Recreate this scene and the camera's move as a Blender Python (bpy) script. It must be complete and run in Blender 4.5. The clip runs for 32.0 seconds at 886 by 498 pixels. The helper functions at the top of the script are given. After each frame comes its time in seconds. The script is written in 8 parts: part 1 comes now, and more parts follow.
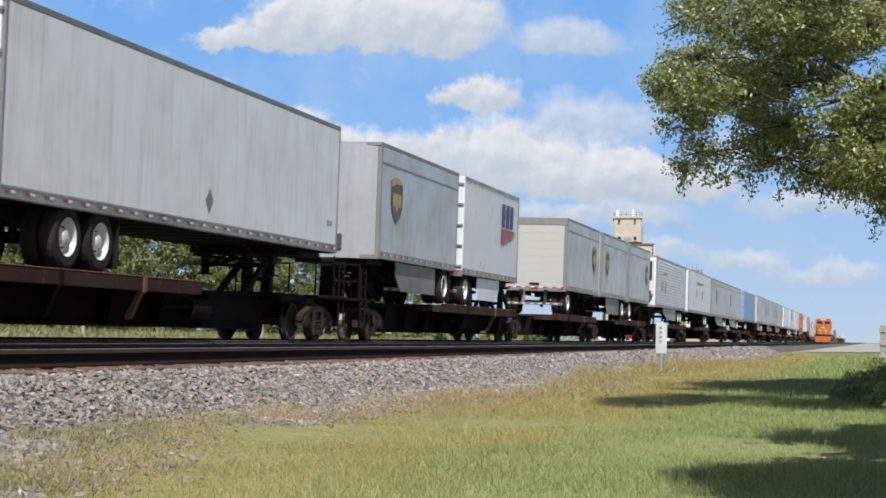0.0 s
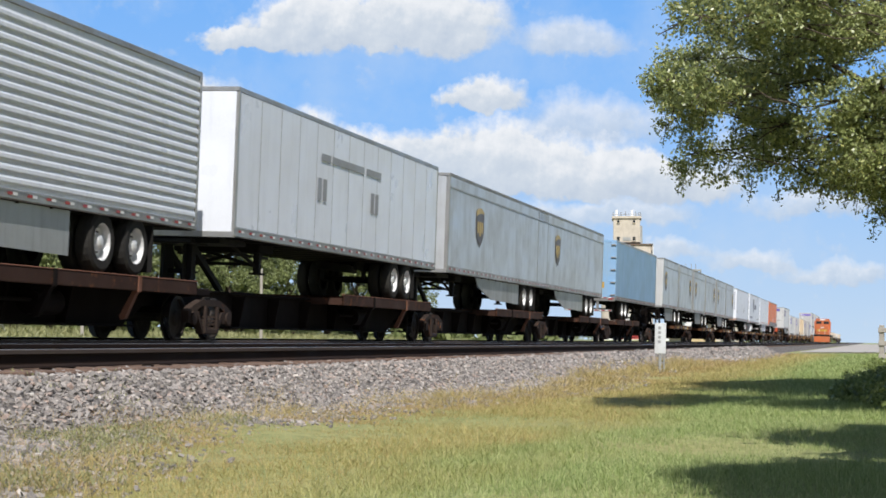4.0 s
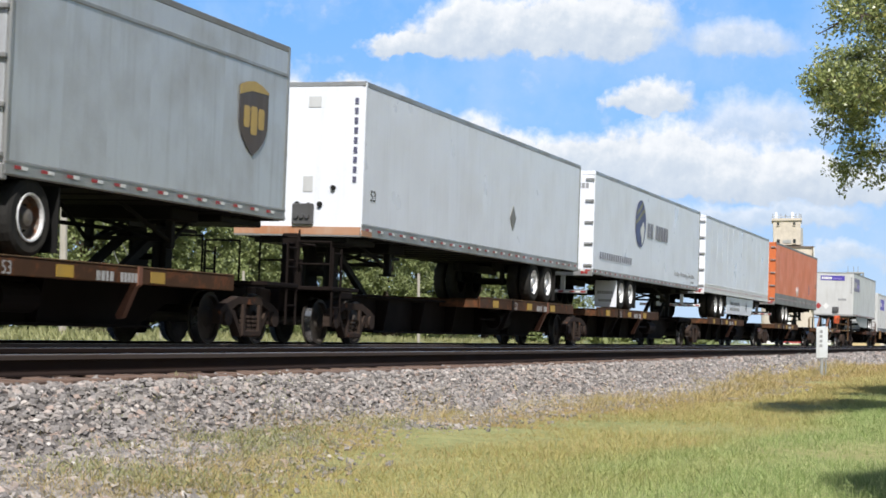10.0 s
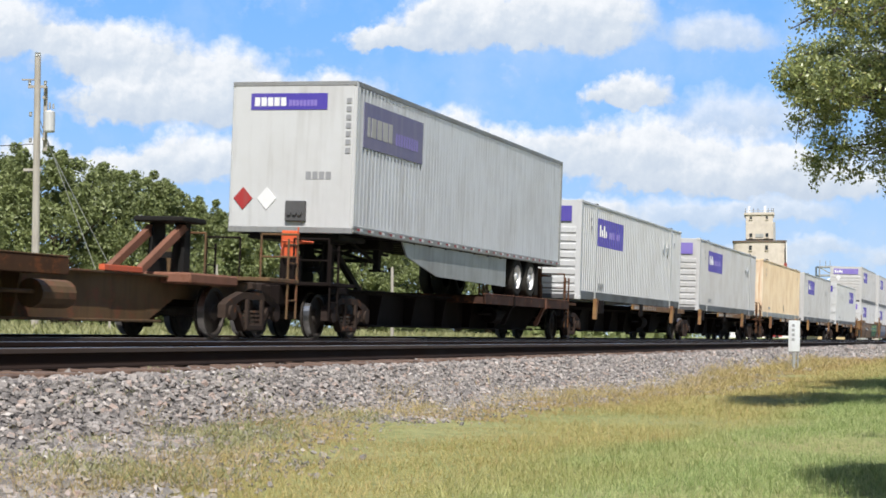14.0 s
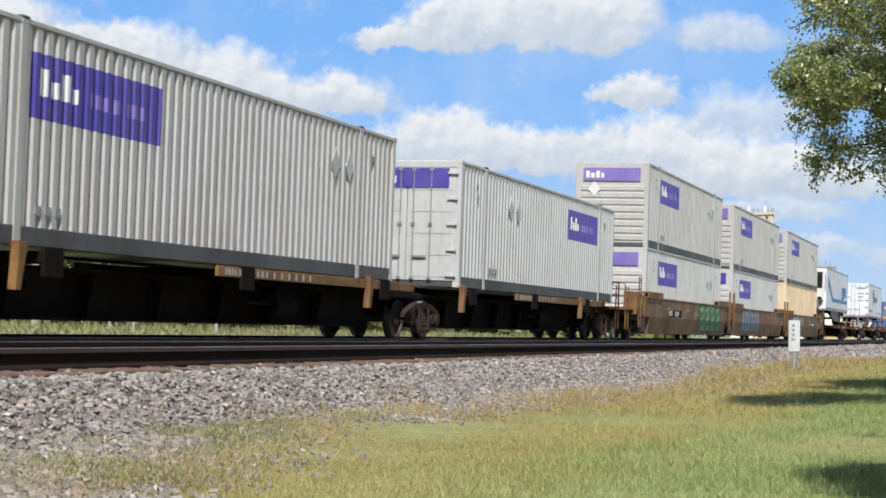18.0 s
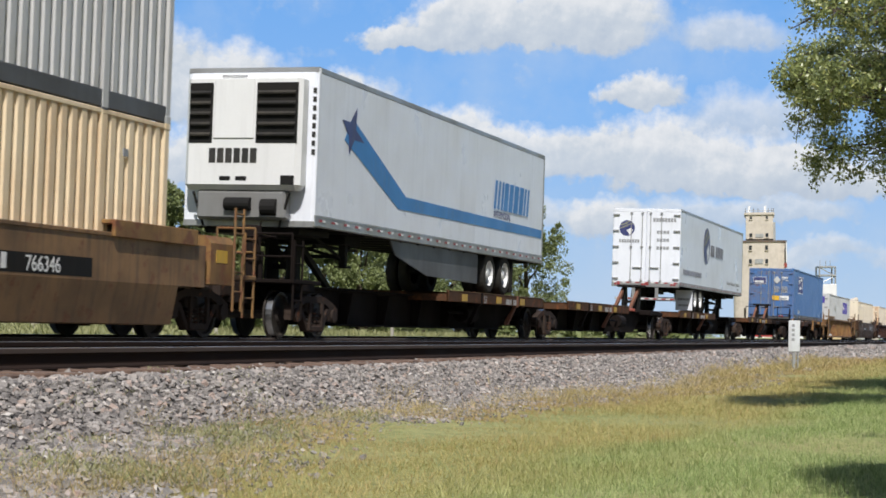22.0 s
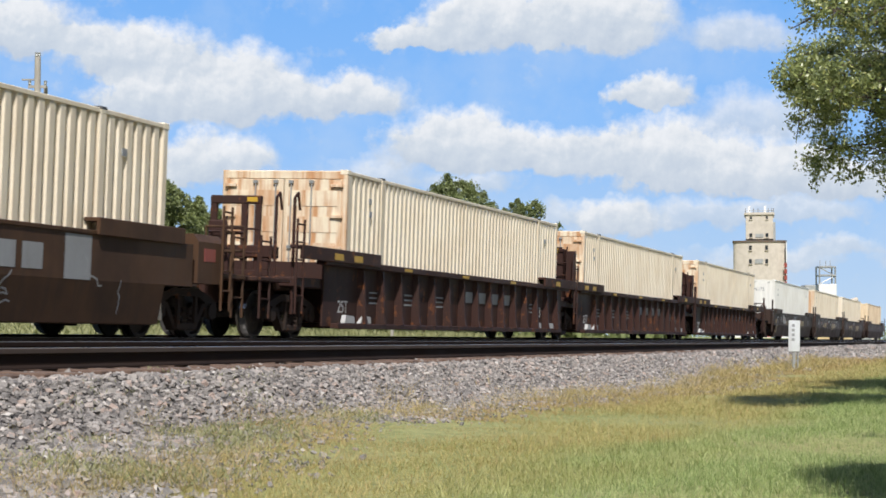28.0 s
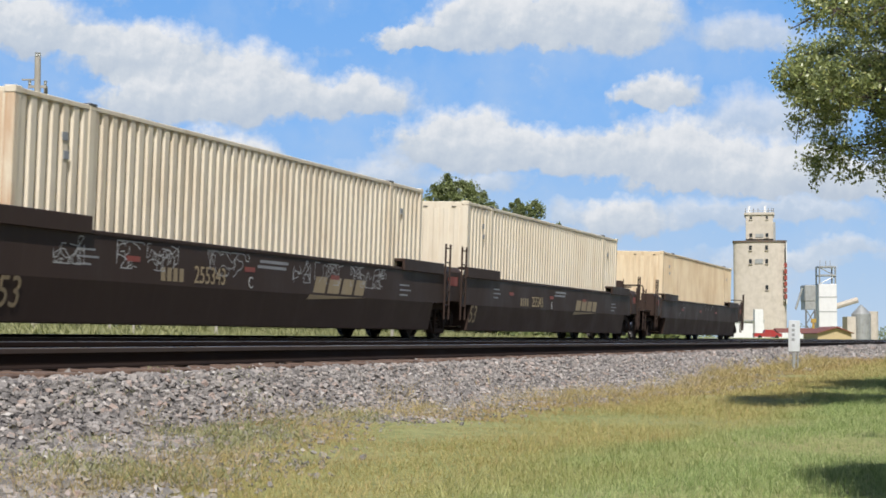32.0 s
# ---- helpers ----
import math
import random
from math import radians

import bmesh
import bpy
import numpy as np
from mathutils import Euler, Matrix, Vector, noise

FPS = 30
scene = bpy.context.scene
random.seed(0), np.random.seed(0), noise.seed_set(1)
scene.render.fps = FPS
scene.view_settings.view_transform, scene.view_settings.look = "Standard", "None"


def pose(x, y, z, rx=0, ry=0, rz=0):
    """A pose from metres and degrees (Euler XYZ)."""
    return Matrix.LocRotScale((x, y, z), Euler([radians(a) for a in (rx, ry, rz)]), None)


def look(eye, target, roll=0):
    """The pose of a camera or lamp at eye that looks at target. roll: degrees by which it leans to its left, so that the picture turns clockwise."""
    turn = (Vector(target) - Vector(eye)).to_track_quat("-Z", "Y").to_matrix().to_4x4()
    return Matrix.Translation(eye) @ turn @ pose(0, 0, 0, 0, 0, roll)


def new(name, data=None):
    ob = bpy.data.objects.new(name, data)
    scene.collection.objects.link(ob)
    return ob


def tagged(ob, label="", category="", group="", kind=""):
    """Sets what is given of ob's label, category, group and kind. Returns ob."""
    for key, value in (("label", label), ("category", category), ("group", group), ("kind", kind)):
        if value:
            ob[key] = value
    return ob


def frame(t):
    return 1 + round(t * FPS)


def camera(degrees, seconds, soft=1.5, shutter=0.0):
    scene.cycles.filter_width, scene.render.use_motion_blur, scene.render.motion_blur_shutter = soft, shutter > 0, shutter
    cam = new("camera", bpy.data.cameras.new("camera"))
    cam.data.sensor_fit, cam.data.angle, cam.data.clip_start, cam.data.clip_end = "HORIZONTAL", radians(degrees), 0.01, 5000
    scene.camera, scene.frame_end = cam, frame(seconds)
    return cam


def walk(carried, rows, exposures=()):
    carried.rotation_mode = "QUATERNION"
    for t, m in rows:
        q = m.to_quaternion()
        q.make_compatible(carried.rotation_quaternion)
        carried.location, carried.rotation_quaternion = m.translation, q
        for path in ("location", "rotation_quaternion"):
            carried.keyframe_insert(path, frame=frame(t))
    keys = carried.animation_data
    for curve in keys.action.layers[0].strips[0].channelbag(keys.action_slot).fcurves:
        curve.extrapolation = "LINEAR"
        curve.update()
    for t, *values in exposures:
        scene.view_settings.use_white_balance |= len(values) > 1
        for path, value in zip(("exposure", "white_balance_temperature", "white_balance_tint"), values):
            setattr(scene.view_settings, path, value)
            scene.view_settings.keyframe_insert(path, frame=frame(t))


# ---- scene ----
# ---- camera ----
cam = camera(28.302, 32.0, 1.7, 0.06)
EYE = (0.0, 0.0, 1.0)
PAN = ((0, 13.711, 3.052), (1, 13.711, 3.052), (2, 13.711, 3.061), (2.5, 13.693, 3.061), (3, 13.683, 3.052),
       (3.5, 13.683, 3.052), (5.5, 13.693, 3.099), (6, 13.852, 3.10), (6.5, 13.879, 3.109), (7, 14.084, 3.102),
       (7.5, 14.688, 3.152), (8, 15.126, 3.184), (8.5, 15.989, 3.209), (9, 16.609, 3.214), (9.5, 18.389, 3.173),
       (10, 18.794, 3.186), (10.5, 18.398, 3.145), (11, 17.91, 3.009), (11.5, 17.975, 2.982), (12, 18.076, 2.983),
       (12.5, 18.021, 2.983), (13, 17.965, 2.982), (14, 17.928, 2.982), (20, 17.928, 2.982), (32, 17.928, 2.982))
STOPS = ((0, -0.11), (2, -0.12), (3, 0), (7, 0.02), (8, -0.04), (9, 0.15), (10, 0.15), (12, 0.06), (13, 0.13), (14, 0.14), (17, 0.02), (20, 0), (22, -0.11), (24, -0.09),
         (25, 0), (29, 0), (30, -0.08), (32, -0.11))
walk(cam, [(t, pose(*EYE, 90 + tilt, 0, turn - 90)) for t, turn, tilt in PAN], [(t, stops + 0.07, 6430, 10) for t, stops in STOPS])

# ---- light ----
SUN_EL, SUN_AZ = radians(49), radians(180 + 21)
sun_way = Vector((math.cos(SUN_EL) * math.cos(SUN_AZ), math.cos(SUN_EL) * math.sin(SUN_AZ), math.sin(SUN_EL)))
sun_data = bpy.data.lights.new("sun", "SUN")
sun_data.energy, sun_data.angle, sun_data.color = 5.0, radians(0.53), (1.0, 0.965, 0.91)
sun_ob = new("sun", sun_data)
sun_ob.matrix_world = look(sun_way * 100, (0, 0, 0))
world = bpy.data.worlds.new("sky")
scene.world = world
world.use_nodes = True
sky_node = world.node_tree.nodes.new("ShaderNodeTexSky")
sky_node.sky_type, sky_node.sun_disc = "NISHITA", False
sky_node.sun_elevation, sky_node.sun_rotation = SUN_EL, math.pi / 2 - SUN_AZ
background = world.node_tree.nodes["Background"]
background.inputs["Strength"].default_value = 0.068
world.node_tree.links.new(sky_node.outputs[0], background.inputs[0])


# ---- materials ----
def nodes_of(name):
    m = bpy.data.materials.new(name)
    m.use_nodes = True
    nt = m.node_tree
    return m, nt, nt.nodes["Principled BSDF"]


def nd(nt, kind, **values):
    n = nt.nodes.new("ShaderNode" + kind)
    for k, v in values.items():
        if k == "op":
            n.operation = v
        else:
            n.inputs[k.replace("_", " ")].default_value = v
    return n


def coords(nt, scale=(1, 1, 1), spread=0.0):
    """Object coordinates in metres, shifted at random from object to object."""
    tc = nt.nodes.new("ShaderNodeTexCoord")
    out = tc.outputs["Object"]
    if spread:
        info = nt.nodes.new("ShaderNodeObjectInfo")
        mul = nd(nt, "Math", op="MULTIPLY")
        mul.inputs[1].default_value = spread
        nt.links.new(info.outputs["Random"], mul.inputs[0])
        add = nd(nt, "VectorMath", op="ADD")
        nt.links.new(out, add.inputs[0])
        nt.links.new(mul.outputs[0], add.inputs[1])
        out = add.outputs[0]
    mp = nt.nodes.new("ShaderNodeMapping")
    mp.inputs["Scale"].default_value = scale
    nt.links.new(out, mp.inputs[0])
    return mp.outputs[0]


def noise_at(nt, vec, scale, detail=4.0, rough=0.55):
    n = nd(nt, "TexNoise", Scale=scale, Detail=detail, Roughness=rough)
    nt.links.new(vec, n.inputs["Vector"])
    return n.outputs["Fac"]


def ramp(nt, fac, stops):
    r = nt.nodes.new("ShaderNodeValToRGB")
    e = r.color_ramp.elements
    while len(e) < len(stops):
        e.new(0.5)
    for el, (p, c) in zip(e, stops):
        el.position, el.color = p, (*c, 1) if len(c) == 3 else c
    nt.links.new(fac, r.inputs[0])
    return r.outputs[0]


def mixed(nt, fac, a, b, blend="MIX"):
    n = nt.nodes.new("ShaderNodeMix")
    n.data_type, n.blend_type = "RGBA", blend
    for sock, val in ((n.inputs[0], fac), (n.inputs[6], a), (n.inputs[7], b)):
        if isinstance(val, (int, float)):
            sock.default_value = val
        elif isinstance(val, tuple):
            sock.default_value = (*val, 1)
        else:
            nt.links.new(val, sock)
    return n.outputs[2]


def shade(c, k):
    return tuple(min(1.0, v * k) for v in c)


MATS = {}


def paint(name, color, rough=0.45, metal=0.0, dirt=(0.16, 0.14, 0.12), dirty=0.35, streak=0.3, rust=0.0, bump=0.02, fine=60.0, run_from=0.5):
    """Weathered paint or metal: broad stains, vertical streaks, fine grain and optional rust."""
    if name in MATS:
        return MATS[name]
    m, nt, b = nodes_of(name)
    v = coords(nt, spread=37.0)
    vs = coords(nt, (3.0, 3.0, 0.22), 37.0)
    broad = noise_at(nt, v, 0.9, 6)
    grain = noise_at(nt, v, fine, 3)
    runs = noise_at(nt, vs, 2.2, 5, 0.6)
    c = mixed(nt, ramp(nt, broad, [(0.42, (0, 0, 0)), (0.75, (1, 1, 1))]), color, mixed(nt, dirty, color, dirt))
    c = mixed(nt, ramp(nt, runs, [(run_from, (0, 0, 0)), (run_from + 0.22, (streak,) * 3)]), c, dirt)
    c = mixed(nt, 0.12, c, ramp(nt, grain, [(0.3, shade(color, 0.6)), (0.7, shade(color, 1.3))]))
    if rust:
        spots = noise_at(nt, v, 3.5, 8, 0.7)
        c = mixed(nt, ramp(nt, spots, [(0.62 - 0.25 * rust, (0, 0, 0)), (0.70 - 0.2 * rust, (1, 1, 1))]), c,
                  ramp(nt, grain, [(0.3, (0.09, 0.035, 0.018)), (0.7, (0.22, 0.085, 0.035))]))
    nt.links.new(c, b.inputs["Base Color"])
    rr = ramp(nt, broad, [(0.3, (rough - 0.08,) * 3), (0.7, (rough + 0.15,) * 3)])
    nt.links.new(rr, b.inputs["Roughness"])
    b.inputs["Metallic"].default_value = metal
    if max(color) < 0.1 and rough > 0.45:
        b.inputs["Specular IOR Level"].default_value = 0.12
    if bump:
        bp = nd(nt, "Bump", Strength=0.35, Distance=bump)
        nt.links.new(broad, bp.inputs["Height"])
        nt.links.new(bp.outputs[0], b.inputs["Normal"])
    MATS[name] = m
    return m


def leafy(name, dark, light, gloss=0.45, yellow=None):
    m, nt, b = nodes_of(name)
    geo = nt.nodes.new("ShaderNodeNewGeometry")
    rnd = geo.outputs["Random Per Island"]
    v = coords(nt)
    big = noise_at(nt, v, 0.5, 3)
    stops = [(0.0, dark), (0.75, light)]
    if yellow:
        stops += [(0.82, light), (1.0, yellow)]
    c = ramp(nt, rnd, stops)
    c = mixed(nt, ramp(nt, big, [(0.35, (0, 0, 0)), (0.65, (0.5, 0.5, 0.5))]), c, shade(light, 1.25))
    nt.links.new(c, b.inputs["Base Color"])
    b.inputs["Roughness"].default_value = gloss
    tr = nt.nodes.new("ShaderNodeBsdfTranslucent")
    nt.links.new(c, tr.inputs[0])
    mx = nt.nodes.new("ShaderNodeMixShader")
    mx.inputs[0].default_value = 0.3
    nt.links.new(b.outputs[0], mx.inputs[1])
    nt.links.new(tr.outputs[0], mx.inputs[2])
    nt.links.new(mx.outputs[0], nt.nodes["Material Output"].inputs[0])
    return m


M_GREY = paint("grey_aluminium_paint", (0.87, 0.89, 0.97), 0.38, 0.03, dirt=(0.34, 0.36, 0.40), dirty=0.3, streak=0.3)
M_SHEET = paint("grey_trailer_sheet", (0.60, 0.62, 0.655), 0.36, 0.42, dirty=0.35, streak=0.22)
M_WHITE = paint("white_trailer_paint", (0.79, 0.815, 0.885), 0.33, 0, dirt=(0.3, 0.31, 0.34), dirty=0.15, streak=0.15)
M_WHITE_RIB = paint("white_ribbed_paint", (0.72, 0.74, 0.77), 0.38, 0, dirty=0.3, streak=0.25)
M_BLUE_T = paint("faded_blue_paint", (0.235, 0.41, 0.64), 0.5, 0, dirt=(0.30, 0.35, 0.38), dirty=0.4, streak=0.35)
M_ORANGE_T = paint("orange_trailer_paint", (0.80, 0.205, 0.06), 0.45, 0, dirt=(0.3, 0.13, 0.07), dirty=0.3, streak=0.2)
M_ORANGE_D = paint("orange_door_paint", (0.58, 0.15, 0.05), 0.45, 0, dirt=(0.3, 0.13, 0.07), dirty=0.3, streak=0.2)
M_BEIGE = paint("cream_container_paint", (0.79, 0.70, 0.56), 0.5, 0, dirt=(0.42, 0.27, 0.13), dirty=0.3, streak=0.3)
M_BEIGE2 = paint("warm_cream_container_paint", (0.79, 0.64, 0.44), 0.5, 0, dirt=(0.42, 0.22, 0.08), dirty=0.4, streak=0.4)
M_BEIGE_D = paint("stained_cream_door_paint", (0.78, 0.68, 0.52), 0.5, 0, dirt=(0.46, 0.19, 0.055), dirty=0.7, streak=0.95, run_from=0.43)
M_WHITE_C = paint("white_container_paint", (0.78, 0.77, 0.73), 0.45, 0, dirt=(0.4, 0.34, 0.26), dirty=0.25, streak=0.25)
M_PALE = paint("pale_grey_container_paint", (0.535, 0.53, 0.53), 0.42, 0.1, dirt=(0.25, 0.2, 0.14), dirty=0.25, streak=0.3)
M_PALE2 = paint("light_grey_container_paint", (0.58, 0.585, 0.59), 0.42, 0.1, dirt=(0.25, 0.23, 0.2), dirty=0.25, streak=0.25)
M_BLUE_D = paint("rust_stained_blue_doors", (0.06, 0.155, 0.37), 0.45, 0, dirt=(0.16, 0.13, 0.12), dirty=0.6, streak=0.55, rust=0.12)
M_BLUE_C = paint("blue_container_paint", (0.058, 0.155, 0.375), 0.45, 0, dirt=(0.1, 0.15, 0.24), dirty=0.4, streak=0.3)
M_RAILM = paint("galvanised_rail", (0.42, 0.42, 0.42), 0.4, 0.6, dirty=0.5, streak=0.3)
M_DARKRAIL = paint("dirty_aluminium_rail", (0.27, 0.27, 0.27), 0.5, 0.4, dirty=0.5)
M_LOWRAIL = paint("grimy_steel_rail", (0.115, 0.115, 0.12), 0.5, 0.3, dirt=(0.05, 0.045, 0.04), dirty=0.6, streak=0.3)
M_BLACK = paint("black_chassis", (0.014, 0.014, 0.014), 0.65, 0, dirty=0.5, dirt=(0.03, 0.026, 0.022))
# near black stands in for the deep shade below trailer floors
M_UNDER = paint("shaded_grimy_underbody", (0.012, 0.011, 0.010), 0.9, 0, dirt=(0.022, 0.018, 0.014), dirty=0.5, streak=0)
M_TYRE = paint("tyre_rubber", (0.028, 0.027, 0.026), 0.85, 0, dirt=(0.09, 0.08, 0.065), dirty=0.6)
M_RIM = paint("white_steel_rim", (0.72, 0.72, 0.72), 0.35, 0.2, dirty=0.2, streak=0.0)
M_RIM2 = paint("rusty_grey_rim", (0.13, 0.115, 0.10), 0.5, 0.1, rust=0.5)
# brown car paint lowered to near black: holds the shade under the loads
M_SPINE = paint("shaded_brown_car_paint", (0.012, 0.008, 0.007), 0.8, 0, dirt=(0.01, 0.008, 0.007), dirty=0.6, rust=0.0)
M_SPINE_Y = paint("mustard_freight_car_paint", (0.26, 0.14, 0.045), 0.6, 0, dirt=(0.05, 0.033, 0.022), dirty=0.85, streak=0.6, rust=0.5)
M_DECKB = paint("dark_brown_deck_edge", (0.055, 0.028, 0.020), 0.65, 0, dirt=(0.03, 0.02, 0.016), dirty=0.6, rust=0.25)
M_RUST = paint("rusty_steel", (0.21, 0.09, 0.055), 0.8, 0, dirt=(0.08, 0.04, 0.026), dirty=0.6, rust=0.3)
M_SILL_W = paint("weathered_mustard_sill", (0.13, 0.075, 0.03), 0.7, 0, dirt=(0.03, 0.02, 0.014), dirty=0.75, streak=0.5, rust=0.4)
M_SILL_O = paint("worn_orange_sill_paint", (0.40, 0.175, 0.08), 0.6, 0, dirt=(0.5, 0.4, 0.32), dirty=0.6, streak=0.4)
M_DOOR = paint("pale_roll_door", (0.52, 0.52, 0.50), 0.5, 0, dirt=(0.4, 0.38, 0.34), dirty=0.2, streak=0.0)
M_DECK = paint("rusty_brown_deck", (0.085, 0.043, 0.023), 0.65, 0, dirt=(0.05, 0.03, 0.02), dirty=0.6, rust=0.45)
M_TANTXT = paint("faded_tan_lettering", (0.36, 0.28, 0.165), 0.6, 0, dirty=0.4)
M_WELL_B = paint("dark_brown_well_paint", (0.052, 0.034, 0.028), 0.5, 0, dirt=(0.075, 0.055, 0.046), dirty=0.5, streak=0.3)
M_WELL_K = paint("weathered_brown_well_paint", (0.085, 0.046, 0.027), 0.55, 0, dirt=(0.04, 0.03, 0.026), dirty=0.8, streak=0.5)
M_WELL_R = paint("oxide_red_well_paint", (0.05, 0.025, 0.021), 0.55, 0, dirt=(0.04, 0.03, 0.027), dirty=0.5, streak=0.4, rust=0.2)
M_WELL_Y = paint("tan_well_paint", (0.25, 0.14, 0.06), 0.55, 0, dirt=(0.06, 0.042, 0.03), dirty=0.8, streak=0.75, rust=0.25)
M_TRUCK = paint("cast_steel_truck", (0.032, 0.023, 0.020), 0.75, 0.0, dirt=(0.08, 0.055, 0.04), dirty=0.6, rust=0.15)
M_WHEEL = paint("wheel_steel", (0.045, 0.038, 0.034), 0.55, 0.3, dirty=0.5)
M_TREAD = paint("polished_wheel_tread", (0.5, 0.5, 0.5), 0.25, 1.0, dirty=0.1, streak=0)
M_PURPLE = paint("purple_vinyl", (0.07, 0.05, 0.34), 0.4, 0, dirt=(0.2, 0.17, 0.34), dirty=0.25, streak=0.1)
M_LAVENDER = paint("faded_purple_vinyl", (0.20, 0.15, 0.48), 0.4, 0, dirt=(0.36, 0.32, 0.55), dirty=0.5, streak=0.2)
M_FADED = paint("faded_grey_purple_vinyl", (0.16, 0.145, 0.27), 0.5, 0, dirt=(0.3, 0.29, 0.36), dirty=0.5, streak=0.4)
M_SIGNW = paint("white_vinyl", (0.75, 0.75, 0.75), 0.4, 0, dirty=0.1, streak=0.1)
M_BROWN = paint("dark_brown_vinyl", (0.07, 0.045, 0.03), 0.4, 0, dirty=0.2)
M_GOLD = paint("gold_vinyl", (0.5, 0.34, 0.08), 0.4, 0, dirty=0.3)
M_NAVY = paint("navy_vinyl", (0.03, 0.04, 0.16), 0.4, 0, dirty=0.2)
M_RED = paint("red_vinyl", (0.36, 0.028, 0.03), 0.4, 0, dirty=0.2)
M_CYAN = paint("blue_stripe_vinyl", (0.025, 0.20, 0.52), 0.4, 0, dirty=0.2)
M_YELLOW = paint("yellow_reflector", (0.55, 0.33, 0.03), 0.5, 0, dirty=0.5)
M_YELLOW2 = paint("yellow_decal_vinyl", (0.72, 0.42, 0.03), 0.45, 0, dirty=0.2)
M_ORANGE = paint("safety_orange_paint", (0.62, 0.10, 0.03), 0.5, 0, dirty=0.35)
M_SLATE = paint("dark_slate_lettering", (0.085, 0.088, 0.15), 0.5, 0, dirty=0.25)
M_LETTER = paint("slate_grey_lettering", (0.24, 0.245, 0.30), 0.5, 0, dirty=0.3)
M_OLIVE = paint("dull_olive_vinyl", (0.25, 0.25, 0.17), 0.5, 0, dirty=0.3)
M_GREYTXT = paint("faded_grey_lettering", (0.30, 0.31, 0.33), 0.5, 0, dirty=0.4)
M_CHALK = paint("chalk_white_marking", (0.45, 0.45, 0.45), 0.7, 0, dirty=0.4)
M_BLACKTXT = paint("black_lettering", (0.03, 0.03, 0.03), 0.5, 0, dirty=0.3)
M_GREEN = paint("green_spray_paint", (0.025, 0.22, 0.115), 0.5, 0, dirty=0.3)
M_LIME = paint("lime_spray_paint", (0.33, 0.50, 0.09), 0.5, 0, dirty=0.3)
M_SKYBLUE = paint("pale_blue_spray_paint", (0.16, 0.24, 0.40), 0.5, 0, dirty=0.4)
M_BROWNRED = paint("faded_red_spray_paint", (0.28, 0.05, 0.035), 0.5, 0, dirty=0.4)
M_CONCRETE = paint("weathered_concrete", (0.57, 0.51, 0.44), 0.85, 0, dirt=(0.34, 0.3, 0.25), dirty=0.5, streak=0.35, fine=8)
M_WOODPOLE = paint("grey_weathered_pole", (0.40, 0.37, 0.33), 0.85, 0, dirt=(0.2, 0.17, 0.14), dirty=0.4, streak=0.5)
M_POST = paint("white_marker_paint", (0.60, 0.62, 0.65), 0.6, 0, dirt=(0.3, 0.27, 0.24), dirty=0.4, streak=0.4)
M_BARK = paint("tree_bark", (0.09, 0.07, 0.055), 0.9, 0, dirt=(0.04, 0.035, 0.03), dirty=0.6, bump=0.05)
M_GLASSD = paint("dark_window", (0.02, 0.025, 0.03), 0.15, 0, dirty=0.1, streak=0)
M_ROOF = paint("dark_red_roof", (0.22, 0.07, 0.05), 0.7, 0, dirty=0.3)
M_TAN = paint("tan_siding", (0.55, 0.43, 0.24), 0.7, 0, dirty=0.2)
M_STEELG = paint("grey_galvanised_sheet", (0.42, 0.43, 0.43), 0.45, 0.4, dirty=0.4, streak=0.4)
M_LOCO = paint("orange_engine_paint", (0.52, 0.14, 0.045), 0.4, 0, dirty=0.25)
M_SHINE = paint("polished_running_steel", (0.55, 0.54, 0.53), 0.3, 0.9, dirty=0.2, streak=0)
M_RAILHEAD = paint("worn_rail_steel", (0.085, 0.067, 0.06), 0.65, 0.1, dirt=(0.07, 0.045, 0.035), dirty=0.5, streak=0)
# rust taken almost to black, so the shade on the rail is in the colour
M_RAILSIDE = paint("shaded_rusty_rail_side", (0.020, 0.013, 0.011), 0.85, 0.0, dirt=(0.035, 0.019, 0.013), dirty=0.6, streak=0)
M_TIE = paint("weathered_tie", (0.12, 0.075, 0.055), 0.9, 0, dirt=(0.2, 0.14, 0.11), dirty=0.6, bump=0.03)
M_LEAF_FAR = leafy("hedge_leaves", (0.07, 0.098, 0.037), (0.25, 0.285, 0.115), 0.5)
M_TUFT = leafy("dry_tuft_blades", (0.27, 0.235, 0.085), (0.50, 0.39, 0.17), 0.6, (0.46, 0.27, 0.13))
M_STRAW = leafy("straw_grass", (0.20, 0.215, 0.095), (0.31, 0.305, 0.15), 0.6)
M_STRAWG = leafy("weed_leaves", (0.10, 0.14, 0.045), (0.25, 0.30, 0.10), 0.5)
M_LEAF_NEAR = leafy("elm_leaves", (0.05, 0.075, 0.026), (0.32, 0.36, 0.14), 0.35, (0.58, 0.52, 0.18))


def ground_material():
    m, nt, b = nodes_of("meadow_soil")
    v = coords(nt)
    big, fine_n = noise_at(nt, v, 0.35, 5), noise_at(nt, v, 9, 5)
    c = ramp(nt, big, [(0.35, (0.20, 0.26, 0.08)), (0.55, (0.29, 0.30, 0.11)), (0.7, (0.36, 0.31, 0.13))])
    c = mixed(nt, 0.45, c, ramp(nt, fine_n, [(0.35, (0.10, 0.11, 0.04)), (0.65, (0.42, 0.40, 0.18))]))
    nt.links.new(c, b.inputs["Base Color"])
    b.inputs["Roughness"].default_value = 0.95
    bp = nd(nt, "Bump", Strength=0.8, Distance=0.06)
    nt.links.new(fine_n, bp.inputs["Height"])
    nt.links.new(bp.outputs[0], b.inputs["Normal"])
    return m


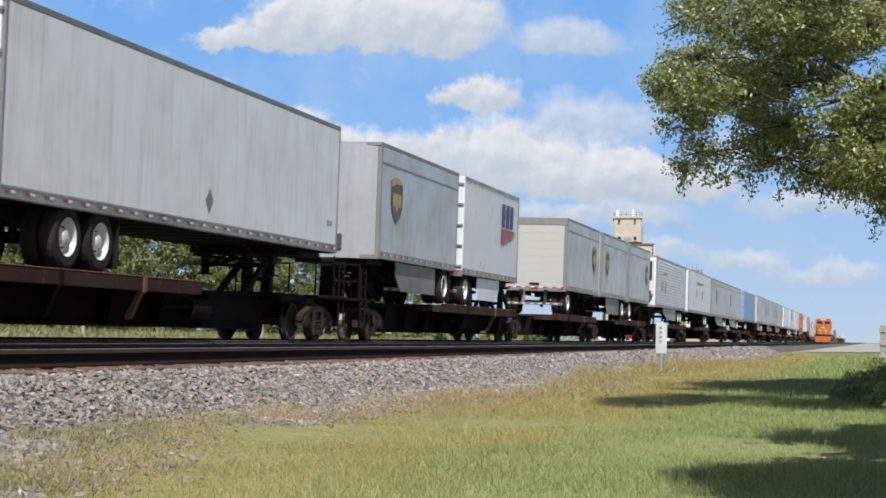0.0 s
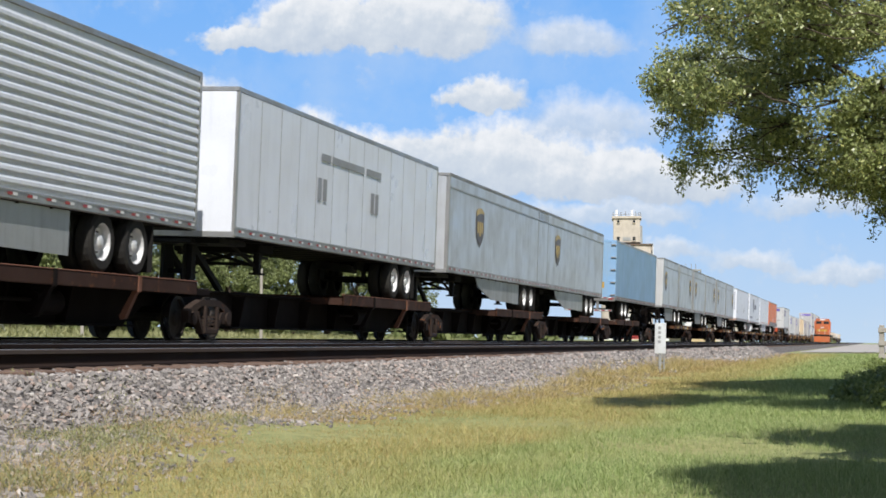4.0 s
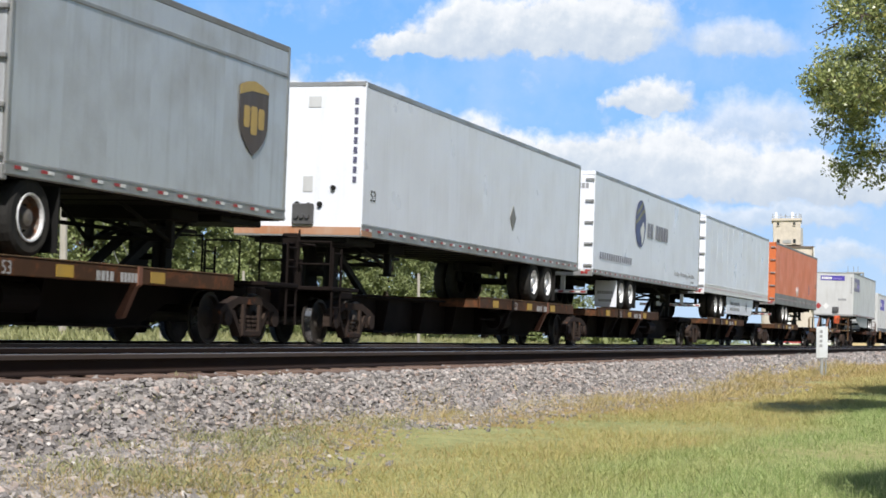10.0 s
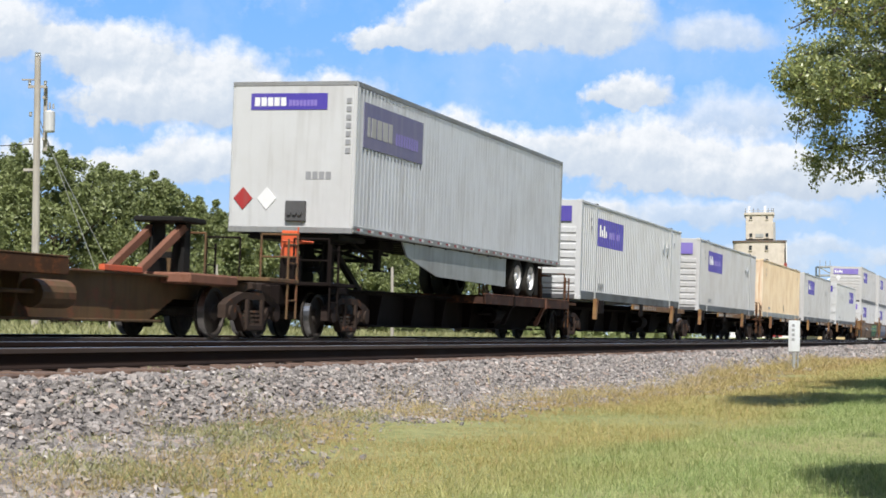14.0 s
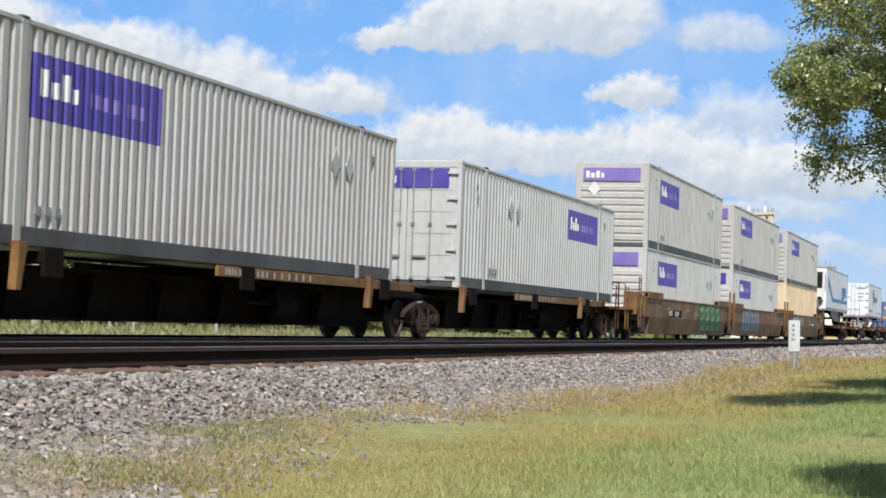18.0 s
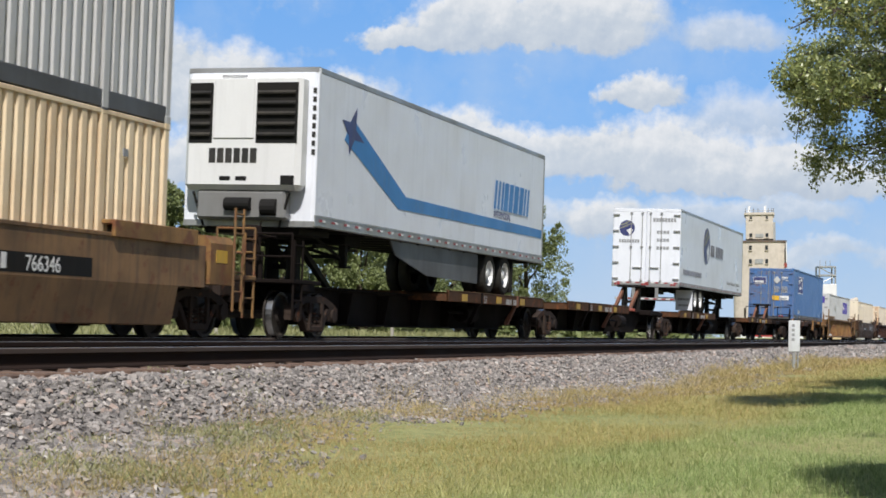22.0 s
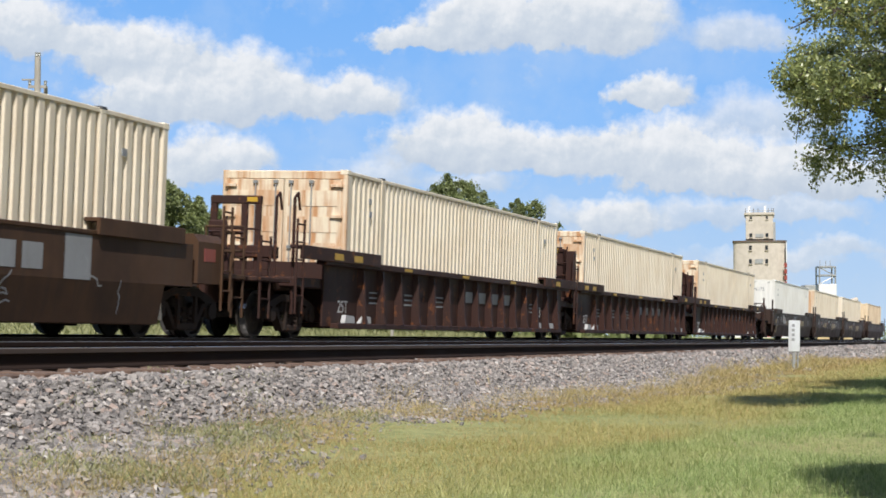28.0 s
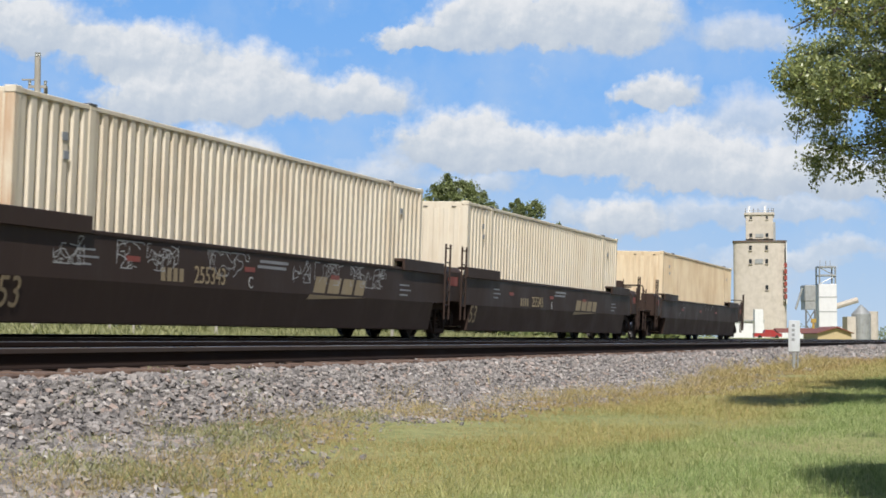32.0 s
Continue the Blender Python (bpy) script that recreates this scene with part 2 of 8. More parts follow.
def grass_material():
    """Blades: dry and golden along the ballast, green towards the near verge."""
    m, nt, b = nodes_of("grass_blades")
    geo = nt.nodes.new("ShaderNodeNewGeometry")
    tc = nt.nodes.new("ShaderNodeTexCoord")
    sep = nt.nodes.new("ShaderNodeSeparateXYZ")
    nt.links.new(tc.outputs["Object"], sep.inputs[0])
    patch = noise_at(nt, coords(nt, (0.35, 1.0, 1.0)), 0.9, 4)
    add = nd(nt, "Math", op="MULTIPLY_ADD")
    nt.links.new(patch, add.inputs[0])
    add.inputs[1].default_value = 3.0
    nt.links.new(sep.outputs["Y"], add.inputs[2])
    mr = nt.nodes.new("ShaderNodeMapRange")
    mr.inputs["From Min"].default_value, mr.inputs["From Max"].default_value = 2.5, 7.2
    nt.links.new(add.outputs[0], mr.inputs[0])
    rnd = geo.outputs["Random Per Island"]
    green = ramp(nt, rnd, [(0.0, (0.17, 0.24, 0.07)), (0.6, (0.345, 0.43, 0.155)), (1.0, (0.56, 0.60, 0.29))])
    dry = ramp(nt, rnd, [(0.0, (0.30, 0.27, 0.085)), (0.5, (0.50, 0.43, 0.165)), (0.85, (0.60, 0.50, 0.24)), (1.0, (0.48, 0.29, 0.13))])
    russet = ramp(nt, rnd, [(0.0, (0.36, 0.24, 0.10)), (1.0, (0.56, 0.38, 0.19))])
    c = mixed(nt, ramp(nt, mr.outputs[0], [(0.2, (0, 0, 0)), (0.5, (1, 1, 1))]), green, dry)
    c = mixed(nt, ramp(nt, mr.outputs[0], [(0.66, (0, 0, 0)), (1.0, (0.9, 0.9, 0.9))]), c, russet)
    nt.links.new(c, b.inputs["Base Color"])
    b.inputs["Roughness"].default_value = 0.6
    tr = nt.nodes.new("ShaderNodeBsdfTranslucent")
    nt.links.new(c, tr.inputs[0])
    mx = nt.nodes.new("ShaderNodeMixShader")
    mx.inputs[0].default_value = 0.35
    nt.links.new(b.outputs[0], mx.inputs[1])
    nt.links.new(tr.outputs[0], mx.inputs[2])
    nt.links.new(mx.outputs[0], nt.nodes["Material Output"].inputs[0])
    return m


def stone_material():
    m, nt, b = nodes_of("crushed_granite")
    geo = nt.nodes.new("ShaderNodeNewGeometry")
    c = ramp(nt, geo.outputs["Random Per Island"], [(0.0, (0.07, 0.063, 0.062)), (0.25, (0.18, 0.165, 0.16)), (0.55, (0.30, 0.272, 0.255)),
                                                     (0.8, (0.41, 0.37, 0.345)), (0.93, (0.40, 0.28, 0.225)), (1.0, (0.66, 0.63, 0.60))])
    g = noise_at(nt, coords(nt), 70, 3)
    c = mixed(nt, 0.35, c, ramp(nt, g, [(0.3, (0.12, 0.11, 0.108)), (0.7, (0.42, 0.39, 0.37))]))
    nt.links.new(c, b.inputs["Base Color"])
    b.inputs["Roughness"].default_value = 0.9
    return m


def ballast_material():
    m, nt, b = nodes_of("ballast_bed")
    v = coords(nt)
    vor = nt.nodes.new("ShaderNodeTexVoronoi")
    vor.inputs["Scale"].default_value = 16
    nt.links.new(v, vor.inputs["Vector"])
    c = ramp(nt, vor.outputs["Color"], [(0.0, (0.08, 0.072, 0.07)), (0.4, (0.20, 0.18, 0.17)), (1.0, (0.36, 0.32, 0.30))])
    # crevice shade between stones put into the colour, darkest at the cell edges
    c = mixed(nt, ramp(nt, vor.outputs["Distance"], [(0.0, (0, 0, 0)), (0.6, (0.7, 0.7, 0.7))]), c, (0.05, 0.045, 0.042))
    nt.links.new(c, b.inputs["Base Color"])
    b.inputs["Roughness"].default_value = 0.95
    bp = nd(nt, "Bump", Strength=1.0, Distance=0.03)
    bp.invert = True
    nt.links.new(vor.outputs["Distance"], bp.inputs["Height"])
    nt.links.new(bp.outputs[0], b.inputs["Normal"])
    return m


M_GROUND, M_GRASS, M_STONE, M_BALLAST = ground_material(), grass_material(), stone_material(), ballast_material()

# clouds on the backdrop: centre along, height of the flat base, half width, height, in units of the backdrop (1 = 1 metre at 3109 m)
CUMULUS = ((-66, 520, 85, 40), (70, 524, 150, 100), (275, 528, 150, 115), (364, 420, 98, 48), (-546, 474, 150, 92), (-760, 520, 150, 110),
           (-356, 398, 125, 122), (-500, 392, 150, 95), (-170, 405, 130, 72), (-406, 285, 115, 88), (-560, 272, 110, 60), (-690, 310, 90, 45),
           (20, 312, 140, 96), (170, 300, 190, 78), (394, 280, 130, 118), (540, 268, 200, 92), (690, 255, 170, 80), (314, 190, 100, 62))
VEILS = ((524, 520, 130, 62), (554, 365, 150, 85), (236, 205, 70, 48), (460, 200, 150, 50), (640, 215, 130, 46), (-120, 268, 120, 62), (54, 262, 90, 40), (700, 150, 110, 34),
         (860, 130, 90, 40), (570, 130, 170, 36), (880, 320, 160, 60), (840, 470, 130, 60), (990, 230, 150, 50), (1010, 110, 140, 40))


def sky_material():
    m = bpy.data.materials.new("clouded_sky")
    m.use_nodes = True
    nt = m.node_tree
    nt.nodes.clear()
    tc = nt.nodes.new("ShaderNodeTexCoord")

    def math_of(op, a, b):
        n = nd(nt, "Math", op=op)
        n.inputs[2].default_value = 0.22
        for sock, val in zip(n.inputs, (a, b)):
            if isinstance(val, (int, float)):
                sock.default_value = val
            else:
                nt.links.new(val, sock)
        return n.outputs[0]

    def warp(src, scale, detail, reach):
        wob = nd(nt, "TexNoise", Scale=scale, Detail=detail, Roughness=0.6)
        nt.links.new(tc.outputs["Object"], wob.inputs["Vector"])
        sub = nd(nt, "VectorMath", op="SUBTRACT")
        nt.links.new(wob.outputs["Color"], sub.inputs[0])
        sub.inputs[1].default_value = (0.5, 0.5, 0.5)
        scl = nd(nt, "VectorMath", op="MULTIPLY")
        nt.links.new(sub.outputs[0], scl.inputs[0])
        scl.inputs[1].default_value = reach
        pos = nd(nt, "VectorMath", op="ADD")
        nt.links.new(src, pos.inputs[0])
        nt.links.new(scl.outputs[0], pos.inputs[1])
        return pos.outputs[0]

    pos = warp(warp(tc.outputs["Object"], 0.011, 4.0, (120, 0, 70)), 0.04, 4.0, (34, 0, 30))

    def field(clouds):
        """How much cloud there is, and that weighed with the height in it."""
        cover, rise = 0.0, 0.0
        for cx, cz, rx, rz in clouds:
            mp = nt.nodes.new("ShaderNodeMapping")
            mp.inputs["Location"].default_value = (-cx / (rx * 1.12), 0, -(cz + 0.22 * rz) / (rz * 0.98))
            mp.inputs["Scale"].default_value = (1 / (rx * 1.12), 0, 1 / (rz * 0.98))
            nt.links.new(pos, mp.inputs[0])
            sep = nt.nodes.new("ShaderNodeSeparateXYZ")
            nt.links.new(mp.outputs[0], sep.inputs[0])
            com = nt.nodes.new("ShaderNodeCombineXYZ")
            nt.links.new(sep.outputs["X"], com.inputs["X"])
            nt.links.new(math_of("MAXIMUM", sep.outputs["Z"], math_of("MULTIPLY", sep.outputs["Z"], -2.3)), com.inputs["Z"])
            far = nd(nt, "VectorMath", op="LENGTH")
            nt.links.new(com.outputs[0], far.inputs[0])
            w = math_of("MAXIMUM", math_of("SUBTRACT", 1.0, far.outputs["Value"]), 0.0)
            cover = math_of("ADD", w, cover)
            rise = math_of("ADD", math_of("MULTIPLY", w, sep.outputs["Z"]), rise)
        return cover, rise

    def puffs(shift, scale, detail):
        mp = nt.nodes.new("ShaderNodeMapping")
        mp.inputs["Location"].default_value = shift
        nt.links.new(tc.outputs["Object"], mp.inputs[0])
        n = nd(nt, "TexNoise", Scale=scale, Detail=detail, Roughness=0.58)
        nt.links.new(mp.outputs[0], n.inputs["Vector"])
        return n.outputs["Fac"]

    cover, rise = field(CUMULUS)
    thin, thin_rise = field(VEILS)
    sep = nt.nodes.new("ShaderNodeSeparateXYZ")
    nt.links.new(tc.outputs["Object"], sep.inputs[0])
    mr = nt.nodes.new("ShaderNodeMapRange")
    mr.inputs["From Min"].default_value, mr.inputs["From Max"].default_value = 0, 650
    nt.links.new(sep.outputs["Z"], mr.inputs[0])
    blue = ramp(nt, mr.outputs[0], [(0.0, (0.52, 0.66, 0.82)), (0.3, (0.39, 0.585, 0.86)), (0.6, (0.26, 0.50, 0.90)), (1.0, (0.18, 0.425, 0.87))])
    mist = puffs((40, 0, 10), 0.005, 6.0)
    blue = mixed(nt, ramp(nt, mist, [(0.45, (0, 0, 0)), (0.72, (0.38, 0.38, 0.38))]), blue, (0.56, 0.67, 0.82))
    low, low_up = puffs((0, 0, 0), 0.014, 5.0), puffs((-10, 0, 15), 0.014, 5.0)
    fine, fine_up = puffs((0, 0, 0), 0.04, 3.0), puffs((-4, 0, 6), 0.04, 3.0)
    lit = math_of("ADD", math_of("MULTIPLY", math_of("SUBTRACT", low, low_up), 1.5), math_of("MULTIPLY", math_of("SUBTRACT", fine, fine_up), 0.45))

    def cloud_color(c, r):
        high = math_of("DIVIDE", r, math_of("MAXIMUM", c, 0.02))
        return ramp(nt, math_of("MULTIPLY_ADD", math_of("ADD", high, lit), 0.62), [(0.0, (0.52, 0.595, 0.70)), (0.3, (0.62, 0.68, 0.755)), (0.52, (0.76, 0.79, 0.83)), (0.8, (0.88, 0.89, 0.91))])

    rough_thin = math_of("ADD", thin, math_of("MULTIPLY", math_of("SUBTRACT", low, 0.5), 0.7))
    c = mixed(nt, ramp(nt, rough_thin, [(0.08, (0, 0, 0)), (0.55, (0.72, 0.72, 0.72))]), blue, cloud_color(thin, thin_rise))
    rough = math_of("ADD", cover, math_of("ADD", math_of("MULTIPLY", math_of("SUBTRACT", low, 0.5), 0.55), math_of("MULTIPLY", math_of("SUBTRACT", fine, 0.5), 0.3)))
    c = mixed(nt, ramp(nt, rough, [(0.04, (0, 0, 0)), (0.14, (0.25, 0.25, 0.25)), (0.36, (1, 1, 1))]), c, cloud_color(cover, rise))
    em = nt.nodes.new("ShaderNodeEmission")
    nt.links.new(c, em.inputs[0])
    out = nt.nodes.new("ShaderNodeOutputMaterial")
    nt.links.new(em.outputs[0], out.inputs[0])
    return m


# ---- mesh tools ----
class Shape:
    """Collects boxes, prisms, tubes and sheets into one mesh."""

    def __init__(self):
        self.v, self.f = [], []

    def add(self, verts, faces):
        n = len(self.v)
        self.v += [tuple(p) for p in verts]
        self.f += [tuple(i + n for i in q) for q in faces]
        return self

    def box(self, x0, x1, y0, y1, z0, z1, c=0.0):
        if c <= 0:
            return self.add([(x, y, z) for x in (x0, x1) for y in (y0, y1) for z in (z0, z1)],
                            [(0, 1, 3, 2), (4, 6, 7, 5), (0, 4, 5, 1), (2, 3, 7, 6), (0, 2, 6, 4), (1, 5, 7, 3)])
        c = min(c, (x1 - x0) / 2.2, (y1 - y0) / 2.2, (z1 - z0) / 2.2)
        v, idx = [], {}
        for i, x in enumerate((x0, x1)):
            for j, y in enumerate((y0, y1)):
                for k, z in enumerate((z0, z1)):
                    sx, sy, sz = (1, -1)[i] * c, (1, -1)[j] * c, (1, -1)[k] * c
                    for a, q in enumerate(((x, y + sy, z + sz), (x + sx, y, z + sz), (x + sx, y + sy, z))):
                        idx[i, j, k, a] = len(v)
                        v.append(q)
        f = []
        for i in (0, 1):
            f.append([idx[i, j, k, 0] for j, k in ((0, 0), (0, 1), (1, 1), (1, 0))][:: 1 if i == 0 else -1])
            f.append([idx[j, i, k, 1] for j, k in ((0, 0), (1, 0), (1, 1), (0, 1))][:: 1 if i == 0 else -1])
            f.append([idx[j, k, i, 2] for j, k in ((0, 0), (0, 1), (1, 1), (1, 0))][:: 1 if i == 0 else -1])
        for i in (0, 1):
            for j in (0, 1):
                s = 1 if i == j else -1
                f.append([idx[i, j, 0, 0], idx[i, j, 0, 1], idx[i, j, 1, 1], idx[i, j, 1, 0]][::-s])
                f.append([idx[i, 0, j, 2], idx[i, 0, j, 0], idx[i, 1, j, 0], idx[i, 1, j, 2]][::-s])
                f.append([idx[0, i, j, 1], idx[0, i, j, 2], idx[1, i, j, 2], idx[1, i, j, 1]][::-s])
                for k in (0, 1):
                    s3 = 1 if (i + j + k) % 2 == 0 else -1
                    f.append([idx[i, j, k, 0], idx[i, j, k, 1], idx[i, j, k, 2]][::s3])
        return self.add(v, f)

    def prism(self, outline, a, b, axis="y"):
        """A flat outline pushed along an axis: (x, z) along y, (y, z) along x, (x, y) along z."""
        n = len(outline)
        place = {"y": lambda p, t: (p[0], t, p[1]), "x": lambda p, t: (t, p[0], p[1]), "z": lambda p, t: (p[0], p[1], t)}[axis]
        v = [place(p, a) for p in outline] + [place(p, b) for p in outline]
        f = [tuple(range(n))[::-1], tuple(range(n, 2 * n))] + [(i, (i + 1) % n, n + (i + 1) % n, n + i) for i in range(n)]
        return self.add(v, f)

    def tube(self, p, q, r0, r1=None, n=8, caps=True):
        p, q = Vector(p), Vector(q)
        r1 = r0 if r1 is None else r1
        w = (q - p).normalized()
        u = w.orthogonal().normalized()
        s = w.cross(u)
        v = [c + (u * math.cos(a) + s * math.sin(a)) * r for c, r in ((p, r0), (q, r1)) for a in [2 * math.pi * i / n for i in range(n)]]
        f = [(i, (i + 1) % n, n + (i + 1) % n, n + i) for i in range(n)]
        if caps:
            f += [tuple(range(n))[::-1], tuple(range(n, 2 * n))]
        return self.add(v, f)

    def lathe(self, c, profile, n=20, axis="y"):
        """Rings (offset along the axis, radius) turned about the axis through c."""
        rows = []
        for o, r in profile:
            for i in range(n):
                a = 2 * math.pi * i / n
                if axis == "y":
                    rows.append((c[0] + r * math.cos(a), c[1] + o, c[2] + r * math.sin(a)))
                else:
                    rows.append((c[0] + r * math.cos(a), c[1] + r * math.sin(a), c[2] + o))
        f = [(k * n + i, k * n + (i + 1) % n, (k + 1) * n + (i + 1) % n, (k + 1) * n + i) for k in range(len(profile) - 1) for i in range(n)]
        return self.add(rows, f)

    def mesh(self, name):
        me = bpy.data.meshes.new(name)
        me.from_pydata(self.v, [], self.f)
        bm = bmesh.new()
        bm.from_mesh(me)
        bmesh.ops.recalc_face_normals(bm, faces=bm.faces)
        bm.to_mesh(me)
        bm.free()
        return me


# rows of pieces too small to tell apart
SMALL = {"red_reflector", "white_reflector", "stencil", "stencil_mark", "floor_beam", "wheel_nut", "logo_mark", "logo_small_mark", "letter_mark", "address_mark",
         "line_mark", "badge_mark", "marking", "number_column", "vent_slot", "tail_light", "spring", "scrawl", "lock_rod", "front_plate", "handrail", "bushing", "insulator"}


def part(name, shape, material, parent, label="", at=None):
    """One mesh object under a thing or under a part. shape: a Shape, or a mesh to share."""
    if isinstance(shape, Shape):
        shape = shape.mesh(name)
    if not shape.materials:
        shape.materials.append(material)
    ob = new(name, shape)
    ob.parent = parent
    if at:
        ob.location = at
    if label:
        ob["label"] = label
    if name in SMALL:
        ob["kind"] = "stuff"
    return ob


SHARED = {}


def shared(key, make, material):
    """A mesh that alike pieces share."""
    key = (key, material.name)
    if key not in SHARED:
        SHARED[key] = make().mesh(str(key[0]))
        SHARED[key].materials.append(material)
    return SHARED[key]


def text_mesh(words, size):
    cu = bpy.data.curves.new("lettering", "FONT")
    cu.body, cu.size, cu.extrude = words, size, 0.002
    tmp = bpy.data.objects.new("lettering", cu)
    me = bpy.data.meshes.new_from_object(tmp)
    bpy.data.objects.remove(tmp)
    return me


def lettering(words, size, material, parent, x, y, z, face="side", tilt=0.0):
    me = text_mesh(words, size)
    me.materials.append(material)
    ob = new("lettering", me)
    ob.parent = parent
    ob.matrix_basis = pose(x, y, z, 90 + tilt, 0, 0 if face == "side" else -90)
    return ob

# ---- ground and tracks ----
TRACK_Y, TRACK_Z, CANT = 13.33, 1.07, 2.077
NEAR_Y, NEAR_Z = 9.06, 0.959


def ground_height(y):
    pts = ((-4000, 0.0), (-60, 0.05), (0, 0.13), (5, 0.16), (6.7, 0.22), (7.6, 0.35), (15, 0.4), (17.5, 0.62), (24, 1.0), (40, 1.45), (70, 1.6), (4000, 1.65))
    for (y0, z0), (y1, z1) in zip(pts, pts[1:]):
        if y <= y1:
            return z0 + (z1 - z0) * (y - y0) / (y1 - y0)
    return pts[-1][1]


def ground():
    ys = [-4000, -1000, -200, -60, -30] + [-15 + 0.75 * i for i in range(30)] + [7.6, 9, 12, 15, 17.5, 20, 24, 30, 40, 55, 70, 120, 300, 1000, 4000]
    xs = [-4000, -1500, -800, -300, -100, -40, -10] + [0.75 * i for i in range(80)] + [64, 70, 80, 100, 130, 170, 230, 300, 400, 600, 900, 1500, 2500, 4500]
    v = []
    for x in xs:
        for y in ys:
            z = ground_height(y)
            if -20 < y < 6.5 and 0 < x < 60:
                z += 0.05 * noise.noise((x * 0.3, y * 0.4, 0)) + 0.02 * noise.noise((x, y, 3))
            v.append((x, y, z))
    n = len(ys)
    f = [(i * n + j, (i + 1) * n + j, (i + 1) * n + j + 1, i * n + j + 1) for i in range(len(xs) - 1) for j in range(n - 1)]
    me = bpy.data.meshes.new("ground")
    me.from_pydata(v, [], f)
    me.materials.append(M_GROUND)
    tagged(new("ground", me), "dry grassy verge and level fields beside the railway", "ground", kind="structure")


ground()

BED = ((6.45, 0.17), (6.75, 0.26), (7.45, 0.645), (7.75, 0.665), (8.1, 0.675), (10.3, 0.76), (11.6, 0.83), (12.2, 0.85), (14.6, 0.93), (15.4, 0.93), (16.6, 0.6), (17.6, 0.5))


def bed_height(y):
    for (y0, z0), (y1, z1) in zip(BED, BED[1:]):
        if y <= y1:
            return z0 + (z1 - z0) * (y - y0) / (y1 - y0)
    return BED[-1][1]


def ballast_bed():
    xs = [-900, -100] + [2.0 * i for i in range(60)] + [130, 200, 400, 800, 1800]
    v = [(x, y, z + 0.012 * noise.noise((x * 0.8, y * 3, 5))) for x in xs for y, z in BED]
    n = len(BED)
    f = [(i * n + j, (i + 1) * n + j, (i + 1) * n + j + 1, i * n + j + 1) for i in range(len(xs) - 1) for j in range(n - 1)]
    me = bpy.data.meshes.new("ballast_bed")
    me.from_pydata(v, [], f)
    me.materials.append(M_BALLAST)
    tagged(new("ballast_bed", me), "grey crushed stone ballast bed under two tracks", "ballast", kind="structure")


ballast_bed()

RAIL_OUT = ((-0.075, -0.186), (0.075, -0.186), (0.07, -0.17), (0.012, -0.15), (0.010, -0.06), (0.036, -0.045), (0.037, -0.008), (0.028, 0.0),
            (-0.028, 0.0), (-0.037, -0.008), (-0.036, -0.045), (-0.010, -0.06), (-0.012, -0.15), (-0.07, -0.17))


def railway(name, y, z, label):
    """Two rails on ties, leaning with the curve."""
    root = tagged(new(name), label, "railway track", kind="structure")
    root.matrix_basis = pose(0, y, z, CANT, 0, 0)
    for side in (-0.75, 0.75):
        web = [(a + side, b) for a, b in RAIL_OUT[:6]] + [(a + side, b) for a, b in RAIL_OUT[10:]]
        head = [(a + side, b) for a, b in RAIL_OUT[5:11]]
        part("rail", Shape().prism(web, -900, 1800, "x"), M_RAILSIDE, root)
        # far heads take the dark colour with painted shade, near heads stay lighter
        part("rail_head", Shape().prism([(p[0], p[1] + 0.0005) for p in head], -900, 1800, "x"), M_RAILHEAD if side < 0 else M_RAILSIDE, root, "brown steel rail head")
        part("running_face", Shape().box(-900, 1800, side - 0.027, side + 0.02, 0.0, 0.0035, 0.001), M_SHINE, root, "polished running face")
    tie = shared("tie", lambda: Shape().box(-0.115, 0.115, -1.3, 1.3, -0.39, -0.19, 0.012), M_TIE)
    for i in range(140):
        part("tie", tie, M_TIE, root, at=(10 + 0.53 * i, random.uniform(-0.04, 0.04), random.uniform(-0.012, 0.004)))
    rest = Shape()
    for i in range(400):
        rest.box(84.3 + 0.53 * i, 84.53 + 0.53 * i, -1.3, 1.3, -0.39, -0.19)
    tagged(part("tie_row", rest, M_TIE, root), kind="stuff")
    return root


railway("track_near", NEAR_Y, NEAR_Z, "empty running track with worn rusty rails on wooden ties")
railway("track_far", TRACK_Y, TRACK_Z, "second running track that carries the train")

# ---- train ----
TRAIN = []


def carried(name, s, label, category, group):
    ob = tagged(new(name), label, category, group)
    TRAIN.append((ob, s))
    return ob


def travelled(t):
    return 21.424 * t + 0.036563 * t * t + 2.3856e-6 * t ** 3


